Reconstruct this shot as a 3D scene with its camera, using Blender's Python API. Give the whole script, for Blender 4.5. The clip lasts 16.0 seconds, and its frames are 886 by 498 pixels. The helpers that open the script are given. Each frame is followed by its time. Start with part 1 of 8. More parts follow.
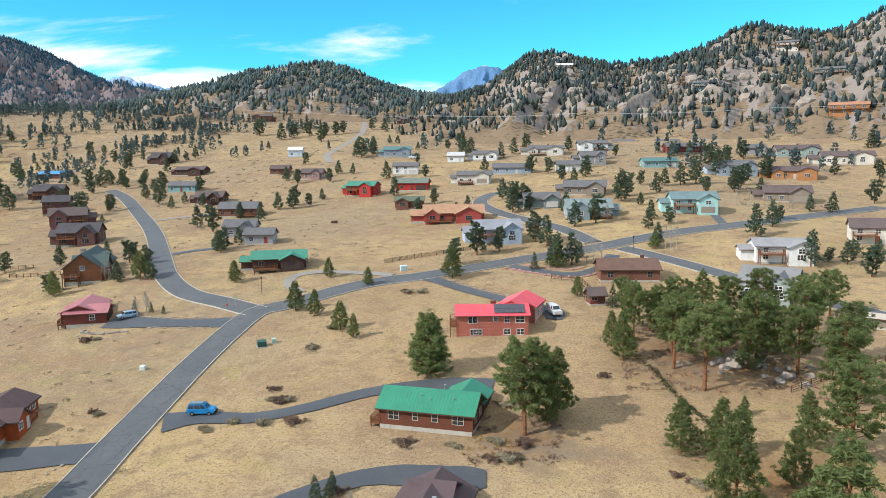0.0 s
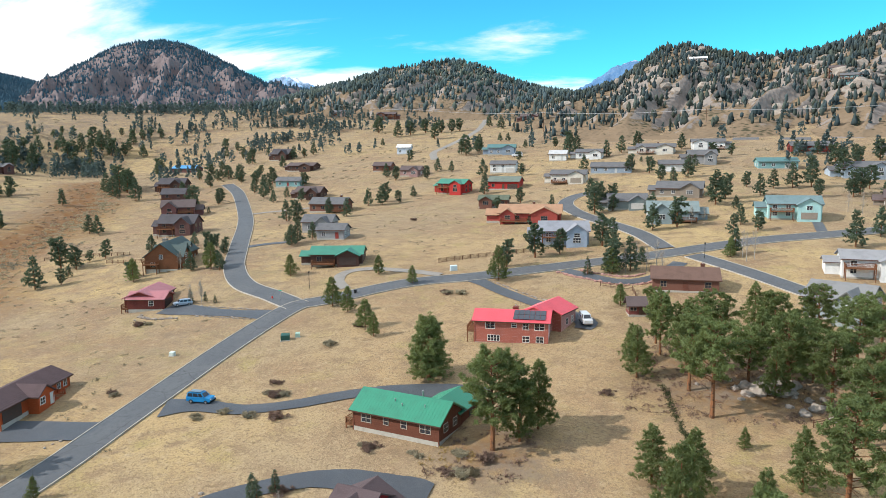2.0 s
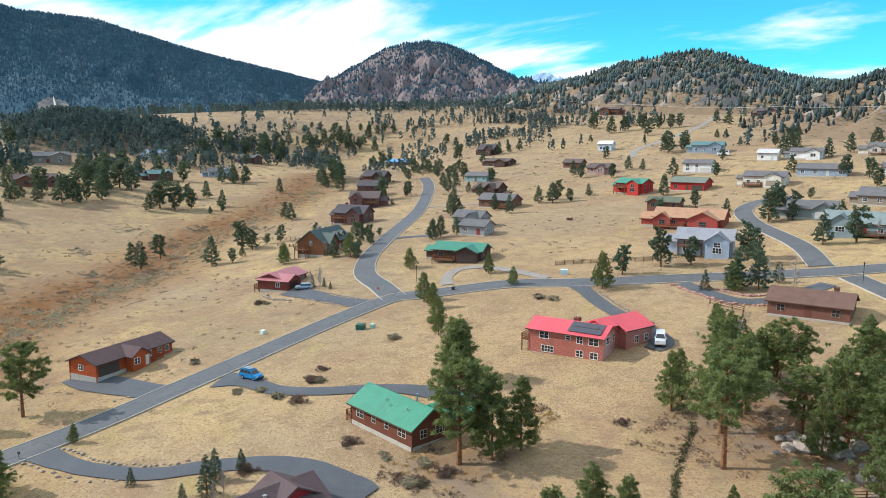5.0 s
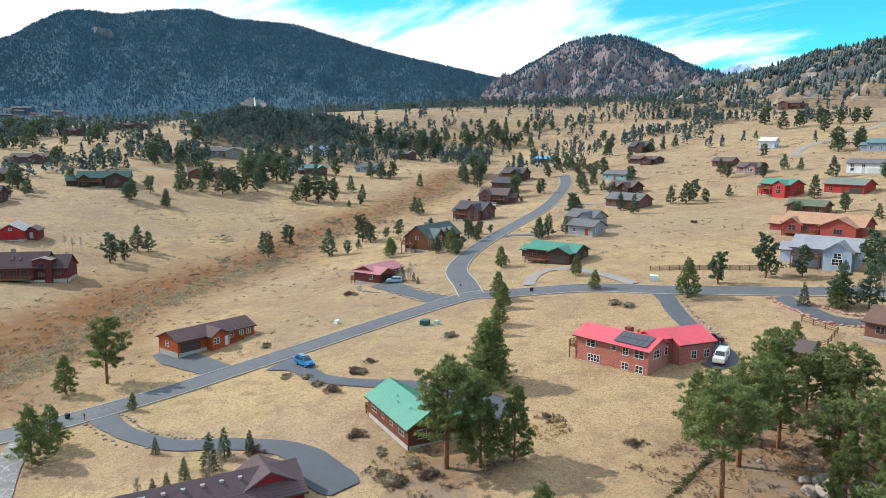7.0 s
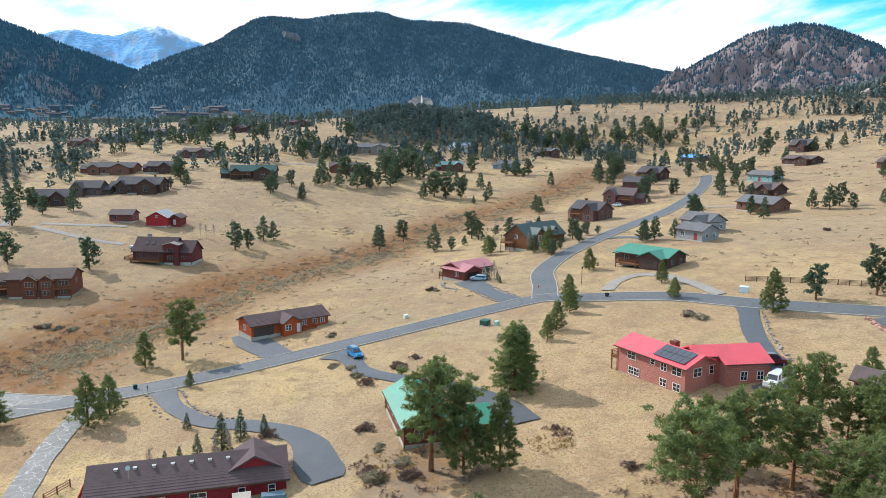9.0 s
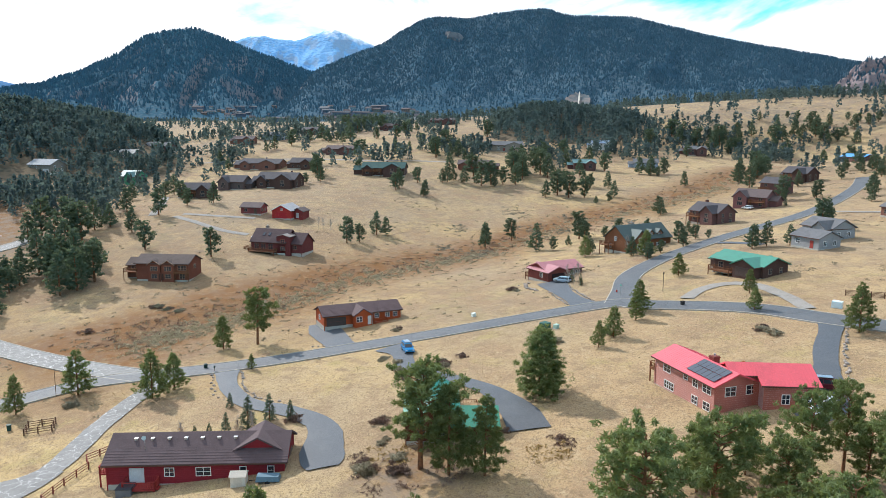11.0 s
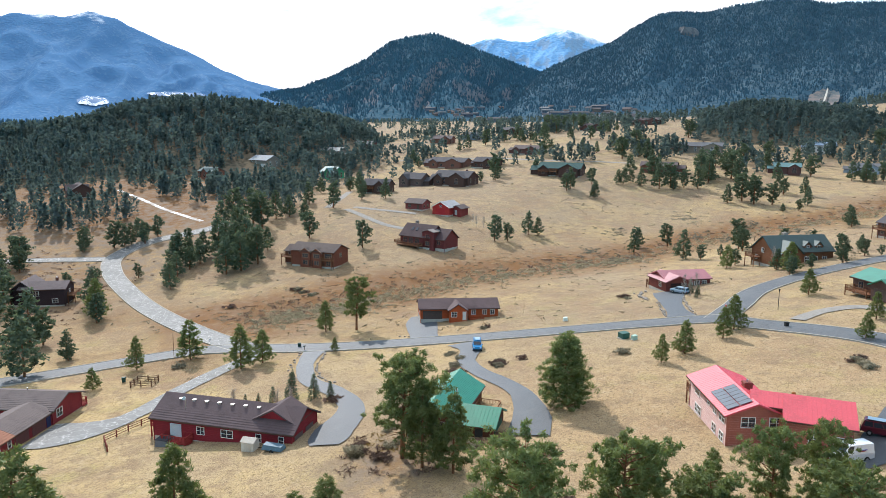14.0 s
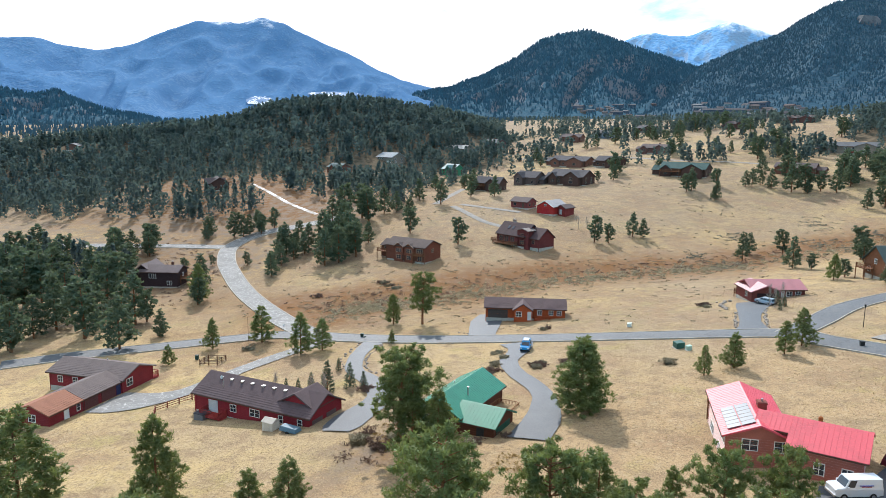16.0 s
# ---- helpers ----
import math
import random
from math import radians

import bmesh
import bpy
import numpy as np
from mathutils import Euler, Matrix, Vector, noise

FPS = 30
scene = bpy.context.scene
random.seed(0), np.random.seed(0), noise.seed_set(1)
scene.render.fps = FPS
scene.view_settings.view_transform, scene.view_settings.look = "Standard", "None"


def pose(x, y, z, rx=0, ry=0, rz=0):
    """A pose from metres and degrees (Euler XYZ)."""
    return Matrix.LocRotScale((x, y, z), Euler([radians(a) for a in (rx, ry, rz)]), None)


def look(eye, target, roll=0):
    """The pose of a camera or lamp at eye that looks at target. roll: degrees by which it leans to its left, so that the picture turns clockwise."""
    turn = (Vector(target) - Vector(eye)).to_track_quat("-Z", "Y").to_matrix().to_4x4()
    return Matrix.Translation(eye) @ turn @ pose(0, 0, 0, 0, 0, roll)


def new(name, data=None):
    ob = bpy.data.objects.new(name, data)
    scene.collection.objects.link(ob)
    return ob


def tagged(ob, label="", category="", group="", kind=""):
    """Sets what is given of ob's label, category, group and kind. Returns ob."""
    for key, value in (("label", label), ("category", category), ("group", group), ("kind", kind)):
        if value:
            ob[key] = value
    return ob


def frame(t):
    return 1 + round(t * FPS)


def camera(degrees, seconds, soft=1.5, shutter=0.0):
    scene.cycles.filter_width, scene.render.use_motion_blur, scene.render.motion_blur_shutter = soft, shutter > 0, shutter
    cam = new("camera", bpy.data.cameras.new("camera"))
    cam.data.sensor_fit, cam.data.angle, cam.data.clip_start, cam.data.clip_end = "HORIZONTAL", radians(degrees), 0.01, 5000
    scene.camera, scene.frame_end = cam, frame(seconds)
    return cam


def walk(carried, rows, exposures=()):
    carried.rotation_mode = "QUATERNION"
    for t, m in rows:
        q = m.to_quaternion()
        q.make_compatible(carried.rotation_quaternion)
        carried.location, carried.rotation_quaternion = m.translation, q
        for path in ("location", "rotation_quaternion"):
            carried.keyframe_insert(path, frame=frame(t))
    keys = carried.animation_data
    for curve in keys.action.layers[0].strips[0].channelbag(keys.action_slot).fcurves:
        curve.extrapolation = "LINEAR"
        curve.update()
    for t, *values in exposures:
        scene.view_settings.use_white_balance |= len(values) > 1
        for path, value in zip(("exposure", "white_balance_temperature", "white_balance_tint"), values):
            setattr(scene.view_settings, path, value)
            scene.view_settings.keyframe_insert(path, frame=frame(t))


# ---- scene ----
cam = camera(62.9, 16.0, soft=0.65)
PATH = [
    (0, (22.896, -110.369, 37.64), (22.508, -108.426, 37.371), -0.8),
    (0.5, (28.635, -108.167, 37.69), (28.153, -106.244, 37.42), -0.7),
    (1, (34.64, -105.358, 37.626), (34.055, -103.465, 37.357), -0.6),
    (1.5, (40.473, -102.483, 37.656), (39.797, -100.621, 37.385), -0.5),
    (2, (46.452, -99.17, 37.641), (45.684, -97.343, 37.369), -0.5),
    (2.5, (51.79, -95.838, 37.57), (50.933, -94.052, 37.298), -0.4),
    (3, (57.468, -92.226, 37.632), (56.499, -90.498, 37.358), -0.3),
    (3.5, (62.832, -88.24, 37.632), (61.755, -86.577, 37.357), -0.2),
    (4, (67.894, -84.09, 37.761), (66.717, -82.497, 37.484), -0.1),
    (6.5, (89.1, -60.059, 38.307), (87.51, -58.881, 38.016), 0.2),
    (7, (92.071, -54.684, 38.245), (90.405, -53.617, 37.952), 0.2),
    (7.5, (94.538, -49.526, 38.195), (92.81, -48.562, 37.9), 0.3),
    (8, (96.798, -43.794, 38.203), (95.015, -42.94, 37.904), 0.4),
    (8.5, (98.788, -38.453, 38.241), (96.961, -37.697, 37.941), 0.4),
    (9, (100.669, -32.633, 38.343), (98.802, -31.984, 38.04), 0.4),
    (11.5, (105.912, -5.536, 38.675), (103.939, -5.434, 38.362), 0.3),
    (12, (106.407, 0.158, 38.7), (104.432, 0.147, 38.387), 0.3),
    (12.5, (106.459, 5.143, 38.679), (104.486, 5.037, 38.366), 0.3),
    (13, (106.236, 10.344, 38.662), (104.271, 10.139, 38.347), 0.3),
    (13.5, (105.844, 15.288, 38.723), (103.892, 14.987, 38.408), 0.4),
    (14, (105.183, 20.419, 38.721), (103.25, 20.017, 38.405), 0.5),
    (14.5, (104.354, 25.194, 38.814), (102.442, 24.699, 38.495), 0.6),
    (15, (102.996, 30.12, 38.767), (101.112, 29.53, 38.447), 0.6),
    (15.5, (101.536, 34.926, 38.772), (99.685, 34.239, 38.45), 0.6),
    (16, (99.722, 39.804, 38.891), (97.913, 39.015, 38.566), 0.6),
]
EXPOSURES = [(0, 0.24, 6500, 10), (4, 0.27, 6450, 10), (9, 0.39, 6250, 10), (16, 0.42, 6250, 10)]
walk(cam, [(t, look(eye, target, roll)) for t, eye, target, roll in PATH], EXPOSURES)

# ---- world, sun ----
SUN_FROM = 213.0      # bearing, degrees from +x towards +y, of the sun
SUN_HEIGHT = 36.0


def node(tree, kind, x=0, y=0, **values):
    n = tree.nodes.new(kind)
    n.location = (x, y)
    for key, value in values.items():
        n.inputs[key.replace("_", " ")].default_value = value
    return n


def make_sky():
    world = bpy.data.worlds.new("sky")
    scene.world = world
    world.use_nodes = True
    tree = world.node_tree
    tree.nodes.clear()
    link = tree.links.new
    out = node(tree, "ShaderNodeOutputWorld")
    sky = node(tree, "ShaderNodeTexSky")
    sky.sky_type, sky.sun_disc = "NISHITA", False
    sky.sun_elevation, sky.sun_rotation = radians(SUN_HEIGHT), radians(90 - SUN_FROM)
    sky.altitude, sky.air_density, sky.dust_density, sky.ozone_density = 2300, 1.0, 0.3, 3.0
    # thin streaked cloud, stretched along the horizon
    geo = node(tree, "ShaderNodeTexCoord")
    sep = node(tree, "ShaderNodeSeparateXYZ")
    link(geo.outputs["Generated"], sep.inputs[0])
    up = node(tree, "ShaderNodeMath")
    up.operation = "ADD"
    up.inputs[1].default_value = 0.16
    link(sep.outputs["Z"], up.inputs[0])
    flat = node(tree, "ShaderNodeVectorMath")
    flat.operation = "DIVIDE"
    comb = node(tree, "ShaderNodeCombineXYZ")
    for k in range(3):
        link(up.outputs[0], comb.inputs[k])
    link(geo.outputs["Generated"], flat.inputs[0])
    link(comb.outputs[0], flat.inputs[1])
    mapping = node(tree, "ShaderNodeMapping")
    mapping.inputs["Scale"].default_value = (0.55, 1.0, 0.0)
    mapping.inputs["Rotation"].default_value = (0, 0, radians(15))
    mapping.inputs["Location"].default_value = (2.1, 0.9, 0)
    link(flat.outputs[0], mapping.inputs[0])
    cloud = node(tree, "ShaderNodeTexNoise", Scale=1.15, Detail=9.0, Roughness=0.58, Distortion=0.35)
    link(mapping.outputs[0], cloud.inputs["Vector"])
    # cloud is thicker towards the sun's side
    side = node(tree, "ShaderNodeVectorMath")
    side.operation = "DOT_PRODUCT"
    side.inputs[1].default_value = (math.cos(radians(SUN_FROM)), math.sin(radians(SUN_FROM)), -0.55)
    link(geo.outputs["Generated"], side.inputs[0])
    more = node(tree, "ShaderNodeMath")
    more.operation = "MULTIPLY_ADD"
    more.inputs[1].default_value = 0.31
    link(side.outputs["Value"], more.inputs[0])
    streak = node(tree, "ShaderNodeMath")
    streak.operation = "MULTIPLY_ADD"
    streak.inputs[1].default_value, streak.inputs[2].default_value = 1.7, -0.35
    link(cloud.outputs["Fac"], streak.inputs[0])
    link(streak.outputs[0], more.inputs[2])
    low = node(tree, "ShaderNodeMath")
    low.operation = "MULTIPLY_ADD"
    low.inputs[1].default_value = -2.1
    link(sep.outputs["Z"], low.inputs[0])
    link(more.outputs[0], low.inputs[2])
    ramp = node(tree, "ShaderNodeMapRange", From_Min=0.09, From_Max=0.40)
    ramp.interpolation_type = "SMOOTHSTEP"
    link(low.outputs[0], ramp.inputs["Value"])
    # unseen thin cloud overhead, added to turn the cyan skylight neutral
    added_veil = node(tree, "ShaderNodeMapRange", From_Min=0.25, From_Max=0.6, To_Max=0.62)
    link(sep.outputs["Z"], added_veil.inputs["Value"])
    cover = node(tree, "ShaderNodeMath")
    cover.operation = "MAXIMUM"
    link(ramp.outputs[0], cover.inputs[0])
    link(added_veil.outputs[0], cover.inputs[1])
    tint = node(tree, "ShaderNodeMix")
    tint.data_type, tint.blend_type = "RGBA", "MULTIPLY"
    tint.inputs[0].default_value = 1.0
    tint.inputs[7].default_value = (0.30, 1.30, 1.30, 1)
    link(sky.outputs[0], tint.inputs[6])
    white = node(tree, "ShaderNodeMix")
    white.data_type = "RGBA"
    white.inputs[7].default_value = (8.6, 8.6, 8.7, 1)
    link(cover.outputs[0], white.inputs[0])
    link(tint.outputs[2], white.inputs[6])
    back = node(tree, "ShaderNodeBackground", Strength=0.135)
    link(white.outputs[2], back.inputs["Color"])
    link(back.outputs[0], out.inputs["Surface"])


make_sky()
sun = new("sun", bpy.data.lights.new("sun", "SUN"))
sun.data.energy, sun.data.angle, sun.data.color = 3.9, radians(0.6), (1.0, 0.95, 0.885)
a, e = radians(SUN_FROM), radians(SUN_HEIGHT)
sun.matrix_world = look((300 * math.cos(a) * math.cos(e), 300 * math.sin(a) * math.cos(e), 300 * math.sin(e)), (0, 0, 0))

# ---- materials ----


def material(name, base, rough=0.9, metal=0.0, scales=(), bump=0.0, bump_scale=5.0, vary=0.0, spec=0.3, coord="Object"):
    """Base colour mixed with further colours through noise: scales holds (scale, colour, from, to) rows."""
    m = bpy.data.materials.new(name)
    m.use_nodes = True
    tree = m.node_tree
    link = tree.links.new
    bsdf = tree.nodes["Principled BSDF"]
    bsdf.inputs["Roughness"].default_value = rough
    bsdf.inputs["Metallic"].default_value = metal
    bsdf.inputs["Specular IOR Level"].default_value = spec
    place = node(tree, "ShaderNodeTexCoord")
    if coord == "World":
        place = node(tree, "ShaderNodeNewGeometry")
        where = place.outputs["Position"]
    else:
        where = place.outputs["Object"]
    colour = None
    for n, (scale, tone, low, high) in enumerate(scales):
        tex = node(tree, "ShaderNodeTexNoise", Scale=scale, Detail=6.0, Roughness=0.6)
        link(where, tex.inputs["Vector"])
        ramp = node(tree, "ShaderNodeMapRange", From_Min=low, From_Max=high)
        link(tex.outputs["Fac"], ramp.inputs["Value"])
        mix = node(tree, "ShaderNodeMix")
        mix.data_type = "RGBA"
        link(ramp.outputs[0], mix.inputs[0])
        if colour is None:
            mix.inputs[6].default_value = (*base, 1)
        else:
            link(colour, mix.inputs[6])
        mix.inputs[7].default_value = (*tone, 1)
        colour = mix.outputs[2]
    if vary:
        info = node(tree, "ShaderNodeObjectInfo")
        island = node(tree, "ShaderNodeNewGeometry")
        both = node(tree, "ShaderNodeMath")
        both.operation = "ADD"
        link(info.outputs["Random"], both.inputs[0])
        link(island.outputs["Random Per Island"], both.inputs[1])
        value = node(tree, "ShaderNodeMapRange", From_Max=2.0, To_Min=1 - vary, To_Max=1 + vary)
        link(both.outputs[0], value.inputs["Value"])
        hue = node(tree, "ShaderNodeHueSaturation")
        link(value.outputs[0], hue.inputs["Value"])
        if colour is None:
            hue.inputs["Color"].default_value = (*base, 1)
        else:
            link(colour, hue.inputs["Color"])
        colour = hue.outputs[0]
    if colour is None:
        bsdf.inputs["Base Color"].default_value = (*base, 1)
    else:
        link(colour, bsdf.inputs["Base Color"])
    if bump:
        tex = node(tree, "ShaderNodeTexNoise", Scale=bump_scale, Detail=5.0)
        link(where, tex.inputs["Vector"])
        b = node(tree, "ShaderNodeBump", Strength=bump, Distance=0.4)
        link(tex.outputs["Fac"], b.inputs["Height"])
        link(b.outputs[0], bsdf.inputs["Normal"])
    return m


def leafy(m, tone, share):
    """Lets some light through the leaves of a foliage material."""
    tree = m.node_tree
    link = tree.links.new
    out = tree.nodes["Material Output"]
    thin = node(tree, "ShaderNodeBsdfTranslucent")
    thin.inputs["Color"].default_value = (*tone, 1)
    mix = node(tree, "ShaderNodeMixShader")
    mix.inputs[0].default_value = share
    link(tree.nodes["Principled BSDF"].outputs[0], mix.inputs[1])
    link(thin.outputs[0], mix.inputs[2])
    link(mix.outputs[0], out.inputs["Surface"])
    return m


def ground_material():
    """Dry bunch grass, with bare reddish soil, paler straw and the brown growth of the wet gully."""
    m = material("dry_grass", (0.395, 0.274, 0.150), 0.95, coord="World", spec=0.1, bump=0.35, bump_scale=3.0,
                 scales=((0.006, (0.495, 0.362, 0.170), 0.44, 0.56), (0.016, (0.345, 0.258, 0.158), 0.47, 0.60), (0.045, (0.285, 0.182, 0.110), 0.48, 0.64), (0.11, (0.345, 0.272, 0.115), 0.54, 0.68),
                         (0.25, (0.235, 0.160, 0.098), 0.48, 0.68), (0.7, (0.43, 0.330, 0.200), 0.52, 0.74), (1.9, (0.185, 0.130, 0.080), 0.51, 0.68), (4.5, (0.165, 0.120, 0.072), 0.51, 0.68), (10.0, (0.54, 0.415, 0.245), 0.53, 0.70), (16.0, (0.225, 0.166, 0.102), 0.54, 0.70)))
    tree = m.node_tree
    link = tree.links.new
    bsdf = tree.nodes["Principled BSDF"]
    old = bsdf.inputs["Base Color"].links[0].from_socket
    att = node(tree, "ShaderNodeAttribute")
    att.attribute_name = "wet"
    geo = node(tree, "ShaderNodeNewGeometry")
    tex = node(tree, "ShaderNodeTexNoise", Scale=0.34, Detail=9.0, Roughness=0.78)
    link(geo.outputs["Position"], tex.inputs["Vector"])
    gate = node(tree, "ShaderNodeMath")
    gate.operation = "MULTIPLY"
    ramp = node(tree, "ShaderNodeMapRange", From_Min=0.31, From_Max=0.50)
    link(tex.outputs["Fac"], ramp.inputs["Value"])
    link(att.outputs["Fac"], gate.inputs[0])
    link(ramp.outputs[0], gate.inputs[1])
    mix = node(tree, "ShaderNodeMix")
    mix.data_type = "RGBA"
    link(gate.outputs[0], mix.inputs[0])
    link(old, mix.inputs[6])
    mix.inputs[7].default_value = (0.190, 0.092, 0.034, 1)
    # scrubby upland: greyish brown low growth over the straw; some haze in its tone
    scrub = node(tree, "ShaderNodeAttribute")
    scrub.attribute_name = "scrub"
    grain = node(tree, "ShaderNodeTexNoise", Scale=0.22, Detail=9.0, Roughness=0.75)
    link(geo.outputs["Position"], grain.inputs["Vector"])
    fleck = node(tree, "ShaderNodeMapRange", From_Min=0.42, From_Max=0.60)
    link(grain.outputs["Fac"], fleck.inputs["Value"])
    share = node(tree, "ShaderNodeMath")
    share.operation = "MULTIPLY"
    link(scrub.outputs["Fac"], share.inputs[0])
    link(fleck.outputs[0], share.inputs[1])
    last = node(tree, "ShaderNodeMix")
    last.data_type = "RGBA"
    link(share.outputs[0], last.inputs[0])
    link(mix.outputs[2], last.inputs[6])
    last.inputs[7].default_value = (0.215, 0.166, 0.124, 1)
    link(last.outputs[2], bsdf.inputs["Base Color"])
    return m


def wooded_material(name, wood, soil, cover, tree_size, snow=0.0, rock=0.0, rock_tone=(0.30, 0.25, 0.21)):
    """A far slope: dark crowns over paler soil, rock on the steep parts, snow high up."""
    m = bpy.data.materials.new(name)
    m.use_nodes = True
    tree = m.node_tree
    link = tree.links.new
    bsdf = tree.nodes["Principled BSDF"]
    bsdf.inputs["Roughness"].default_value = 1.0
    bsdf.inputs["Specular IOR Level"].default_value = 0.0
    geo = node(tree, "ShaderNodeNewGeometry")
    crown = node(tree, "ShaderNodeTexVoronoi", Scale=1.0 / tree_size)
    link(geo.outputs["Position"], crown.inputs["Vector"])
    patch = node(tree, "ShaderNodeTexNoise", Scale=1.0 / (tree_size * 14), Detail=8.0, Roughness=0.65)
    link(geo.outputs["Position"], patch.inputs["Vector"])
    add = node(tree, "ShaderNodeMath")
    add.operation = "MULTIPLY_ADD"
    add.inputs[1].default_value = 0.55
    link(crown.outputs["Distance"], add.inputs[0])
    link(patch.outputs["Fac"], add.inputs[2])
    ramp = node(tree, "ShaderNodeMapRange", From_Min=cover, From_Max=cover + 0.16)
    link(add.outputs[0], ramp.inputs["Value"])
    mix = node(tree, "ShaderNodeMix")
    mix.data_type = "RGBA"
    link(ramp.outputs[0], mix.inputs[0])
    mix.inputs[6].default_value = (*wood, 1)
    mix.inputs[7].default_value = (*soil, 1)
    last = mix.outputs[2]
    att = node(tree, "ShaderNodeAttribute")
    att.attribute_name = "bare"
    for amount, tone, name2 in ((rock, rock_tone, "rock"), (snow, (0.85, 0.88, 0.95), "snow")):
        if not amount:
            continue
        fine = node(tree, "ShaderNodeTexNoise", Scale=1.0 / (tree_size * (3 if name2 == "rock" else 18)), Detail=9.0, Roughness=0.7)
        link(geo.outputs["Position"], fine.inputs["Vector"])
        att2 = node(tree, "ShaderNodeAttribute")
        att2.attribute_name = name2
        s = node(tree, "ShaderNodeMath")
        s.operation = "ADD"
        link(fine.outputs["Fac"], s.inputs[0])
        link(att2.outputs["Fac"], s.inputs[1])
        r = node(tree, "ShaderNodeMapRange", From_Min=1.0 - amount, From_Max=1.12 - amount)
        link(s.outputs[0], r.inputs["Value"])
        mix2 = node(tree, "ShaderNodeMix")
        mix2.data_type = "RGBA"
        link(r.outputs[0], mix2.inputs[0])
        link(last, mix2.inputs[6])
        mix2.inputs[7].default_value = (*tone, 1)
        last = mix2.outputs[2]
    link(last, bsdf.inputs["Base Color"])
    b = node(tree, "ShaderNodeBump", Strength=0.6, Distance=tree_size * 0.6)
    link(add.outputs[0], b.inputs["Height"])
    link(b.outputs[0], bsdf.inputs["Normal"])
    return m


grass = ground_material()
def cracked(m, tone, scale, width):
    """Adds the pale lines of sealed cracks to a road surface."""
    tree = m.node_tree
    link = tree.links.new
    bsdf = tree.nodes["Principled BSDF"]
    old = bsdf.inputs["Base Color"].links[0].from_socket
    geo = node(tree, "ShaderNodeNewGeometry")
    wander = node(tree, "ShaderNodeTexNoise", Scale=scale * 2.5, Detail=4.0)
    link(geo.outputs["Position"], wander.inputs["Vector"])
    shift = node(tree, "ShaderNodeVectorMath")
    shift.operation = "MULTIPLY_ADD"
    shift.inputs[1].default_value = (2.0, 2.0, 0.0)
    link(wander.outputs["Color"], shift.inputs[0])
    link(geo.outputs["Position"], shift.inputs[2])
    cells = node(tree, "ShaderNodeTexVoronoi", Scale=scale)
    cells.feature = "DISTANCE_TO_EDGE"
    link(shift.outputs[0], cells.inputs["Vector"])
    line = node(tree, "ShaderNodeMapRange", From_Min=width, From_Max=width * 0.4)
    link(cells.outputs["Distance"], line.inputs["Value"])
    mix = node(tree, "ShaderNodeMix")
    mix.data_type = "RGBA"
    link(line.outputs[0], mix.inputs[0])
    link(old, mix.inputs[6])
    mix.inputs[7].default_value = (*tone, 1)
    link(mix.outputs[2], bsdf.inputs["Base Color"])
    return m


asphalt = material("asphalt", (0.084, 0.089, 0.096), 0.70, coord="World", bump=0.15, bump_scale=12, spec=0.35,
                   scales=((0.15, (0.104, 0.108, 0.112), 0.4, 0.65), (1.1, (0.064, 0.069, 0.077), 0.5, 0.7), (8, (0.125, 0.127, 0.128), 0.55, 0.8)))
dark = material("driveway_asphalt", (0.048, 0.055, 0.066), 0.66, coord="World", bump=0.15, bump_scale=12, spec=0.4,
                scales=((0.3, (0.068, 0.074, 0.083), 0.45, 0.7), (6, (0.036, 0.042, 0.052), 0.5, 0.75)))
worn = material("worn_asphalt", (0.165, 0.162, 0.156), 0.75, coord="World", bump=0.2, bump_scale=10,
                scales=((0.2, (0.205, 0.202, 0.195), 0.4, 0.6), (1.5, (0.135, 0.132, 0.128), 0.5, 0.7)))
for road_mat, amount in ((asphalt, 0.06), (dark, 0.14)):
    road_mat.node_tree.nodes["Principled BSDF"].inputs["Sheen Weight"].default_value = amount
cracked(asphalt, (0.06, 0.062, 0.066), 0.12, 0.012)
cracked(worn, (0.40, 0.395, 0.38), 0.42, 0.022)
gravel = material("gravel", (0.27, 0.25, 0.225), 0.95, coord="World", bump=0.4, bump_scale=7,
                  scales=((0.4, (0.22, 0.20, 0.175), 0.4, 0.65), (3.0, (0.33, 0.31, 0.28), 0.45, 0.7)))
snow = material("packed_snow", (0.62, 0.63, 0.66), 0.7, coord="World", scales=((0.12, (0.26, 0.215, 0.17), 0.46, 0.56), (0.6, (0.34, 0.29, 0.24), 0.5, 0.62)), bump=0.3)
kerbstone = material("kerb_concrete", (0.42, 0.39, 0.34), 0.9, coord="World", scales=((0.5, (0.34, 0.3, 0.24), 0.4, 0.7),))
needles = material("pine_needles", (0.128, 0.164, 0.062), 0.65, vary=0.5, spec=0.3)
# bluer than the near needles: distance haze put into the leaf colour
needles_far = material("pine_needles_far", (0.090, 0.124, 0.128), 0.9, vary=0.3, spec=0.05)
spruce_needles = material("spruce_needles", (0.085, 0.115, 0.075), 0.7, vary=0.4, spec=0.25)
bark = material("pine_bark", (0.27, 0.120, 0.055), 0.95, scales=((3, (0.09, 0.055, 0.035), 0.45, 0.65),), bump=0.5)
grey_bark = material("pale_bark", (0.36, 0.32, 0.27), 0.9, scales=((4, (0.22, 0.19, 0.16), 0.5, 0.7),))
# mid-distance needles, with a little haze blue in their tone
needles_mid = leafy(material("pine_needles_mid", (0.082, 0.116, 0.080), 0.7, vary=0.4, spec=0.1), (0.15, 0.19, 0.09), 0.36)
leafy(needles, (0.245, 0.285, 0.07), 0.36)
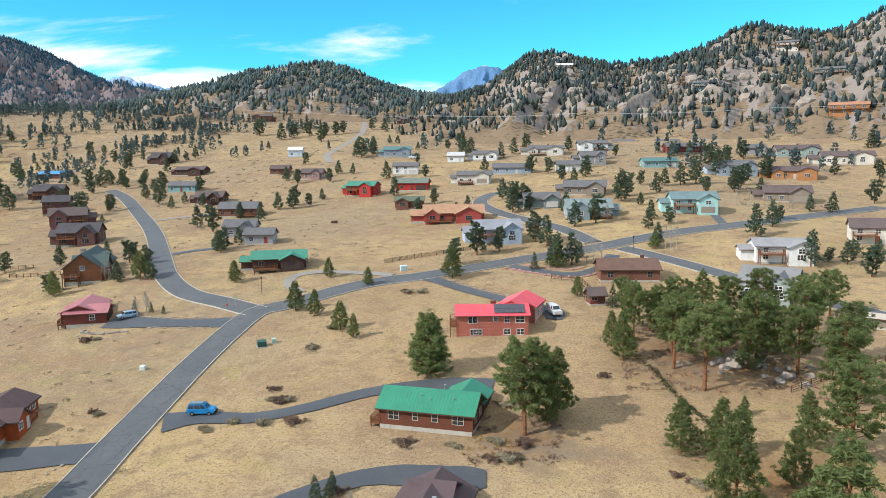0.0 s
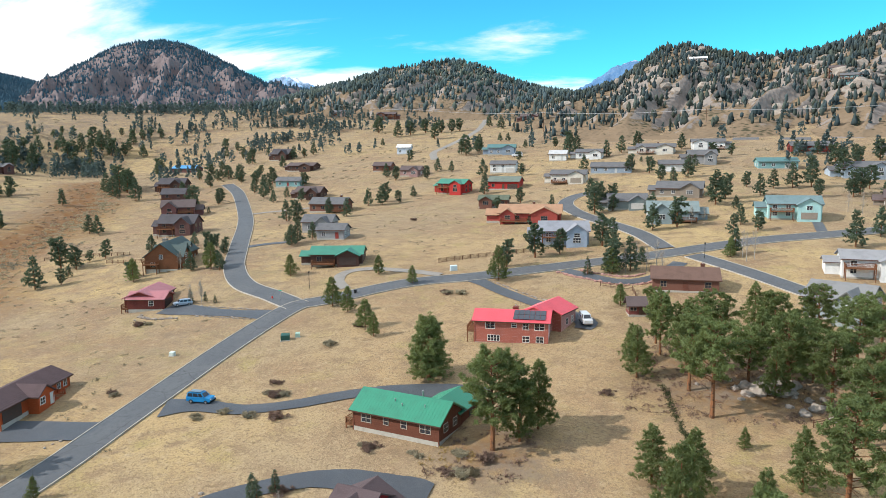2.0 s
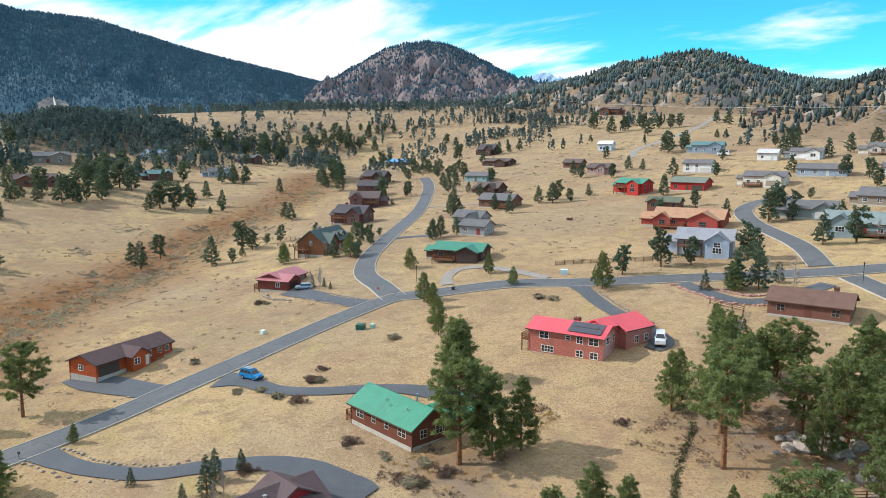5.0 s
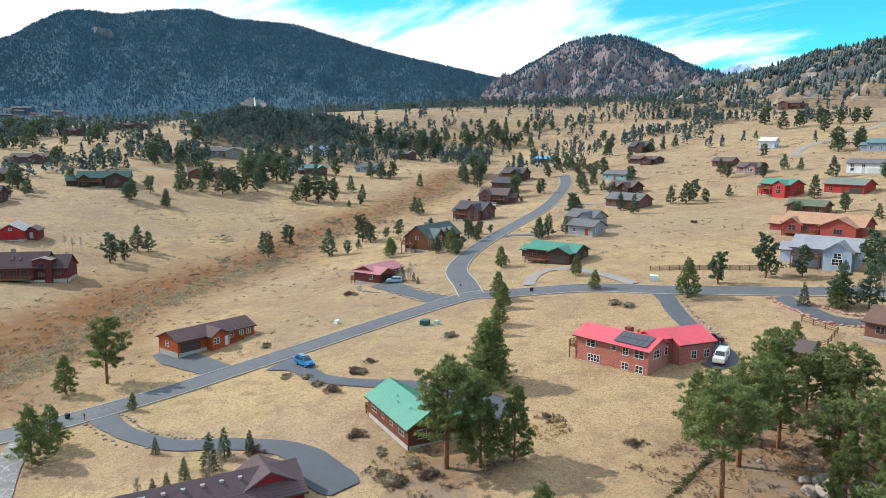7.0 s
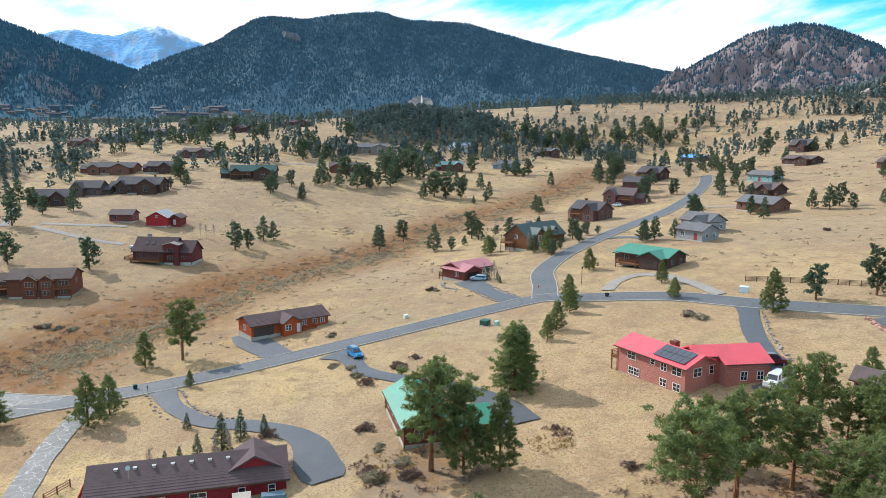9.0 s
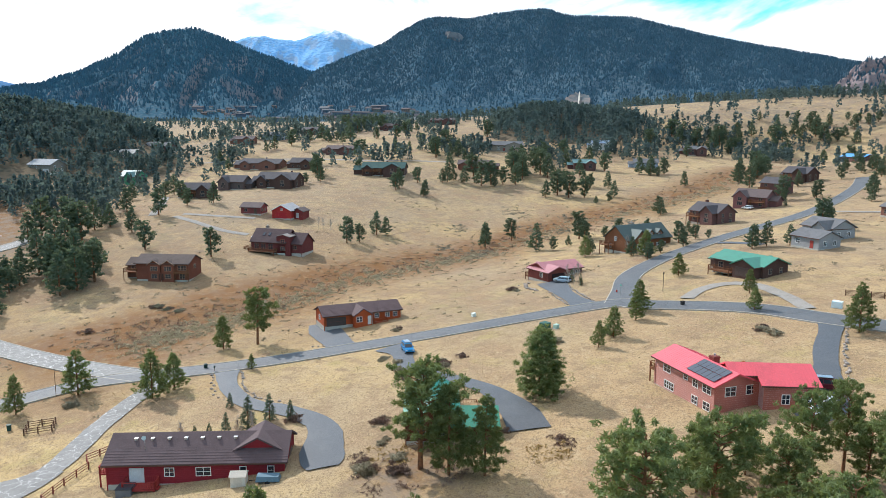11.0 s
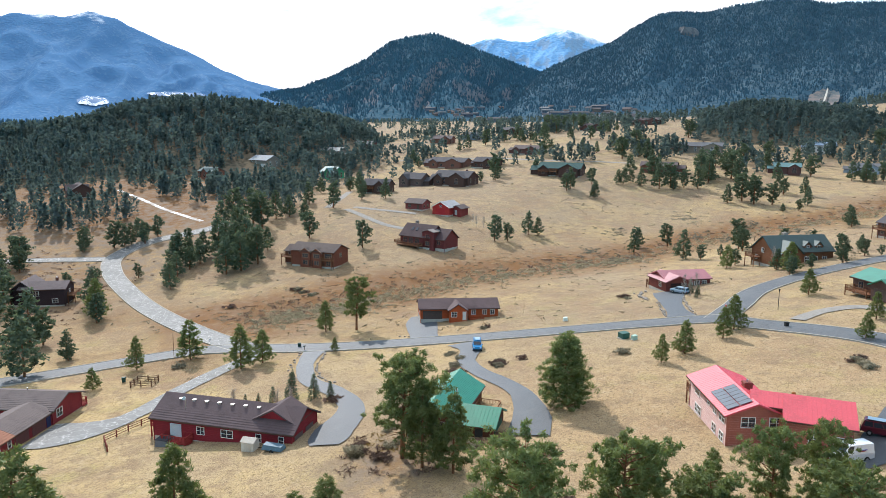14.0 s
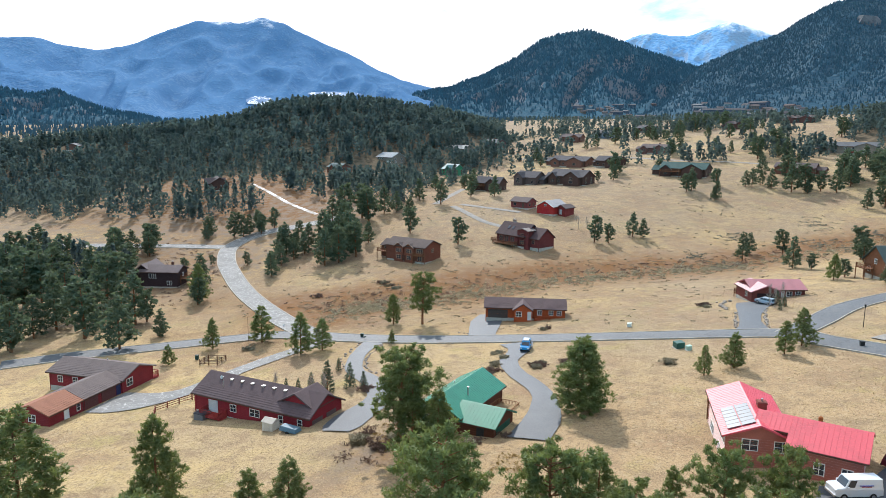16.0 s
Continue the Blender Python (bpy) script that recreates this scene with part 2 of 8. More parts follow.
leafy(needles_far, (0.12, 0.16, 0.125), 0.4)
leafy(spruce_needles, (0.16, 0.20, 0.10), 0.35)
# hill woods: haze painted in as a colder green
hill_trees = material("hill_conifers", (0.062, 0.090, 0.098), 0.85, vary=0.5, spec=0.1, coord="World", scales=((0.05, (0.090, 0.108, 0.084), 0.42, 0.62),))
# mountain trees: haze put into the needle colour, bluest farthest off
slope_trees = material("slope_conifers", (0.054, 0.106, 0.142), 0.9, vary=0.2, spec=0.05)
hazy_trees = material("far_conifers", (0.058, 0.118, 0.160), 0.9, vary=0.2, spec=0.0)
twigs = material("brush_twigs", (0.185, 0.120, 0.090), 0.95, vary=0.4)
sage = material("sage_leaves", (0.290, 0.250, 0.165), 0.95, vary=0.35)
rockmat = material("granite", (0.33, 0.28, 0.235), 0.95, coord="World", bump=0.5, bump_scale=1.5,
                   scales=((0.5, (0.24, 0.2, 0.17), 0.45, 0.65), (2.5, (0.42, 0.37, 0.32), 0.5, 0.75)))
cliff = material("purplish_rock", (0.120, 0.128, 0.140), 0.95, coord="World", bump=0.6, bump_scale=0.3, scales=((0.05, (0.075, 0.085, 0.098), 0.4, 0.6), (0.16, (0.165, 0.165, 0.170), 0.5, 0.7)))
glass = material("window_glass", (0.03, 0.035, 0.045), 0.06, spec=0.8)
white = material("white_paint", (0.78, 0.77, 0.74), 0.6, scales=((2, (0.68, 0.67, 0.64), 0.5, 0.7),))
concrete = material("concrete", (0.45, 0.42, 0.36), 0.9, scales=((1.5, (0.36, 0.33, 0.28), 0.45, 0.7),), bump=0.1)
PAINTS = {}


def paint(r, g, b, rough=0.75, kind="siding"):
    """Painted boards or shingles of one colour, weathered at two scales."""
    key = (r, g, b, rough, kind)
    if key not in PAINTS:
        dim = tuple(c * 0.78 for c in (r, g, b))
        pale = tuple(min(c * 1.12 + 0.01, 1) for c in (r, g, b))
        PAINTS[key] = material(kind, (r, g, b), rough, scales=((0.45, dim, 0.45, 0.7), (5.0, pale, 0.5, 0.75)), bump=0.12 if kind != "metal_roof" else 0.0,
                               bump_scale=9, spec=0.9 if kind == "metal_roof" else 0.7 if kind == "stained_siding" else 0.25)
        if kind == "stained_siding":
            shader = PAINTS[key].node_tree.nodes["Principled BSDF"]
            shader.inputs["Sheen Weight"].default_value = 0.9
            shader.inputs["Sheen Roughness"].default_value = 0.45
    return PAINTS[key]

# ---- lie of the land ----
SWELL = [8.47, -4.99, 9.58, 4.54, 2.79, -3.69, -2.14, -2.21, 1.77, -6.77, -7.29, -7.19, -24.25, -7.7, -5.92, 3.32, -3.89, -5.22, -1.68, -4.33, -3.28, 10.97, -18.59, -5.18, -8.22, -3.16, -5.45, -10.4, -3.54, -11.3, 6.1, -10.16, 3.2, -1.83, -4.39, -4.89, -4.31, -1.56, -8.47, -2.56, -1.57, -5.44, -3.37, -4.55, -5.72, 2.25, -0.38, -0.69, 1.48, -4.28, -2.07, -6.41, -6.35, -11.74, -1.08]
GULLY = [(-72.9, -71.2), (-83.2, -62.8), (-92.6, -52.7), (-113.0, -35.4), (-134.4, -16.6), (-151.4, 7.8), (-160.2, 28.2), (-204.1, 66.8), (-225.4, 114.7), (-254.5, 161.6), (-311.4, 216.9)]


def height(x, y):
    """The height of the ground: a tilted basin with broad swells on a coarse lattice; it levels out far away."""
    x, y = np.asarray(x, float), np.asarray(y, float)
    far = np.hypot(x + 100, y - 100)
    k = np.minimum(1.0, 640.0 / np.maximum(far, 1e-6))
    px, py = -100 + (x + 100) * k, 100 + (y - 100) * k
    u, v = px / 100, py / 100
    z = SWELL[0] + SWELL[1] * u + SWELL[2] * v + SWELL[3] * np.sqrt((u + 1) ** 2 + 1) + SWELL[4] * np.sqrt(v * v + 1) + SWELL[5] * np.sqrt((u - v) ** 2 + 1)
    n = 6
    for cx in range(-400, 141, 90):
        for cy in range(-140, 341, 80):
            z = z + SWELL[n] * np.exp(-((px - cx) ** 2 + (py - cy) ** 2) / 2 / 72.0 ** 2)
            n += 1
    return z + 0.02 * np.maximum(far - 640, 0)


def ground_z(x, y):
    return float(height(x, y))


def fbm(x, y, scale, octaves=4, seed=0.0):
    """Smooth noise of sines with turned axes; cheap over whole arrays."""
    out, amp, total = 0.0, 1.0, 0.0
    for k in range(octaves):
        t = 0.7 + 1.9 * k + seed
        f = 2 ** k / scale
        a, b = x * math.cos(t) + y * math.sin(t), -x * math.sin(t) + y * math.cos(t)
        out = out + amp * (np.sin(a * f * 2.1 + 1.7 * np.sin(b * f * 1.3 + t)) * np.cos(b * f * 1.7 + 1.3 * np.sin(a * f * 0.9 + 2 * t)))
        total += amp
        amp *= 0.55
    return out / total


def near_line(x, y, line):
    """Distance to a polyline."""
    best = np.full(np.shape(x), 1e9)
    for (ax, ay), (bx, by) in zip(line, line[1:]):
        dx, dy = bx - ax, by - ay
        t = np.clip(((x - ax) * dx + (y - ay) * dy) / (dx * dx + dy * dy), 0, 1)
        best = np.minimum(best, np.hypot(x - ax - t * dx, y - ay - t * dy))
    return best


def sheet(name, xs, ys, zs, mat, attributes=(), smooth=True):
    """A grid of points as one mesh."""
    rows, cols = xs.shape
    mesh = bpy.data.meshes.new(name)
    idx = np.arange(rows * cols).reshape(rows, cols)
    quads = np.stack([idx[:-1, :-1], idx[:-1, 1:], idx[1:, 1:], idx[1:, :-1]], -1).reshape(-1, 4)
    mesh.vertices.add(rows * cols)
    mesh.vertices.foreach_set("co", np.stack([xs, ys, zs], -1).ravel())
    mesh.loops.add(quads.size)
    mesh.loops.foreach_set("vertex_index", quads.ravel())
    mesh.polygons.add(len(quads))
    mesh.polygons.foreach_set("loop_start", np.arange(0, quads.size, 4))
    mesh.polygons.foreach_set("use_smooth", np.full(len(quads), smooth))
    mesh.update(calc_edges=True)
    mesh.materials.append(mat)
    for key, values in attributes:
        mesh.attributes.new(key, "FLOAT", "POINT").data.foreach_set("value", np.asarray(values, float).ravel())
    return new(name, mesh)


def build_ground():
    n = 330
    s = 130 * np.sinh(4.4 * np.linspace(-1, 1, n))
    xs, ys = np.meshgrid(-50 + s, 50 + s)
    zs = height(xs, ys)
    gap = near_line(xs, ys, GULLY)
    zs -= 1.1 * np.exp(-(gap / 5.0) ** 2)
    wet = np.clip(1.3 - gap / 22.0, 0, 1) + 0.35 * np.clip(fbm(xs, ys, 60, 3, 2.0), 0, 1) * np.clip(1.6 - gap / 50, 0, 1)
    wet = wet + 0.55 * np.clip(1.5 - gap / 40, 0, 1) * np.clip((20 - ys) / 60, 0, 1) * np.clip(0.6 + fbm(xs, ys, 26, 3, 5.0), 0, 1)
    for cx, cy, wide in ((-95, -158, 26), (-200, -170, 34), (-190, -230, 40), (-280, -240, 60), (-330, -340, 90), (46, 30, 11), (14, -4, 5), (50, -14, 7)):
        wet += 0.8 * np.exp(-((xs - cx) ** 2 + (ys - cy) ** 2) / (2 * wide * wide))
    zs += 0.12 * fbm(xs, ys, 7, 3) * np.clip((np.hypot(xs, ys) - 130) / 60, 0, 1)
    upland = np.clip((ys - 150 + 0.25 * xs) / 160, 0, 1) * 0.55 + np.clip((-xs - 110 - 0.9 * ys) / 150, 0, 1) * 0.5 + np.clip((np.hypot(xs, ys) - 500) / 400, 0, 1)
    # west lawn greyed: partly its tone, partly grass sheen put into the colour
    upland = np.maximum(upland, 0.40 * np.clip((-xs - 38) / 25, 0, 1))
    upland = np.maximum(upland, 0.9 * np.clip((-ys - 98) / 30, 0, 1) * np.clip((-xs - 5) / 30, 0, 1))
    scrub = np.clip(upland * (1 + 0.5 * fbm(xs, ys, 70, 3, 6.0)), 0, 1)
    for cx, cy, wide in ((18, -5, 6.5), (13, -8, 4.5), (46, 28, 10), (52, 36, 11), (40, 40, 7)):
        scrub = np.maximum(scrub, np.exp(-((xs - cx) ** 2 + (ys - cy) ** 2) / (2 * wide * wide)))
    ob = sheet("ground", xs, ys, zs, grass, (("wet", wet), ("scrub", scrub)))
    tagged(ob, "dry straw-coloured grassland sloping gently between houses", "ground", kind="structure")


build_ground()


class Range:
    """A hill or mountain: its skyline over bearings seen from a centre, its distance, and the width of its slopes."""

    def __init__(self, centre, distance, front, back, skyline, rough, seed, crag=0.0):
        self.c, self.r, self.front, self.back, self.rough, self.seed = centre, distance, front, back, rough, seed
        self.crag = crag
        pts = sorted(skyline)
        self.az, self.top = np.array([p[0] for p in pts]), np.array([p[1] for p in pts], float)

    def skyline(self, az):
        soft = 0.0
        for d, wgt in ((-0.45, 0.25), (0.0, 0.5), (0.45, 0.25)):
            soft = soft + wgt * np.interp(az + d, self.az, self.top)
        return soft

    def at(self, az, r):
        """Points for bearings (degrees) and distances from the centre."""
        t = np.radians(az)
        x, y = self.c[0] + r * np.cos(t), self.c[1] + r * np.sin(t)
        base = height(x, y)
        lift = np.maximum(self.skyline(az) - height(self.c[0] + self.r * np.cos(t), self.c[1] + self.r * np.sin(t)), -30)
        s = np.where(r < self.r, (r - self.r + self.front) / self.front, 1 - (r - self.r) / self.back)
        edge = np.clip(np.minimum(az - self.az[0], self.az[-1] - az) / (0.1 * (self.az[-1] - self.az[0])), 0, 1)
        lift = lift * edge * edge * (3 - 2 * edge)
        s = np.clip(s, 0, 1)
        shape = np.where(r < self.r, s ** 1.25 * (1 - 0.12 * np.sin(s * math.pi)), s * s * (3 - 2 * s))
        inner = np.sin(np.clip(s, 0, 1) * math.pi) * np.where(r < self.r, 1, 0.4)
        across = np.radians(az) * self.r
        ridge = 1 - np.abs(fbm(across + 0.15 * r, r * 0.35, self.front * 0.2, 3, self.seed)) * 2
        z = base + lift * shape + self.rough * inner * (ridge - 0.4) * np.clip(lift / 40, 0, 1.2)
        z = z + self.rough * 0.12 * fbm(x, y, self.front * 0.05, 3, self.seed + 1) * np.clip(s * 4, 0, 1) * np.clip(lift / 20, 0, 1)
        if self.crag:
            z = z + self.crag * (np.clip(fbm(x, y, 95, 3, self.seed + 7) + 0.15, 0, 1) ** 0.6 + 0.45 * (1 - 2 * np.abs(fbm(x, y, 38, 4, self.seed + 9)))) * np.sin(s * math.pi) * np.clip(lift / 60, 0, 1)
        return x, y, z - 0.6 + np.where((s <= 0) | (lift < 1.0), -6, 0)

    def build(self, name, mat, label, category="mountain", cols=420, rows=110):
        az = np.linspace(self.az[0] - 0.5, self.az[-1] + 0.5, cols)
        r = np.concatenate([np.linspace(self.r - self.front - 2, self.r, int(rows * 0.8)), np.linspace(self.r, self.r + self.back, int(rows * 0.2) + 1)[1:]])
        A, R = np.meshgrid(az, r)
        x, y, z = self.at(A, R)
        gx, gy = np.gradient(z, axis=1), np.gradient(z, axis=0)
        step = np.hypot(np.gradient(x, axis=1), np.gradient(y, axis=1))
        run = np.hypot(np.gradient(x, axis=0), np.gradient(y, axis=0))
        slope = np.hypot(gx / np.maximum(step, 0.1), gy / np.maximum(run, 0.1))
        rock = np.clip(slope * 0.9 - 0.35, -0.2, 0.5)
        lowest, highest = z.min(), z.max()
        white_part = np.clip((z - lowest) / max(highest - lowest, 1) - 0.55, -0.5, 0.6)
        flip = slice(None, None, -1)
        ob = sheet(name, x[:, flip], y[:, flip], z[:, flip], mat, (("rock", rock[:, flip]), ("snow", white_part[:, flip])))
        return tagged(ob, label, category, kind="structure")


granite_hill = wooded_material("granite_hillside", (0.075, 0.070, 0.045), (0.225, 0.165, 0.110), 0.52, 4.0, rock=0.42, rock_tone=(0.26, 0.225, 0.20))
pine_hill = wooded_material("pine_hillside", (0.085, 0.080, 0.060), (0.15, 0.12, 0.085), 0.60, 5.0)
# dome and broad mountain: forest tones cooled to stand for haze
dome_mat = wooded_material("wooded_dome", (0.058, 0.070, 0.072), (0.165, 0.135, 0.128), 0.66, 8.0, rock=0.46, rock_tone=(0.205, 0.168, 0.168))
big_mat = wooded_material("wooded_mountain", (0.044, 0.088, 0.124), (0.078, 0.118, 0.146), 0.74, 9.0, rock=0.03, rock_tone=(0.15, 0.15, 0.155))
# far mountain and spur: air's blue painted into wood, soil and rock
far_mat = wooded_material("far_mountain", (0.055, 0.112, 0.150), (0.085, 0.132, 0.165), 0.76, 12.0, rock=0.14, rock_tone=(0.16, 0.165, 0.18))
# remotest slopes: haze painted in as a strong blue base tone
left_mat = wooded_material("haze_blued_mountain", (0.098, 0.200, 0.355), (0.135, 0.236, 0.385), 0.82, 13.0, snow=0.07)
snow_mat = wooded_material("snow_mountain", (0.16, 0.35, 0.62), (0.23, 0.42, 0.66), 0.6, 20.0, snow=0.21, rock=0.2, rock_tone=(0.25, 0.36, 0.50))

mid_hill = Range((23, -110), 985, 290, 330, [(127, 96), (123.7, 101), (121.4, 114), (118.6, 125), (116.2, 138), (113.3, 148), (110.5, 152), (108.2, 144), (106.5, 130), (104.8, 119), (102.6, 111), (100.4, 106), (97.8, 104), (94, 91)], 11, 0.3)
crag_hill = Range((23, -110), 800, 330, 330, [(106, 86), (103, 90), (100.4, 94), (97.8, 103), (96.0, 122), (94.3, 138), (92.8, 140), (91.3, 132), (89.2, 125), (87.2, 123), (85.1, 126), (83.2, 130), (80.9, 141), (79.8, 152), (78.1, 156), (76.5, 148), (74.7, 144), (72.7, 145), (71.4, 154), (70.5, 161), (67, 172), (62, 165), (56, 150)], 12, 1.1)
forest_hill = Range((100, 40), 640, 150, 230, [(-118, 20), (-125.2, 17), (-128.6, 23), (-132.2, 27), (-136, 32), (-139.9, 38), (-141.6, 44), (-143.7, 52), (-146.6, 57), (-149.2, 57), (-151.8, 54), (-154.4, 50), (-158.4, 41), (-161, 30), (-163.5, 20), (-167, 11)], 5, 2.2)
knoll = Range((101, -33), 655, 82, 140, [(169.5, 34), (167.6, 47), (166.2, 54), (165, 57), (162.4, 56), (160.2, 51), (157.1, 47), (154.8, 41), (151.5, 36), (148.5, 34)], 3, 3.2)
mid_hill.build("hill_1", granite_hill, "rounded granite hill covered with scattered dark pines", "hill", 360, 90)
crag_hill.build("hill_2", granite_hill, "craggy granite hill with scattered pines and houses", "hill", 460, 90)
forest_hill.build("hill_3", pine_hill, "low hill wholly covered with dark pine forest", "hill", 280, 60)
knoll.build("hill_4", pine_hill, "low knoll grown over with dense pines", "hill", 200, 60)
mount_1 = Range((63, -88), 2100, 620, 500, [(146, 130), (143.2, 172), (141.4, 210), (139.6, 249), (137.9, 285), (136.7, 310), (135.4, 321), (134.0, 325), (132.5, 320), (130.8, 298), (129.1, 266), (127.4, 232), (125.5, 198), (123.9, 170), (121, 130)], 30, 0.9, 34)
mount_1.build(
    "mountain_1", dome_mat, "dome-shaped rocky mountain with dark pine slopes", cols=400, rows=190)
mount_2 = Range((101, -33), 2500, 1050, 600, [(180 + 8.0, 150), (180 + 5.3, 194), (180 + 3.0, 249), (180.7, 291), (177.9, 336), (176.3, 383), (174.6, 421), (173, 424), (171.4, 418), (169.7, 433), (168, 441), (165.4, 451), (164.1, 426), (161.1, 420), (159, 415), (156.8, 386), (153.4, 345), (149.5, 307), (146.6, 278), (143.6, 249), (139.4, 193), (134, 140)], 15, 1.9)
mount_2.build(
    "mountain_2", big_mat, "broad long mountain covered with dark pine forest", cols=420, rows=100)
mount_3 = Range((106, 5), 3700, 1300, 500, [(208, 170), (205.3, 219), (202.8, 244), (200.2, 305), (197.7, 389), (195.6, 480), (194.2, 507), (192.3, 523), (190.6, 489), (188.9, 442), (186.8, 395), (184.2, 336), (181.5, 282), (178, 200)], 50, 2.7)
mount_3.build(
    "mountain_3", far_mat, "wooded mountain with a rocky top, tinted blue for haze", cols=260, rows=70)
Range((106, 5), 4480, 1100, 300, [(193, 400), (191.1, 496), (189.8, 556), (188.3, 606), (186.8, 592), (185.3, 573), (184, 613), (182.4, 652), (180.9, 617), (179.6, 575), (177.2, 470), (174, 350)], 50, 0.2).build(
    "mountain_4", snow_mat, "far snow-covered peaks, tinted blue for haze", cols=220, rows=60)
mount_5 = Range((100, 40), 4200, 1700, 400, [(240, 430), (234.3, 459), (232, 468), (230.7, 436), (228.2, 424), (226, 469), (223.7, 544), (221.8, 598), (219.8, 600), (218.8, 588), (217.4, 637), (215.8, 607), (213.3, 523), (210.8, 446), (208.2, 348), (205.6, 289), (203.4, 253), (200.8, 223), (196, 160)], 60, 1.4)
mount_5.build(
    "mountain_5", left_mat, "large wooded mountain with snow on top, tinted blue for haze", cols=340, rows=90)
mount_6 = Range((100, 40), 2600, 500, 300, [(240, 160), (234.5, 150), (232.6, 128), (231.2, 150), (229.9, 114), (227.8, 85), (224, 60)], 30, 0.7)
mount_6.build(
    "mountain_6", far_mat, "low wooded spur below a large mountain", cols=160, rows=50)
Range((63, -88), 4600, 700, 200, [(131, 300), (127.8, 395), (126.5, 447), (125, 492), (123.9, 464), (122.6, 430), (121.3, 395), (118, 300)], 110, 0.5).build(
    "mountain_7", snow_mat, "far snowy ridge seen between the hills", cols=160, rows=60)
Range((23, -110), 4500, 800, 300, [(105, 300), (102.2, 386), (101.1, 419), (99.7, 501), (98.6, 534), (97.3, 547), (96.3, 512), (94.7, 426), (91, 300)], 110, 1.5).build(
    "mountain_8", left_mat, "far bare rocky mountain, tinted blue for haze", cols=200, rows=60)

# ---- mesh helpers ----


class Shape:
    """Collects boxes, prisms and rods into one mesh."""

    def __init__(self):
        self.v, self.f = [], []

    def solid(self, ring_a, ring_b):
        """Two rings of equal length, joined and closed."""
        n, o = len(ring_a), len(self.v)
        self.v += [tuple(p) for p in ring_a] + [tuple(p) for p in ring_b]
        self.f += [tuple(range(o, o + n)), tuple(range(o + 2 * n - 1, o + n - 1, -1))]
        self.f += [(o + k, o + n + k, o + n + (k + 1) % n, o + (k + 1) % n) for k in range(n)]
        return self

    def box(self, x0, x1, y0, y1, z0, z1):
        return self.solid([(x0, y0, z0), (x0, y1, z0), (x1, y1, z0), (x1, y0, z0)], [(x0, y0, z1), (x0, y1, z1), (x1, y1, z1), (x1, y0, z1)])

    def rod(self, p, q, r0, r1=None, sides=6):
        r1 = r0 if r1 is None else r1
        p, q = Vector(p), Vector(q)
        d = (q - p).normalized()
        u = d.orthogonal().normalized()
        w = d.cross(u)
        rings = [[c + (u * math.cos(t) + w * math.sin(t)) * r for t in (2 * math.pi * k / sides for k in range(sides))] for c, r in ((p, r0), (q, r1))]
        return self.solid(rings[0][::-1], rings[1][::-1])

    def mesh(self, name, mat, smooth=False):
        me = bpy.data.meshes.new(name)
        me.from_pydata(self.v, [], self.f)
        me.materials.append(mat)
        if smooth:
            me.polygons.foreach_set("use_smooth", [True] * len(me.polygons))
        me.update()
        return me


def part(name, shape, mat, parent, label="", at=None, kind=""):
    """One mesh object under a thing or a part."""
    me = shape if isinstance(shape, bpy.types.Mesh) else shape.mesh(name, mat)
    ob = new(name, me)
    ob.parent = parent
    if at is not None:
        ob.matrix_local = at
    return tagged(ob, label, kind=kind)


def thing(name, label, category, x, y, turn=0.0, z=None, group=""):
    ob = new(name)
    ob.empty_display_size = 0.5
    ob.matrix_world = pose(x, y, ground_z(x, y) if z is None else z, 0, 0, turn)
    return tagged(ob, label, category, group)


# ---- roads ----


def smooth_line(points, step=2.0):
    """Points along a curve through the given ones."""
    p = [Vector((q[0], q[1], q[2] if len(q) > 2 else 0)) for q in points]
    p = [p[0] * 2 - p[1]] + p + [p[-1] * 2 - p[-2]]
    out = []
    for a, b, c, d in zip(p, p[1:], p[2:], p[3:]):
        n = max(2, int((c - b).length / step))
        for k in range(n):
            t = k / n
            out.append(0.5 * ((2 * b) + (c - a) * t + (2 * a - 5 * b + 4 * c - d) * t * t + (3 * b - a - 3 * c + d) * t ** 3))
    return out + [p[-2]]


LAYER = [0]
WAYS = []


def off_roads(x, y, margin):
    """True where a spot lies clear of every road and drive."""
    clear = np.ones(len(x), bool)
    for way in WAYS:
        near = (x > way[:, 0].min() - 12) & (x < way[:, 0].max() + 12) & (y > way[:, 1].min() - 12) & (y < way[:, 1].max() + 12)
        k = np.nonzero(near)[0]
        if len(k):
            gap = np.hypot(x[k][:, None] - way[None, :, 0], y[k][:, None] - way[None, :, 1]) - way[None, :, 2]
            clear[k] &= gap.min(1) > margin
    return clear


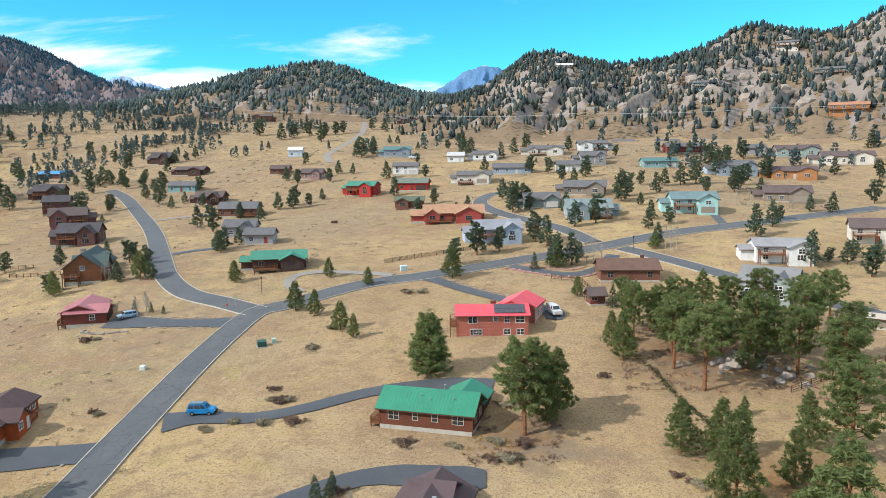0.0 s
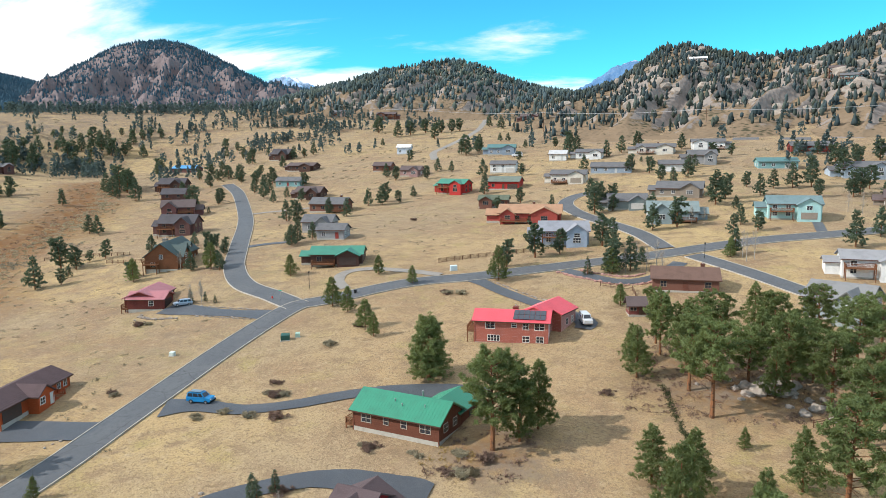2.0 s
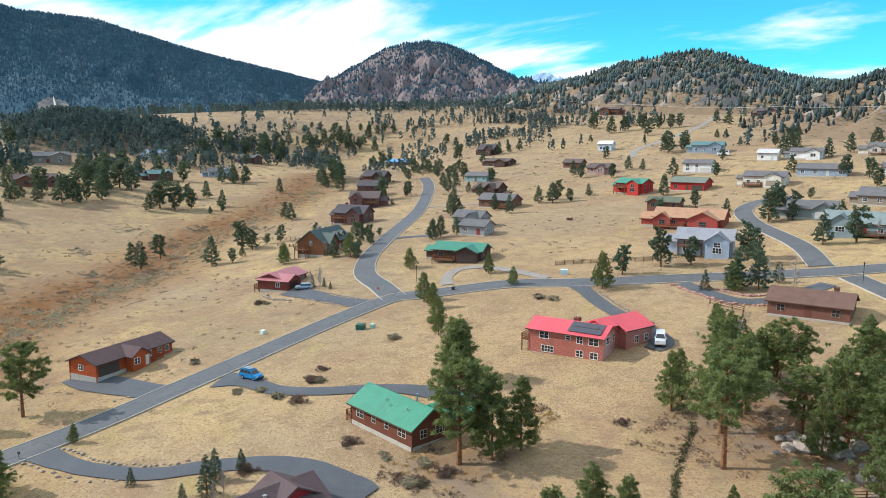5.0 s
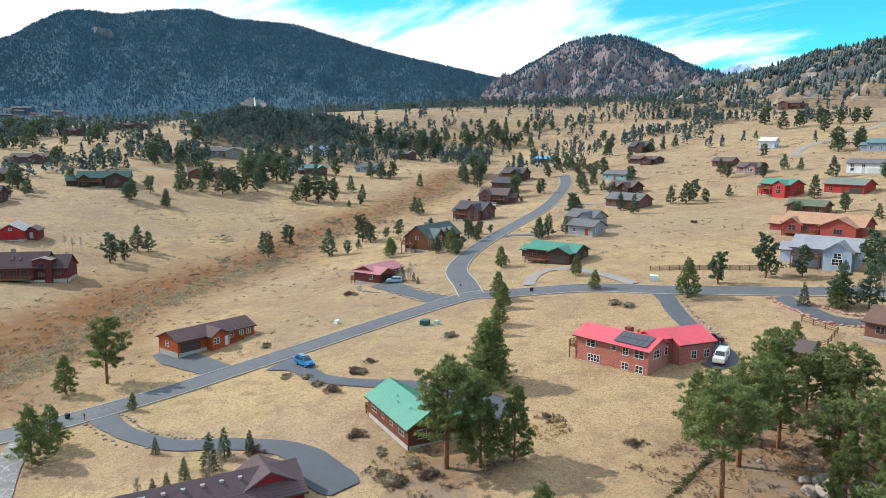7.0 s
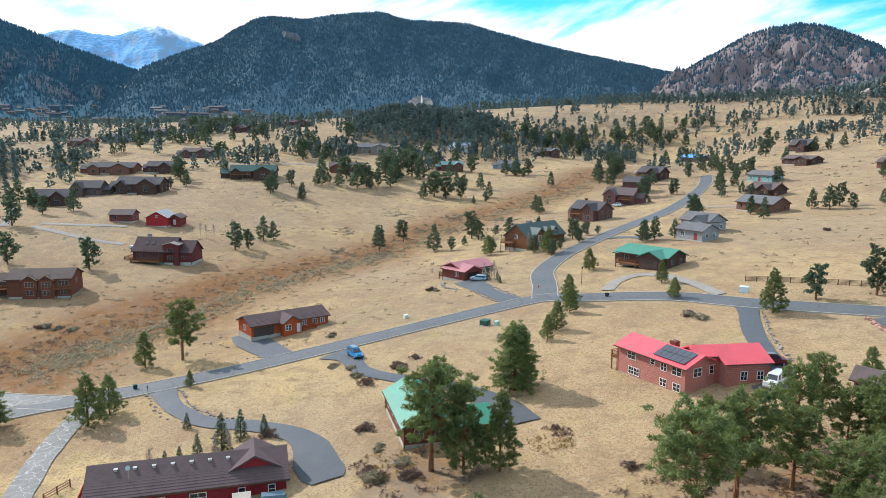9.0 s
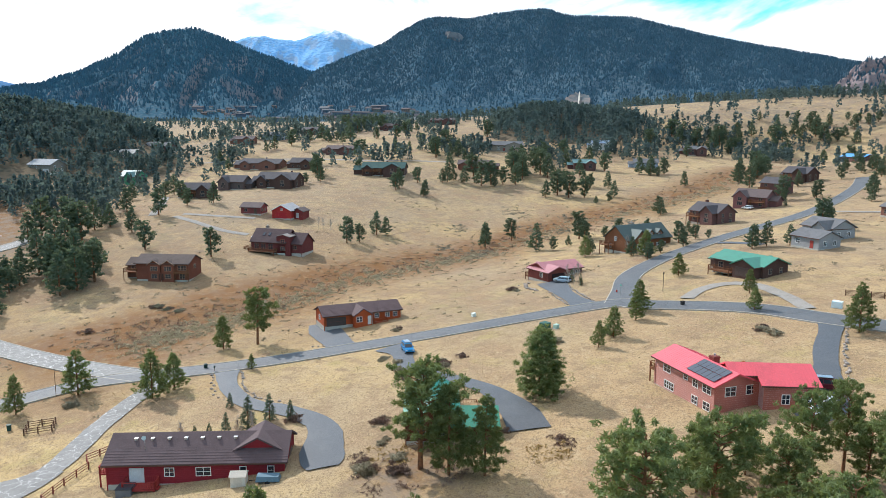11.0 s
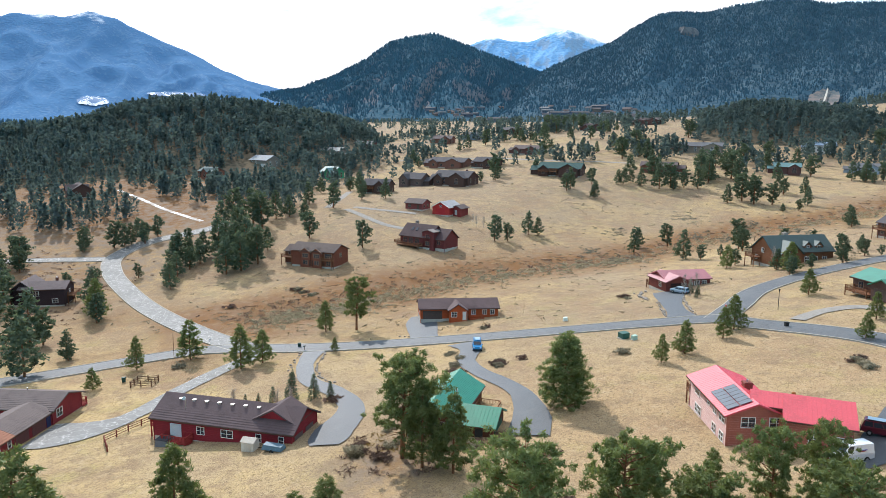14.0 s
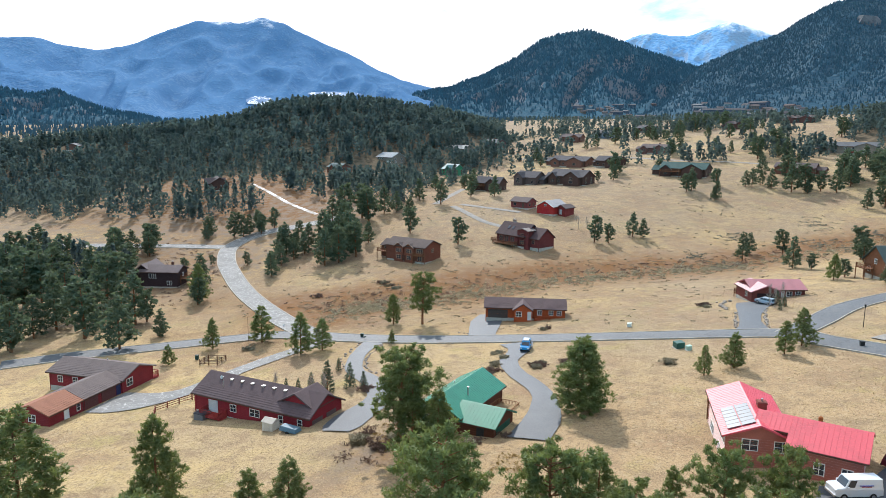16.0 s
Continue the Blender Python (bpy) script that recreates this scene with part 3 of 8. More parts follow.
def strip(name, mat, width, points, kerb=None):
    """A road laid on the ground, with a kerb strip along each edge where it has one."""
    LAYER[0] += 1
    line = smooth_line(points)
    spans = [p.z or width for p in line]
    for p in line:
        p.z = 0
    WAYS.append(np.array([(p.x, p.y, w / 2) for p, w in zip(line, spans)]))
    lift = 0.10 + 0.004 * (30 - LAYER[0])
    kerb = name == "road" if kerb is None else kerb
    n = len(line)
    ways = [(line[min(k + 1, n - 1)] - line[max(k - 1, 0)]).normalized() for k in range(n)]
    normals = [Vector((-d.y, d.x, 0)) for d in ways]
    offs = [-0.5, -0.25, 0, 0.25, 0.5]
    rag = random.Random(LAYER[0])
    wob = [rag.uniform(-1, 1) * (0.09 if not kerb else 0.04) for _ in range(2 * n)]
    xs, ys = np.zeros((n, 5)), np.zeros((n, 5))
    for k in range(n):
        for j, o in enumerate(offs):
            d = o * spans[k] + (wob[2 * k + (j > 2)] if j in (0, 4) else 0)
            xs[k, j], ys[k, j] = line[k].x + normals[k].x * d, line[k].y + normals[k].y * d
    zs = height(xs, ys) + lift + np.array([-0.03, 0.01, 0.03, 0.01, -0.03])
    ob = sheet(name, xs, ys, zs, mat)
    words = {"asphalt": "grey asphalt road with pale concrete edges", "worn_asphalt": "pale worn asphalt with sealed cracks", "driveway_asphalt": "dark asphalt driveway through dry grass",
             "gravel": "pale gravel driveway", "packed_snow": "dirt track covered with packed snow"}
    tagged(ob, words[mat.name], name, kind="structure")
    if kerb:
        for side in (-1, 1):
            s = Shape()
            for k in range(n - 1):
                ring = []
                for m in (k, k + 1):
                    row = []
                    for d in (width / 2 - 0.06, width / 2 + 0.14):
                        q = line[m] + normals[m] * side * d
                        row.append((q.x, q.y, ground_z(q.x, q.y)))
                    ring.append(row)
                (a, b), (c, d) = ring
                top = lift + 0.05
                s.solid([(a[0], a[1], a[2] - .2), (b[0], b[1], b[2] - .2), (d[0], d[1], d[2] - .2), (c[0], c[1], c[2] - .2)],
                        [(a[0], a[1], a[2] + top), (b[0], b[1], b[2] + top), (d[0], d[1], d[2] + top), (c[0], c[1], c[2] + top)])
            tagged(new("kerb", s.mesh("kerb", kerbstone)), "pale concrete kerb edging a road", "kerb", kind="structure")
    return ob


strip('road', asphalt, 6.6, [(-3.9, -113.7), (-14.3, -104.9), (-24.8, -92.9), (-40.2, -73.4), (-44.6, -63.1), (-45.1, -44.1), (-46.8, -27.2), (-49.5, -12.0), (-53.3, 14.1), (-54.8, 34.5), (-54.1, 47.5), (-48.4, 52.8), (-34.7, 68.9), (-18.7, 78.8), (1.2, 93.6), (25.0, 111.0), (48.2, 129.9), (71.2, 143.7), (96.7, 160.7), (129.3, 182.0)])
strip('road', asphalt, 6.2, [(-54.1, 47.5), (-65.1, 53.0), (-80.2, 60.4), (-94.8, 74.8), (-110.2, 96.4), (-136.7, 134.1), (-161.7, 166.2), (-198.5, 208.6), (-222.5, 229.6)])
strip('road', asphalt, 6.0, [(33.3, 111.6), (48.0, 97.7), (59.3, 85.5), (75.0, 68.7), (86.1, 57.0)])
strip('road', asphalt, 6.0, [(25.1, 117.8), (13.9, 137.0), (-8.3, 163.5), (-20.3, 186.6), (-19.7, 203.0), (-11.1, 210.4)])
strip('road', worn, 6.6, [(-44.4, -56.3), (-57.3, -75.6), (-79.1, -104.3), (-98.9, -126.8), (-117.2, -145.2), (-134.9, -156.5), (-155.5, -155.6), (-171.6, -143.0), (-184.1, -136.0)])
strip('road', worn, 5.0, [(-132.0, -157.5), (-125.0, -180.8), (-110.6, -212.2), (-94.9, -241.6)])
strip('driveway', dark, 4.0, [(-46.0, -6.0, 7.5), (-40.5, -3.6, 4.6), (-31.7, -3.1, 3.6), (-24.2, 0.7, 3.5), (-16.6, 6.6, 3.5), (-10.9, 9.9, 3.8), (-2.4, 12.2, 5.4), (2.6, 12.6, 6.2), (7.0, 12.5, 6.4)])
strip('driveway', dark, 7.0, [(-47.8, -15.6, 11), (-52.5, -16.6, 6.6), (-60.0, -18.8, 7.2), (-67.0, -20.8, 7.8), (-71.0, -21.6, 6.8), (-74.5, -22.2, 6.0)])
strip('driveway', dark, 4.0, [(-47.0, -40.2, 9.5), (-42.4, -39.4, 5.4), (-37.0, -38.6, 4.0), (-29.3, -36.4, 3.5), (-21.0, -32.0, 3.6), (-17.0, -27.2, 3.8), (-13.0, -22.9, 3.9), (-7.3, -18.8, 4.4), (-2.0, -17.5, 5.4), (4.0, -17.6, 6.4), (8.0, -17.3, 6.0), (9.8, -17.1, 4.4)])
strip('driveway', worn, 4.2, [(-45.5, -50.6), (-31.9, -54.1), (-18.8, -56.3), (-3.2, -57.4), (2.3, -59.1)])
strip('driveway', worn, 7.0, [(-1.5, -57.6, 4.6), (2.0, -59.4, 6.5), (5.0, -62.5, 9.5), (6.6, -65.5, 11.0), (7.2, -68.6, 11.0)])
strip('driveway', dark, 4.0, [(-20.5, 77.8, 7.5), (-16.8, 75.0, 4.2), (-6.6, 67.1, 3.8), (3.0, 61.0, 3.8), (9.0, 57.5, 4.4), (13.4, 54.8, 4.8), (16.2, 51.5, 4.8), (16.0, 48.0, 3.6)])
strip('driveway', dark, 3.8, [(-53.0, 39.8, 11), (-57.5, 40.5, 7.0), (-64.0, 40.2, 4.6), (-70.0, 39.9, 4.4), (-78.0, 40.0, 5.6), (-84.5, 40.3, 7.6), (-89.0, 40.2, 7.0)])
strip('driveway', gravel, 3.2, [(-48.9, 61.6), (-54.2, 67.3), (-56.4, 74.5), (-51.4, 79.5), (-38.5, 79.6), (-28.8, 78.1)])
strip('driveway', dark, 4.0, [(2.5, 89.5), (9.8, 85.7), (19.0, 82.9), (26.4, 89.5), (30.6, 103.7)])
strip('driveway', dark, 3.2, [(-108.2, 98.3), (-103.0, 103.2), (-96.0, 106.9)])
strip('driveway', dark, 3.2, [(67.4, 158.7), (67.8, 149.9), (68.1, 140.9)])
strip('driveway', gravel, 3.2, [(-156.4, 162.2), (-150.8, 167.9), (-142.2, 173.5), (-136.1, 179.4)])
strip('track', snow, 2.2, [(-253.1, -239.7), (-231.9, -211.4), (-211.3, -185.2), (-197.7, -165.4), (-188.0, -150.8)])
strip('track', gravel, 3.4, [(-212.3, -100.5), (-241.2, -104.0), (-271.2, -109.9)])
strip('track', gravel, 3.0, [(-214.0, -88.1), (-210.3, -74.1), (-208.3, -57.3)])
strip('track', gravel, 3.0, [(-209.7, -90.6), (-189.1, -68.7), (-183.2, -56.5)])
strip('track', gravel, 3.5, [(-412.9, -125.0), (-417.5, -86.8), (-400.0, -45.2), (-372.5, -4.8), (-360.5, 42.6)])
strip('track', gravel, 4.5, [(-124.1, 294.9), (-137.6, 325.5), (-141.9, 361.7), (-153.8, 450.9), (-190.0, 576.2)])


# ---- trees ----


def tufts(rng, centres, sizes, count, leaf, flat=0.6, slim=0.42, facing=0.0):
    """Small three-cornered sprays of needles crowded round each centre; facing turns them outwards."""
    n = len(centres) * count
    c = np.repeat(centres, count, 0)
    s = np.repeat(sizes, count)[:, None]
    d = rng.normal(size=(n, 3))
    d /= np.linalg.norm(d, axis=1)[:, None]
    mid = c + d * s * rng.uniform(0.45, 1.0, (n, 1)) * [1, 1, flat]
    u = rng.normal(size=(n, 3)) + d * 0.6
    u /= np.linalg.norm(u, axis=1)[:, None]
    side = rng.normal(size=(n, 3)) * (1 - 0.45 * facing) + facing * 1.1 * (d + [0, 0, 0.35])
    w = np.cross(u, side)
    w /= np.linalg.norm(w, axis=1)[:, None]
    k = leaf * rng.uniform(0.7, 1.35, (n, 1))
    tri = np.stack([mid - u * k * 0.5 - w * k * slim, mid - u * k * 0.5 + w * k * slim, mid + u * k * 0.75], 1)
    return tri.reshape(-1, 3)


def triangles(name, corners, mat):
    me = bpy.data.meshes.new(name)
    n = len(corners)
    me.vertices.add(n)
    me.vertices.foreach_set("co", np.asarray(corners, float).ravel())
    me.loops.add(n)
    me.loops.foreach_set("vertex_index", np.arange(n))
    me.polygons.add(n // 3)
    me.polygons.foreach_set("loop_start", np.arange(0, n, 3))
    me.update(calc_edges=True)
    me.materials.append(mat)
    return me


def pine_meshes(seed, kind, clumps, count, leaf, foot=None, every=1):
    """Trunk with limbs, and the crown, of a pine ten metres tall. kind: round (old ponderosa), cone (young pine), spruce."""
    rng = np.random.default_rng(seed)
    t = Shape()
    lean = rng.normal(size=2) * (0.35 if kind == "round" else 0.08)
    top = 9.2
    thick = {"round": 0.27, "cone": 0.19, "spruce": 0.16, "dense": 0.3}[kind]
    spine = [(lean[0] * (z / 10) ** 2, lean[1] * (z / 10) ** 2, z) for z in (-0.4, 1.5, 3.5, 5.5, 7.5, top)]
    for k, (p, q) in enumerate(zip(spine, spine[1:])):
        t.rod(p, q, thick * (1 - k / 5.6), thick * (1 - (k + 1) / 5.6), 7)
    start = {"round": 2.4, "cone": 0.8, "spruce": 0.3, "dense": 0.6}[kind] if foot is None else foot
    centres, sizes = [], []
    bias = rng.uniform(0, 2 * math.pi, 2)
    for k in range(clumps):
        f = (k + rng.uniform(0, 1)) / clumps
        z = start + (9.7 - start) * f ** (0.9 if kind == "round" else 0.95)
        h = (z - start) / (10 - start)
        az = k * 2.399 + rng.uniform(-0.6, 0.6)
        if kind == "round":
            reach = (3.15 if leaf < 0.4 else 2.6) * math.sqrt(max(0.02, 1 - (2 * h - 0.75) ** 2 / 1.75)) * rng.uniform(0.4, 1.15) * (1 + 0.28 * math.sin(az - bias[0]) * math.cos(4 * h + bias[1]))
        elif kind == "dense":
            reach = 3.3 * (1 - h) ** 0.52 * min(1.0, 0.66 + 1.6 * h) * rng.uniform(0.55, 1.12) * (1 + 0.18 * math.sin(2 * az + bias[0]) * math.cos(5 * h + bias[1])) + 0.15
        elif kind == "cone":
            reach = (3.25 if leaf < 0.4 else 2.9) * (1 - h) ** 0.82 * min(1.0, 0.62 + h * 3.0) * rng.uniform(0.62, 1.14) * (1 + 0.16 * math.sin(az - bias[0]) * math.cos(5 * h + bias[1])) + 0.12
        else:
            reach = 1.7 * (1 - h) ** 0.95 * rng.uniform(0.75, 1.08) + 0.08
        base = np.array([lean[0] * (z / 10) ** 2, lean[1] * (z / 10) ** 2, z])
        out = np.array([math.cos(az), math.sin(az), 0.32 if kind == "round" else 0.12 if kind == "cone" else -0.08])
        side = np.array([-math.sin(az), math.cos(az), 0.0])
        size = {"round": 0.40, "cone": 0.38, "spruce": 0.30, "dense": 0.42}[kind] * rng.uniform(0.7, 1.3) * (1.0 if leaf < 0.4 else 1.5)
        pads = 1 + int(reach / (0.42 if kind == "round" else 0.52))
        for p in range(pads):
            t_out = 1 - 0.62 * p / max(pads, 1)
            c = base + out * reach * t_out + side * rng.normal() * 0.27 * reach * t_out + [0, 0, rng.normal() * 0.2]
            centres.append(c)
            sizes.append(size * (1.0 if p else 0.85))
        if reach > 0.8 and k % (every if kind == "round" else 3 * every) == 0:
            t.rod(base - [0, 0, 0.3], base + out * reach * 0.95, 0.055 if kind == "round" else 0.03, 0.012, 4)
    if kind == "round":
        for k in range(9 if every == 1 else 2):
            z, az = rng.uniform(1.3, 3.6), rng.uniform(0, 6.28)
            t.rod((0, 0, z), (math.cos(az) * 1.6, math.sin(az) * 1.6, z - rng.uniform(-0.1, 0.5)), 0.035, 0.008, 4)
    corners = tufts(rng, np.array(centres), np.array(sizes), count, leaf, 0.72, 0.17 if leaf < 0.4 else 0.42, 1.0)
    mat = spruce_needles if kind == "spruce" else needles_mid if leaf > 0.4 else needles
    return t.mesh("trunk", bark), triangles("crown", corners, mat)


POOL = {}
for k in range(5):
    POOL["round", k] = pine_meshes(10 + k, "round", 46, 36, 0.33, (2.3, 3.2)[k % 2])
for k in range(5):
    POOL["cone", k] = pine_meshes(30 + k, "cone", 92, 27, 0.31)
for k in range(3):
    POOL["spruce", k] = pine_meshes(50 + k, "spruce", 90, 26, 0.25)
POOL["full", 0] = pine_meshes(83, "round", 60, 40, 0.30, 3.0)
POOL["open", 0] = pine_meshes(87, "round", 44, 38, 0.30, 3.9)
POOL["dense", 0] = pine_meshes(81, "dense", 170, 30, 0.29)
for k in range(4):
    POOL["far_round", k] = pine_meshes(60 + k, "round", 34, 8, 0.52, 0.9, 5)
    POOL["far_cone", k] = pine_meshes(70 + k, "cone", 42, 8, 0.46, None, 5)
PINE_WORDS = {"open": "old ponderosa pine with bare crooked limbs under a flat crown", "full": "tall full-crowned ponderosa pine beside a house", "dense": "broad dense ponderosa pine with foliage almost to the grass", "round": "tall ponderosa pine with a broad open crown and rusty trunk", "cone": "dark green pine tree with a conical crown",
              "spruce": "small narrow spruce tree with blue-green needles", "far_round": "ponderosa pine with a rounded dark crown", "far_cone": "dark pine tree with a pointed crown"}
SPOTS = []


BEYOND = []


def pine(x, y, tall, kind="cone", wide=1.0):
    rng = random.Random(int(x * 13 + y * 7))
    pick = rng.randrange(sum(1 for key in POOL if key[0] == kind))
    trunk, crown = POOL[kind, pick]
    if math.hypot(x - 50, y - 10) > 330:
        BEYOND.append((trunk, crown, pose(x, y, ground_z(x, y), 0, 0, rng.uniform(0, 360)) @ Matrix.Diagonal((tall / 10 * wide, tall / 10 * wide, tall / 10, 1))))
        return None
    ob = thing("pine_tree" if kind != "spruce" else "spruce_tree", PINE_WORDS[kind], "tree", x, y, rng.uniform(0, 360), group="pines on the slopes")
    ob.scale = (tall / 10 * wide, tall / 10 * wide, tall / 10)
    part("trunk", trunk, bark, ob)
    part("crown", crown, None, ob)
    SPOTS.append((x, y))
    return ob


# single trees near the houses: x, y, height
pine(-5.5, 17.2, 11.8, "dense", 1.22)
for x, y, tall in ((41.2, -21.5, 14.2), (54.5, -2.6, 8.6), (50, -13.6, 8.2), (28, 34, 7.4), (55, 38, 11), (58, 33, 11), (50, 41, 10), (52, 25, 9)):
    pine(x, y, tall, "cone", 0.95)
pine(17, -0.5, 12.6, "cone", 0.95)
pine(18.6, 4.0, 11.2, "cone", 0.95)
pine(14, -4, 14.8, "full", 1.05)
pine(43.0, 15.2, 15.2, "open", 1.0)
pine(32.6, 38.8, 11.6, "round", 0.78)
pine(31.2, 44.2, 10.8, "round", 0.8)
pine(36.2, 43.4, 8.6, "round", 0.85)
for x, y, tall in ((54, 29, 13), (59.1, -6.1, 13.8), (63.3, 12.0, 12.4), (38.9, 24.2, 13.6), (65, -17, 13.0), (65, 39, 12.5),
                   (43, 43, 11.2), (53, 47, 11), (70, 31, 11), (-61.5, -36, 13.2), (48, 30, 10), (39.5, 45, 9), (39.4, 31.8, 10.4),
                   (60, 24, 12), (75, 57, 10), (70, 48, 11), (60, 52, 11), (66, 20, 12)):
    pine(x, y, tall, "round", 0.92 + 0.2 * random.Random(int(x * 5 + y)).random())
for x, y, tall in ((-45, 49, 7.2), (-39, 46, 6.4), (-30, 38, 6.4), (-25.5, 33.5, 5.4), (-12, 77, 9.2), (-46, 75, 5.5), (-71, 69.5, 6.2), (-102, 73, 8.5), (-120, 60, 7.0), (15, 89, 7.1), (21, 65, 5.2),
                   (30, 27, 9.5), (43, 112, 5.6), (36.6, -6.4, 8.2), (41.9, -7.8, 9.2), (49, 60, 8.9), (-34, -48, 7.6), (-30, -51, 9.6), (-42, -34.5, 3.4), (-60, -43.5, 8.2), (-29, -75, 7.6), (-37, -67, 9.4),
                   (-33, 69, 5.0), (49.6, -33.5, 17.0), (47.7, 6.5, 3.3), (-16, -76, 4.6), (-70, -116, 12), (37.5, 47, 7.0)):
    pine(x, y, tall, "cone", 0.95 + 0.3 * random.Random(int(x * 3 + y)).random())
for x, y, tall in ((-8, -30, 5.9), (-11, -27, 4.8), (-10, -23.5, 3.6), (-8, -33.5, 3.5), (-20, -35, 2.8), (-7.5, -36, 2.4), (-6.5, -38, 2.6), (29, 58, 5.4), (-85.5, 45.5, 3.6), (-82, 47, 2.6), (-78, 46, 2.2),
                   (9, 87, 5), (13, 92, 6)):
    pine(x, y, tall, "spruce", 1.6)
# trees of the slopes further off
NORTH = [(-157, 84), (-141, 89), (-342, 304), (-251, 240), (-194, 172), (-192, 185), (-223, 240), (-263, 302), (-337, 384), (-333, 366), (-280, 347), (-221, 281), (-239, 320), (-234, 325), (-235, 338), (-190, 211), (-194, 225), (-194, 232), (-164, 191), (-163, 201), (-170, 227), (-150, 194), (-126, 147), (-94, 103), (-92, 101), (-91, 112), (-106, 161), (-104, 189), (-98, 194), (-97, 207), (-108, 262), (-107, 244), (-100, 262), (-123, 241), (-138, 290), (-132, 248), (-115, 315), (-106, 320), (-64, 213), (-42, 166), (-41, 193), (-58, 252), (-78, 250), (-71, 290), (-196, 368)]
EAST = [(-14, 90), (-9, 101), (-3, 106), (7, 118), (11, 113), (15, 90), (19, 93), (-12, 195), (-5, 176), (1, 171), (15, 172), (26, 145), (19, 140), (23, 265), (39, 193), (46, 219), (22, 239), (44, 115), (43, 137), (45, 151), (71, 205), (63, 222), (83, 209), (94, 212), (83, 144), (75, 130), (109, 170), (82, 97), (92, 100), (101, 104), (130, 191), (137, 262), (91, 231), (95, 294), (78, 312), (51, 201), (38, 302), (12, 323), (4, 251), (-5, 253), (-29, 262), (-53, 334), (-15, 336), (-25, 301), (-19, 314), (103, 383), (102, 172)]
WEST = [(-397, 15), (-404, 21), (-390, 38), (-391, 48), (-367, 55), (-300, 19), (-274, 21), (-288, 8), (-302, 36), (-299, 45), (-292, 61), (-298, 67), (-287, 99), (-292, 112), (-280, 122), (-256, 117), (-198, 118), (-323, 156), (-315, 160), (-316, 169), (-268, 160), (-234, -91), (-238, -80), (-213, -98), (-284, -109), (-405, -108), (-384, -99), (-451, -83), (-462, -78), (-478, -27), (-308, -35), (-403, -15), (-414, -11), (-493, 16), (-287, 214), (-243, 183), (-198, 174), (-192, 186), (-114, 137), (-93, 106), (-176, 200), (-182, 213), (-228, 249), (-262, 305), (-300, 344), (-239, 246), (-117, 165), (-110, 187), (-106, 196)]
SOUTH = [(-62, -187), (-72, -186), (-61, -176), (-79, -189), (-49, -146), (-46, -137), (-44, -120), (-36, -98), (-46, -113), (-66, -113), (-146, -165), (-151, -161), (-158, -161), (-162, -156), (-102, -113), (-116, -119), (-124, -119), (-131, -119), (-133, -109), (-134, -105), (-141, -102), (-149, -101), (-164, -90), (-155, -65), (-181, -18), (-183, -13), (-197, -6), (-272, 20), (-284, 6), (-301, 33), (-172, 36), (-184, 49), (-150, 51), (-163, 71), (-267, 84), (-113, -198), (-119, -186), (-142, -176), (-146, -177), (-13, -124), (-43, -159), (-35, -155)]
for row, low, high in ((NORTH, 5.5, 9.5), (EAST, 6.0, 11.0), (WEST, 7.0, 12.0), (SOUTH, 7.0, 11.0)):
    for k, (x, y) in enumerate(row):
        r = random.Random(k * 31 + len(row))
        pine(x, y, r.uniform(low, high), "far_round" if r.random() < 0.5 else "far_cone", 1.1)

GROVE_A = [(-672, -26, 15), (-522, -23, 15), (-489, -21, 15), (-651, -3, 15), (-676, 3, 15), (-596, 8, 15), (-395, -15, 11), (-543, 29, 12), (-568, 38, 8), (-402, 11, 10), (-435, 32, 10), (-412, 48, 15), (-386, 53, 13), (-326, 40, 12), (-331, -14, 8), (-338, -40, 12), (-304, -43, 6), (-306, 40, 7), (-363, 59, 7), (-294, 54, 15), (-344, 81, 14), (-334, 83, 14), (-316, 82, 15), (-325, 95, 15), (-315, 97, 15), (-369, 93, 13), (-198, -2, 8), (-184, 38, 8), (-284, 113, 8), (-308, 162, 6)]
GROVE_B = [(-204, 119, 8), (-245, 104, 4), (-246, 111, 5), (-156, 71, 8), (-160, 80, 4), (-150, 63, 4), (-145, 56, 5), (-265, 199, 12), (-277, 211, 11), (-259, 186, 7), (-305, 263, 9), (-181, 165, 3), (-227, 199, 8), (-466, 322, 8), (-469, 330, 13), (-457, 338, 15), (-465, 356, 15), (-456, 356, 15), (-429, 349, 9), (-464, 372, 11), (-445, 381, 13), (-466, 306, 13), (-445, 284, 14), (-450, 270, 15), (-461, 268, 10), (-402, 222, 9), (-108, 71, 6), (-98, 72, 5), (-105, 79, 4), (-109, 88, 5)]
GROVE_C = [(-120, 97, 5), (-119, 101, 3), (-143, -118, 15), (-136, -111, 15), (-142, -106, 15), (-176, -116, 15), (-184, -124, 15), (-185, -134, 15), (-178, -136, 12), (-192, -117, 13), (-195, -112, 10), (-186, -101, 10), (-156, -139, 6), (-131, -123, 10), (-129, -126, 13), (-137, -121, 11), (-168, -170, 6), (-223, -114, 11), (-267, -125, 9), (-275, -111, 8), (-255, -98, 9), (-162, -120, 14), (-158, -115, 14), (-58, -186, 15), (-58, -180, 15), (-65, -182, 15), (-69, -177, 15), (-68, -170, 11), (-94, -196, 6), (-75, -166, 10)]
GROVE_D = [(-73, -161, 12), (-75, -157, 12), (-74, -150, 12), (-91, -167, 10), (-116, -182, 11), (-107, -190, 7), (-83, -127, 12), (-99, -149, 5), (-109, -145, 4), (-138, -173, 6), (-147, -161, 10), (-153, -156, 9), (-109, -118, 7), (-113, -132, 5)]
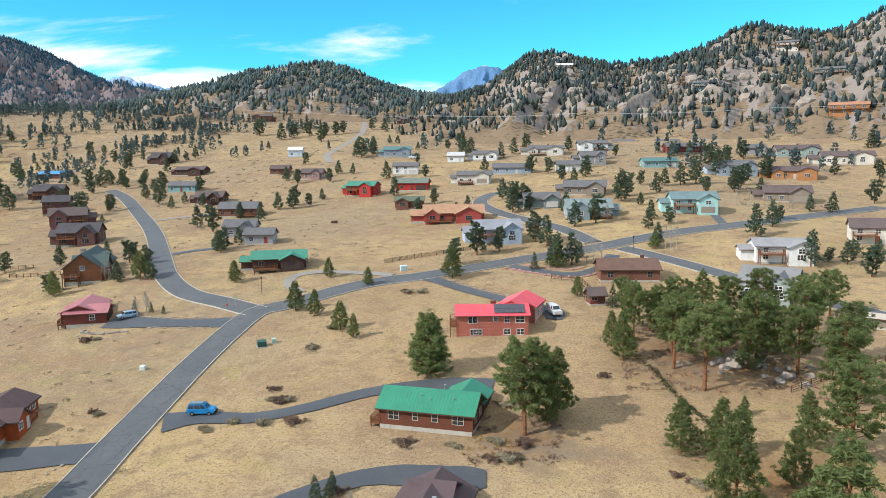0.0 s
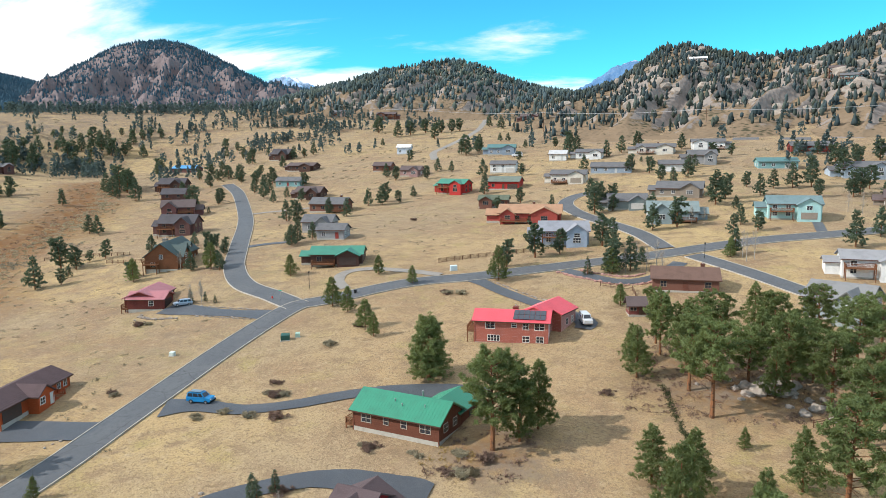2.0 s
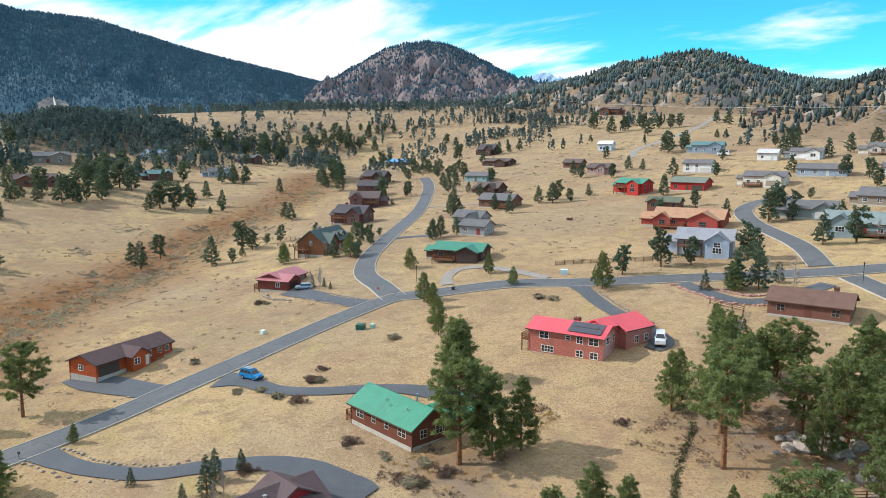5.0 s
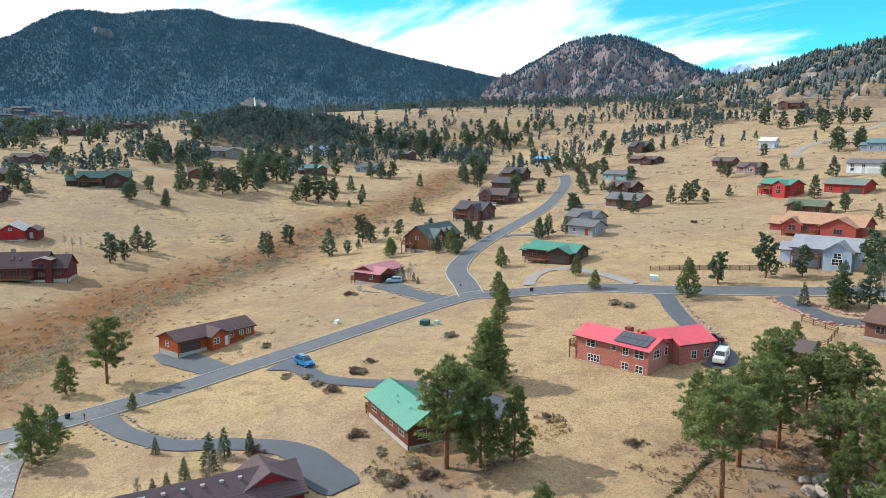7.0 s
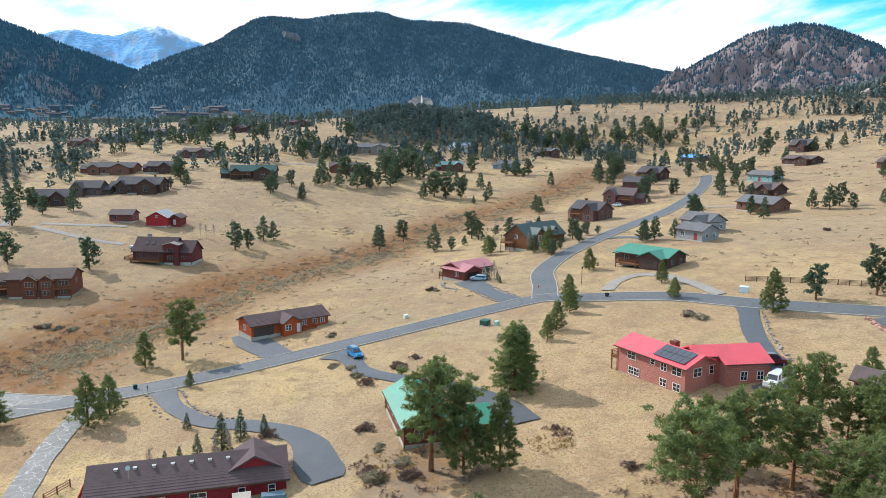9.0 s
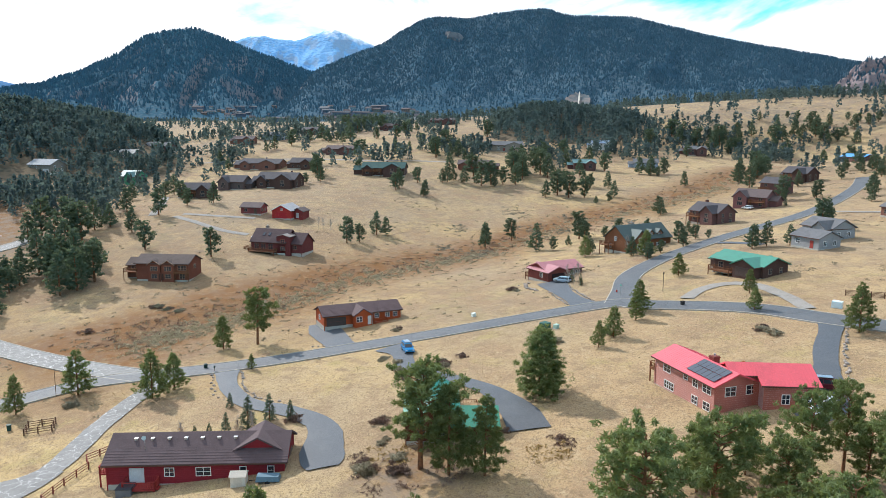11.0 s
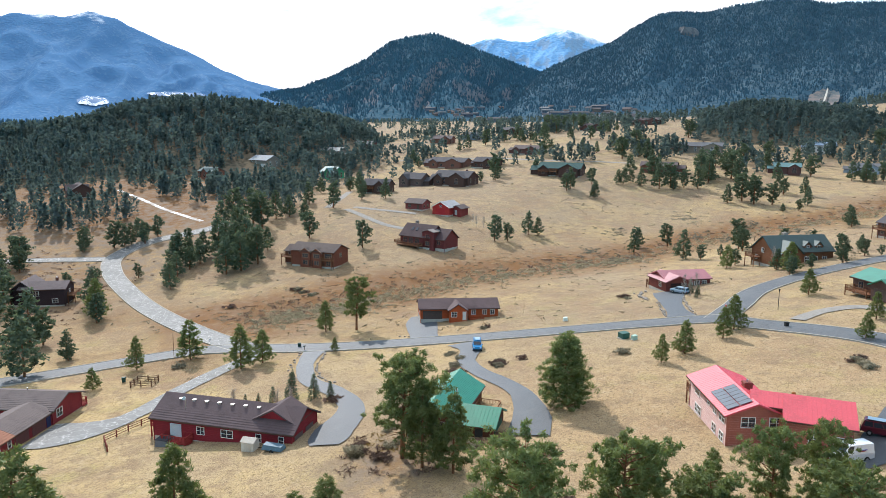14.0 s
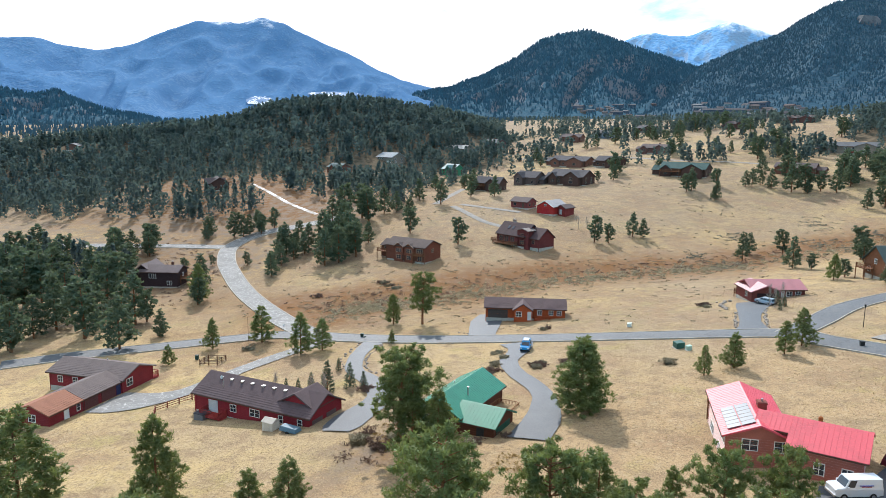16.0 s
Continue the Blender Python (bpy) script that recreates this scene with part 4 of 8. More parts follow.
GROVE_G = [(36, 182, 13), (15, 163, 7), (70, 226, 13), (84, 256, 13), (90, 269, 13), (83, 277, 11), (86, 216, 10), (105, 252, 11), (104, 301, 10), (43, 175, 5), (56, 218, 8), (21, 100, 5), (88, 102, 4), (94, 88, 8), (96, 107, 5), (152, 249, 8), (171, 316, 10), (88, 155, 5), (50, 144, 6), (-5, 209, 4), (30, 291, 8), (68, 307, 8), (-25, 183, 5), (-5, 167, 11), (-1, 180, 8), (17, 226, 7), (11, 232, 7), (-503, 333, 8), (-419, 418, 6), (-368, 351, 6), (-124, 63, 5), (-132, 100, 5), (-117, 90, 7)]
GROVE_E = [(-12.1, -121.5, 12.4), (-34.6, -155.4, 14.7), (-43.3, -158.4, 17.0), (-45.6, -154.1, 17.6), (-30.8, -129.5, 16.1), (-42.3, -139.5, 16.2), (-27.5, -115.1, 15.1), (-64.3, -154.7, 16.4), (-53.9, -136.9, 16.0), (-22.6, -97.7, 13.9), (-42.7, -113.8, 15.5), (-94.9, -178.3, 13.8), (-77.7, -208.6, 12.5), (-90.2, -212.8, 12.0), (-86.6, -193.3, 11.6), (-34.5, -96.5, 3.8), (-56.2, -183.6, 11.2), (-63.4, -171.6, 13.2), (-22.8, -127.8, 11.8), (-39.1, -123.5, 11.8), (-23.4, -139.3, 10.6), (-109.9, -185.5, 10.1), (-109.6, -176.3, 9.6)]
GROVE_F = [(-126.3, -125.9, 12.4), (-119.6, -102.5, 14.0), (-123.7, -99.1, 14.2), (-131.5, -96.5, 13.6), (-140.5, -109.4, 13.3), (-263.1, 95.2, 13.6), (-270.3, 91.1, 13.4), (-310.7, 80.9, 14.9), (-349.8, 96.3, 13.2), (-326.5, 78.7, 13.2), (-296.5, 73.8, 12.3), (-261.1, 103.0, 9.9), (-380.0, 37.2, 14.0), (-358, 120, 12), (-372, 140, 13), (-340, 140, 12), (-385, 112, 13), (-400, 130, 13), (-320, 118, 11)]
for x, y, tall in GROVE_G + GROVE_E + GROVE_F + GROVE_A + GROVE_B + GROVE_C + GROVE_D:
    pine(x, y, tall, "far_round" if (x * 7 + y * 3) % 10 < 4 else "far_cone", 1.2)

CLUMP_A = [(-425, 302, 11), (-269, 202, 12), (-409, 303, 14), (-445, 337, 14), (-449, 351, 14), (-437, 350, 14), (-436, 367, 10), (-416, 363, 11), (-447, 394, 9), (-446, 402, 9), (-436, 405, 9), (-492, 342, 7), (-500, 357, 6), (-491, 360, 8), (-436, 208, 14), (-449, 237, 14), (-443, 248, 14), (-428, 255, 14), (-418, 262, 8), (-469, 239, 14), (-456, 277, 13), (-467, 294, 11), (-355, 392, 9), (-342, 364, 5), (-206, 234, 7), (-213, 245, 6), (-220, 257, 6), (-237, 239, 7), (-228, 222, 7), (-283, 256, 5)]
CLUMP_B = [(-231, 429, 13), (-204, 409, 13), (-198, 419, 11), (-190, 430, 11), (-168, 397, 12), (-177, 431, 10), (-171, 437, 10), (-167, 444, 10), (-153, 476, 10), (-137, 459, 11), (-110, 310, 12), (-107, 326, 11), (-83, 343, 5), (-63, 341, 6), (-111, 378, 6), (-105, 377, 6), (-64, 382, 6), (-45, 318, 10), (-48, 308, 11), (-14, 343, 8), (-4, 282, 3), (-107, 523, 8), (-97, 509, 8), (-90, 507, 8), (-78, 492, 9), (-69, 490, 8), (-59, 486, 8), (-47, 471, 8), (-37, 467, 8), (-30, 464, 8)]
CLUMP_C = [(-446, 315, 14), (-449, 323, 14), (-430, 357, 11), (-467, 390, 7), (-456, 392, 8), (-424, 309, 8), (-276, 204, 14), (-264, 188, 11), (-277, 196, 11), (-320, 162, 12), (-441, 266, 14), (-435, 257, 14), (-429, 269, 10), (-429, 276, 10), (-463, 246, 14), (-354, 316, 11), (-245, 243, 9), (-233, 244, 8), (-216, 234, 6), (-481, -67, 13), (-501, -54, 10), (-511, -45, 14), (-492, -39, 11), (-496, -32, 8), (-577, -16, 14), (-599, -8, 14), (-651, -30, 14), (-679, -20, 14), (-502, 0, 10), (-525, 25, 12)]
CLUMP_D = [(-328, -38, 13), (-317, 53, 13), (-297, 60, 13), (-488, 90, 14)]
for x, y, tall in CLUMP_A + CLUMP_B + CLUMP_C + CLUMP_D:
    pine(x, y, tall, "far_round" if (x * 7 + y * 3) % 10 < 6 else "far_cone", 1.25)


def join_beyond():
    """The pines of the far slopes, past counting, as one mesh of crowns and stems."""
    verts, faces, slots = [], [], []
    start = 0
    for trunk, crown, m in BEYOND:
        turn = np.array(m)
        for slot, me in enumerate((crown, trunk)):
            co = np.zeros(len(me.vertices) * 3)
            me.vertices.foreach_get("co", co)
            verts.append(co.reshape(-1, 3) @ turn[:3, :3].T + turn[:3, 3])
            faces += [tuple(i + start for i in p.vertices) for p in me.polygons]
            slots += [slot] * len(me.polygons)
            start += len(me.vertices)
    me = bpy.data.meshes.new("scattered_pines")
    me.from_pydata(np.concatenate(verts).tolist(), [], faces)
    me.materials.append(needles_mid)
    me.materials.append(bark)
    me.polygons.foreach_set("material_index", slots)
    tagged(new("scattered_pines", me), "scattered dark green pines over dry far slopes", "forest", kind="stuff")


join_beyond()


def far_trees(name, label, spots, rng, count, leaf, mat=needles_far, pointed=0.5):
    """A wood too large to count, as one mesh of small sprays and stems."""
    spots = np.asarray(spots)
    n = len(spots)
    h = spots[:, 3][:, None]
    f = rng.uniform(0.08, 1, (n, count)) ** 0.8
    az = rng.uniform(0, 2 * math.pi, (n, count))
    reach = np.where(rng.uniform(size=(n, 1)) < pointed, 0.22 * (1 - f) ** 0.85, 0.24 * np.sqrt(np.clip(1 - (2 * f - 0.85) ** 2 / 1.5, 0, 1))) * h * rng.uniform(0.5, 1.1, (n, count))
    c = np.stack([spots[:, 0][:, None] + np.cos(az) * reach, spots[:, 1][:, None] + np.sin(az) * reach, spots[:, 2][:, None] + h * f], -1).reshape(-1, 3)
    m = len(c)
    u = rng.normal(size=(m, 3))
    u /= np.linalg.norm(u, axis=1)[:, None]
    out = np.stack([np.cos(az), np.sin(az), np.full(az.shape, 0.5)], -1).reshape(-1, 3)
    w = np.cross(u, rng.normal(size=(m, 3)) * 0.6 + out)
    w /= np.linalg.norm(w, axis=1)[:, None]
    k = np.repeat(h * leaf, count)[:, None] * rng.uniform(0.7, 1.3, (m, 1))
    corners = np.stack([c - u * k * 0.6 - w * k * 0.5, c - u * k * 0.6 + w * k * 0.5, c + u * k * 0.8], 1).reshape(-1, 3)
    return tagged(new(name, triangles(name, corners, mat)), label, "forest", kind="stuff")


def conifers(name, label, spots, rng, mat, sides=4):
    """A forest on far slopes, as one mesh of small pointed crowns with ragged feet."""
    n = len(spots)
    h = spots[:, 3]
    wide = h * rng.uniform(0.19, 0.27, n)
    turn = rng.uniform(0, 2 * math.pi, n)
    points = []
    for k in range(sides):
        r = wide * rng.uniform(0.5, 1.25, n)
        a = turn + k * 2 * math.pi / sides
        points.append(np.stack([spots[:, 0] + r * np.cos(a), spots[:, 1] + r * np.sin(a), spots[:, 2] + h * (0.06 + rng.uniform(-0.08, 0.08, n))], 1))
    points.append(np.stack([spots[:, 0] + rng.normal(size=n) * 0.03 * h, spots[:, 1] + rng.normal(size=n) * 0.03 * h, spots[:, 2] + h], 1))
    faces = [(k, (k + 1) % sides, sides) for k in range(sides)]
    corners = np.stack(points, 1)[:, np.array(faces).ravel()]
    return tagged(new(name, triangles(name, corners.reshape(-1, 3), mat)), label, "forest", kind="stuff")


def crowns(name, label, spots, rng, mat, sides=5):
    """A wood seen from afar, as one mesh of ragged crowns, some pointed and some rounded, on short bare stems."""
    n = len(spots)
    h = spots[:, 3]
    pointed = rng.uniform(0, 1, n)
    wide = h * rng.uniform(0.17, 0.30, n)
    lean = rng.normal(size=(n, 2)) * 0.04 * h[:, None]
    points, faces = [], []
    foot = rng.uniform(0.06, 0.22, n)
    for ring, f in enumerate((0.0, 0.34, 0.72)):
        full = np.where(pointed > 0.38, (0.95, 0.80, 0.42)[ring], (0.60, 1.0, 0.78)[ring])
        turn = rng.uniform(0, 2 * math.pi, n)
        for k in range(sides):
            r = wide * full * rng.uniform(0.62, 1.28, n)
            a = turn * (ring == 0) + k * 2 * math.pi / sides + ring * 0.5
            level = foot + (1 - foot) * (f + rng.uniform(-0.09, 0.09, n))
            points.append(np.stack([spots[:, 0] + lean[:, 0] * f + r * np.cos(a), spots[:, 1] + lean[:, 1] * f + r * np.sin(a), spots[:, 2] + h * level], 1))
    points.append(np.stack([spots[:, 0] + lean[:, 0], spots[:, 1] + lean[:, 1], spots[:, 2] + h], 1))
    points.append(np.stack([spots[:, 0], spots[:, 1], spots[:, 2] - 0.5], 1))
    top, base = 3 * sides, 3 * sides + 1
    for k in range(sides):
        m = (k + 1) % sides
        for o in (0, sides):
            faces += [(o + k, o + m, o + sides + m), (o + k, o + sides + m, o + sides + k)]
        faces += [(2 * sides + k, 2 * sides + m, top), (m, k, base)]
    size = len(points)
    me = bpy.data.meshes.new(name)
    me.vertices.add(n * size)
    me.vertices.foreach_set("co", np.stack(points, 1).ravel())
    tri = (np.arange(n)[:, None, None] * size + np.array(faces)[None]).ravel()
    me.loops.add(len(tri))
    me.loops.foreach_set("vertex_index", tri)
    me.polygons.add(len(tri) // 3)
    me.polygons.foreach_set("loop_start", np.arange(0, len(tri), 3))
    me.update(calc_edges=True)
    me.materials.append(mat)
    return tagged(new(name, me), label, "forest", kind="stuff")


FOREST_HOUSES = ((-300, -214, 22), (-344, -196, 24), (-332, -144, 20), (-398, -168, 20), (-448, -160, 22), (-296, -446, 26), (-220, -243, 18), (-213, -186, 12), (-225, -200, 10), (-420, 165, 22), (-402, 230, 20), (-412, 90, 24))


def wooded(hill, amount, rng, low, high, open_from, open_to, patch, inner=0.0):
    """Spots on a hill, crowded where a slow noise is high."""
    out = []
    az = rng.uniform(hill.az[0] + 0.6, hill.az[-1] - 0.6, amount * 6)
    r = hill.r - hill.front * (1 - inner) + (hill.front * (1 - inner) + hill.back * 0.3) * np.sqrt(rng.uniform(size=amount * 6))
    x, y, z = hill.at(az, r)
    keep = (fbm(x, y, patch, 3, hill.seed + 4) * 0.5 + 0.5) > rng.uniform(open_from, open_to, len(x))
    span = hill.az[-1] - hill.az[0]
    keep &= np.minimum(az - hill.az[0], hill.az[-1] - az) / (0.16 * span) > rng.uniform(0, 1, len(x))
    for cx, cy, cr in FOREST_HOUSES:
        keep &= np.hypot(x - cx, y - cy) > cr
    tall = rng.uniform(low, high, len(x))
    return np.stack([x, y, z - 0.3, tall], 1)[keep][:amount]


def on_plain(rng, amount, x0, x1, y0, y1, low, high, open_from, open_to, patch, seed, clear=()):
    x, y = rng.uniform(x0, x1, amount * 8), rng.uniform(y0, y1, amount * 8)
    keep = (fbm(x, y, patch, 3, seed) * 0.5 + 0.5) > rng.uniform(open_from, open_to, len(x))
    for cx, cy, cr in clear:
        keep &= np.hypot(x - cx, y - cy) > cr
    return np.stack([x, y, height(x, y) - 0.2, rng.uniform(low, high, len(x))], 1)[keep][:amount]


def row_of_pines(rng, line, amount, spread=5.0, low=6.0, high=10.0):
    p = along(line, amount, spread, rng)
    return np.stack([p[:, 0], p[:, 1], height(p[:, 0], p[:, 1]) - 0.2, rng.uniform(low, high, amount)], 1)


BANDS = [
    ([(-476, 407), (-431, 429), (-386, 452)], 30), ([(-383, 449), (-344, 458), (-325, 470), (-284, 442)], 46), ([(-334, 395), (-303, 400), (-283, 407)], 26), ([(-281, 427), (-272, 449), (-226, 442)], 22),
    ([(-420, 461), (-391, 497), (-401, 571)], 26), ([(-546, 460), (-516, 514), (-518, 583)], 30), ([(-214, 442), (-206, 475)], 14), ([(-503, -173), (-588, -154), (-611, -114)], 34, 9.0), ([(-519, -70), (-562, -33), (-616, 8)], 34, 9.0),
    ([(-671, 8), (-647, 54), (-670, 97)], 30, 9.0), ([(-597, 104), (-575, 157), (-511, 189)], 40, 9.0), ([(-457, 228), (-450, 262), (-457, 294)], 24, 7.0)]


def belt(rng, amount):
    """Spots in a band of pines at the foot of the domed mountain."""
    p = along([(-760, 300), (-640, 430), (-540, 480), (-400, 580), (-280, 640)], amount, 20, rng)
    return np.stack([p[:, 0], p[:, 1], height(p[:, 0], p[:, 1]) - 0.2, rng.uniform(7, 12, amount)], 1)


def along(line, amount, spread, rng):
    seg = rng.integers(0, len(line) - 1, amount)
    t = rng.uniform(size=amount)
    p = np.array(line)
    q = p[seg] + (p[seg + 1] - p[seg]) * t[:, None] + rng.normal(size=(amount, 2)) * spread
    return np.stack([q[:, 0], q[:, 1], q[:, 0] * 0], 1)


def forest_floor(rng, amount):
    """Spots of the forest between the foot of the low hill and the open grass, clear of drives and houses."""
    x, y = rng.uniform(-560, -130, amount * 3), rng.uniform(-560, -115, amount * 3)
    edge = np.interp(y, (-600, -278, -245, -226, -202, -188, -180, -140, -111), (-130, -135, -139, -154, -158, -168, -220, -216, -204))
    keep = (x < edge) & (y < -111 - 0.28 * (-200 - x)) & off_roads(x, y, 4.0) & (fbm(x, y, 40, 3, 3.3) * 0.5 + 0.5 > rng.uniform(-0.6, 0.55, len(x)))
    for cx, cy, cr in FOREST_HOUSES:
        keep &= np.hypot(x - cx, y - cy) > cr
    tall = rng.uniform(8, 13, len(x))
    return np.stack([x, y, height(x, y) - 0.2, tall], 1)[keep][:amount]


rng = np.random.default_rng(5)
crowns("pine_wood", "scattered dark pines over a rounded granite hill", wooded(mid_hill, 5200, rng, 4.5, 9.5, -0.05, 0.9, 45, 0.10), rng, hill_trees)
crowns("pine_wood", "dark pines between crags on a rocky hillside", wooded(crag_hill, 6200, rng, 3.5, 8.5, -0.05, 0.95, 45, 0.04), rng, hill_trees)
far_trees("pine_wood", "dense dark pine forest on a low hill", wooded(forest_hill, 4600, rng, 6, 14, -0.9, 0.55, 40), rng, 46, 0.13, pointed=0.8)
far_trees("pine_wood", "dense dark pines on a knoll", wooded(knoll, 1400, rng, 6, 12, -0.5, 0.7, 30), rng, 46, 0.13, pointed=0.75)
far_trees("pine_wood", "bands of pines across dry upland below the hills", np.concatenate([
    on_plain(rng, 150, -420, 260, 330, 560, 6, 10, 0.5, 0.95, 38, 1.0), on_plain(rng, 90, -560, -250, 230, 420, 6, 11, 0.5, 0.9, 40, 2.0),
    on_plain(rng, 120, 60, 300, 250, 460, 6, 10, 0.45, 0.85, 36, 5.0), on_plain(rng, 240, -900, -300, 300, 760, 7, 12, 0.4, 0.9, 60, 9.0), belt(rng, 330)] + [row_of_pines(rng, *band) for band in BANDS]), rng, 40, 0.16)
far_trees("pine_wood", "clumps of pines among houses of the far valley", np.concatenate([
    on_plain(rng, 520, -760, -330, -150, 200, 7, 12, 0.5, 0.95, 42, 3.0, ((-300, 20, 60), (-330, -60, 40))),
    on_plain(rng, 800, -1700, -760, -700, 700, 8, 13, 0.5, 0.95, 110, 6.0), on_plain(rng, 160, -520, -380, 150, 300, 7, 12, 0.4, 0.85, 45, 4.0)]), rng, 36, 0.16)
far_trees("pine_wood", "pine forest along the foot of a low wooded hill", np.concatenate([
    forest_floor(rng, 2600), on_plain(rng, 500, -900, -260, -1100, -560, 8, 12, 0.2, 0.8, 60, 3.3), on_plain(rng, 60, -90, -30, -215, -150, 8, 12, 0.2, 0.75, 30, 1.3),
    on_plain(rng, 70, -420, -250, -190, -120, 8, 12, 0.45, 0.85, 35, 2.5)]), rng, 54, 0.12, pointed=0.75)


rng = np.random.default_rng(8)
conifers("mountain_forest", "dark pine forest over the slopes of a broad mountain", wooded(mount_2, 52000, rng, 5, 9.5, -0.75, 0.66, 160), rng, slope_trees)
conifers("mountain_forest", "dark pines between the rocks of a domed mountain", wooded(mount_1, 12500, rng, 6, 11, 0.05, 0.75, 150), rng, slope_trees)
conifers("mountain_forest", "pine forest on a far mountain, tinted blue for haze", wooded(mount_3, 18000, rng, 10, 17, -0.7, 0.7, 200), rng, hazy_trees)
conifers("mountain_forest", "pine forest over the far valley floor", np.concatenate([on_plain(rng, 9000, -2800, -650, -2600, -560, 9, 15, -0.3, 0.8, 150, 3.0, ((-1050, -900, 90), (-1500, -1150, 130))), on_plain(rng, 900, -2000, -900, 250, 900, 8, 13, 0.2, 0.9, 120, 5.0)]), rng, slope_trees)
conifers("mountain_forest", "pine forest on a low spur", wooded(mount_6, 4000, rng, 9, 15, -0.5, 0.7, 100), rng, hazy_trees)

# ---- shrubs and stones ----


def shrub_mesh(seed, mat, count, leaf):
    r = np.random.default_rng(seed)
    c = np.stack([r.normal(size=26) * 0.42, r.normal(size=26) * 0.42, np.abs(r.normal(size=26)) * 0.22 + 0.2], 1)
    return triangles("shrub", tufts(r, c, np.full(26, 0.27), count, leaf, 0.9, 0.08), mat)


SHRUBS = [shrub_mesh(k, twigs if k % 4 else sage, 52, 0.30) for k in range(5)]


def shrub(x, y, size):
    r = random.Random(int(x * 17 + y * 5))
    ob = new("shrub", SHRUBS[r.randrange(5)])
    ob.matrix_world = pose(x, y, ground_z(x, y) - 0.05, 0, 0, r.uniform(0, 360)) @ Matrix.Diagonal((size, size, size * 0.8, 1))
    tagged(ob, "low bare brown shrub on dry grass", "shrub", "shrubs in the grass")


THICKETS = [(-32, 8), (-28, 4), (-33, 27), (-60, -4), (-29, -5), (4, -9), (13, -11), (-4, -9), (35, -13), (38, -15), (6, 9), (-21, 64), (-18, 64), (-32, 38), (-73, 155), (-37, -8), (-34, -5), (-24, -4), (-33, 8), (-29, 3), (11, 16), (13, -11), (14, -7), (-101, -67), (-104, -71), (-21, 63), (26, 19), (-87, 29), (-85, 30), (-10, -23), (-103, -69), (-99, -63), (-84, -82), (10, -12), (12, -12), (-30, 3), (-40, -102), (-104, -70), (-102, -66), (10, 5), (11, -11), (10, -7), (-31, -66)]
for k, (x, y) in enumerate(THICKETS):
    shrub(x + 0.3, y, 0.9 + (k * 7 % 5) * 0.18)
    if k % 2:
        shrub(x - 1.0, y + 0.8, 0.7 + (k % 4) * 0.1)


def brush(name, label, spots, rng, mat, size):
    """Low growth over a wide stretch, as one mesh."""
    spots = np.asarray(spots)
    c = np.repeat(spots[off_roads(spots[:, 0], spots[:, 1], size * 1.6)], 9, 0)
    c = c + rng.normal(size=c.shape) * [size, size, 0.0]
    c[:, 2] = height(c[:, 0], c[:, 1]) + np.abs(rng.normal(size=len(c))) * size * 0.3
    tagged(new(name, triangles(name, tufts(rng, c, np.full(len(c), size * 0.45), 7, size * 0.62, 0.7, 0.13), mat)), label, "brush", kind="stuff")


def open_slopes(spots):
    """Leaves out the smooth grass between the near houses."""
    return spots[(spots[:, 0] < -58) | (spots[:, 1] > 96)]


pale_twigs = material("pale_brush", (0.40, 0.345, 0.225), 0.95, vary=0.35)
grey_sage = material("grey_sage", (0.215, 0.215, 0.165), 0.95, vary=0.3)
brush("willow_brush", "brown leafless willow brush along a dry gully", along(GULLY, 380, 7.0, rng), rng, twigs, 0.5)
BANK = [(x + 5, y + 7) for x, y in GULLY]
brush("sage_bank", "pale grey-tan brush on the bank of a gully", along(BANK, 1500, 4.5, rng), rng, pale_twigs, 0.55)
brush("sagebrush", "grey-green sage tufts scattered on dry slopes", np.concatenate([along(GULLY, 700, 24, rng), open_slopes(on_plain(rng, 2000, -330, 130, -120, 340, 1, 2, 0.45, 0.95, 30, 7.0)[:, :3])]), rng, sage, 0.42)
patch_spots = np.concatenate([np.stack([cx + rng.normal(size=34) * 5.0, cy + rng.normal(size=34) * 3.0, np.zeros(34)], 1) for cx, cy in ((-205, 62), (-222, 84), (-190, 72), (-240, 62), (-176, 20), (-214, 30), (-160, 30), (-195, 100))])
brush("sage_patch", "grey-green sage patches on a dry slope", patch_spots, rng, grey_sage, 0.5)
far_brush = on_plain(rng, 900, -560, 260, 180, 620, 1, 2, 0.3, 0.9, 36, 8.0)[:, :3]
brush("upland_brush", "low dark brush over the dry upland", far_brush, rng, sage, 0.8)


def bunch_grass(rng, amount, x0, x1, y0, y1):
    """Dry tufts standing on the grassland, too many to count: a few upright blades each."""
    x, y = rng.uniform(x0, x1, amount * 2), rng.uniform(y0, y1, amount * 2)
    keep = (fbm(x, y, 14, 3, 4.0) * 0.35 + 0.5 > rng.uniform(0.0, 1.0, len(x))) & off_roads(x, y, 0.5)
    x, y = np.repeat(x[keep][:amount], 3), np.repeat(y[keep][:amount], 3)
    n = len(x)
    x, y = x + rng.normal(size=n) * 0.12, y + rng.normal(size=n) * 0.12
    z, tall, wide = height(x, y) - 0.03, rng.uniform(0.06, 0.16, n), rng.uniform(0.04, 0.10, n)
    a, b = rng.uniform(0, 2 * math.pi, n), rng.normal(size=(n, 2)) * 0.12
    foot = np.stack([np.cos(a) * wide, np.sin(a) * wide], 1)
    corners = np.stack([np.stack([x - foot[:, 0], y - foot[:, 1], z], 1), np.stack([x + foot[:, 0], y + foot[:, 1], z], 1), np.stack([x + b[:, 0], y + b[:, 1], z + tall], 1)], 1)
    tagged(new("bunch_grass", triangles("bunch_grass", corners.reshape(-1, 3), straw)), "tufts of dry straw-coloured bunch grass", "grass", kind="stuff")


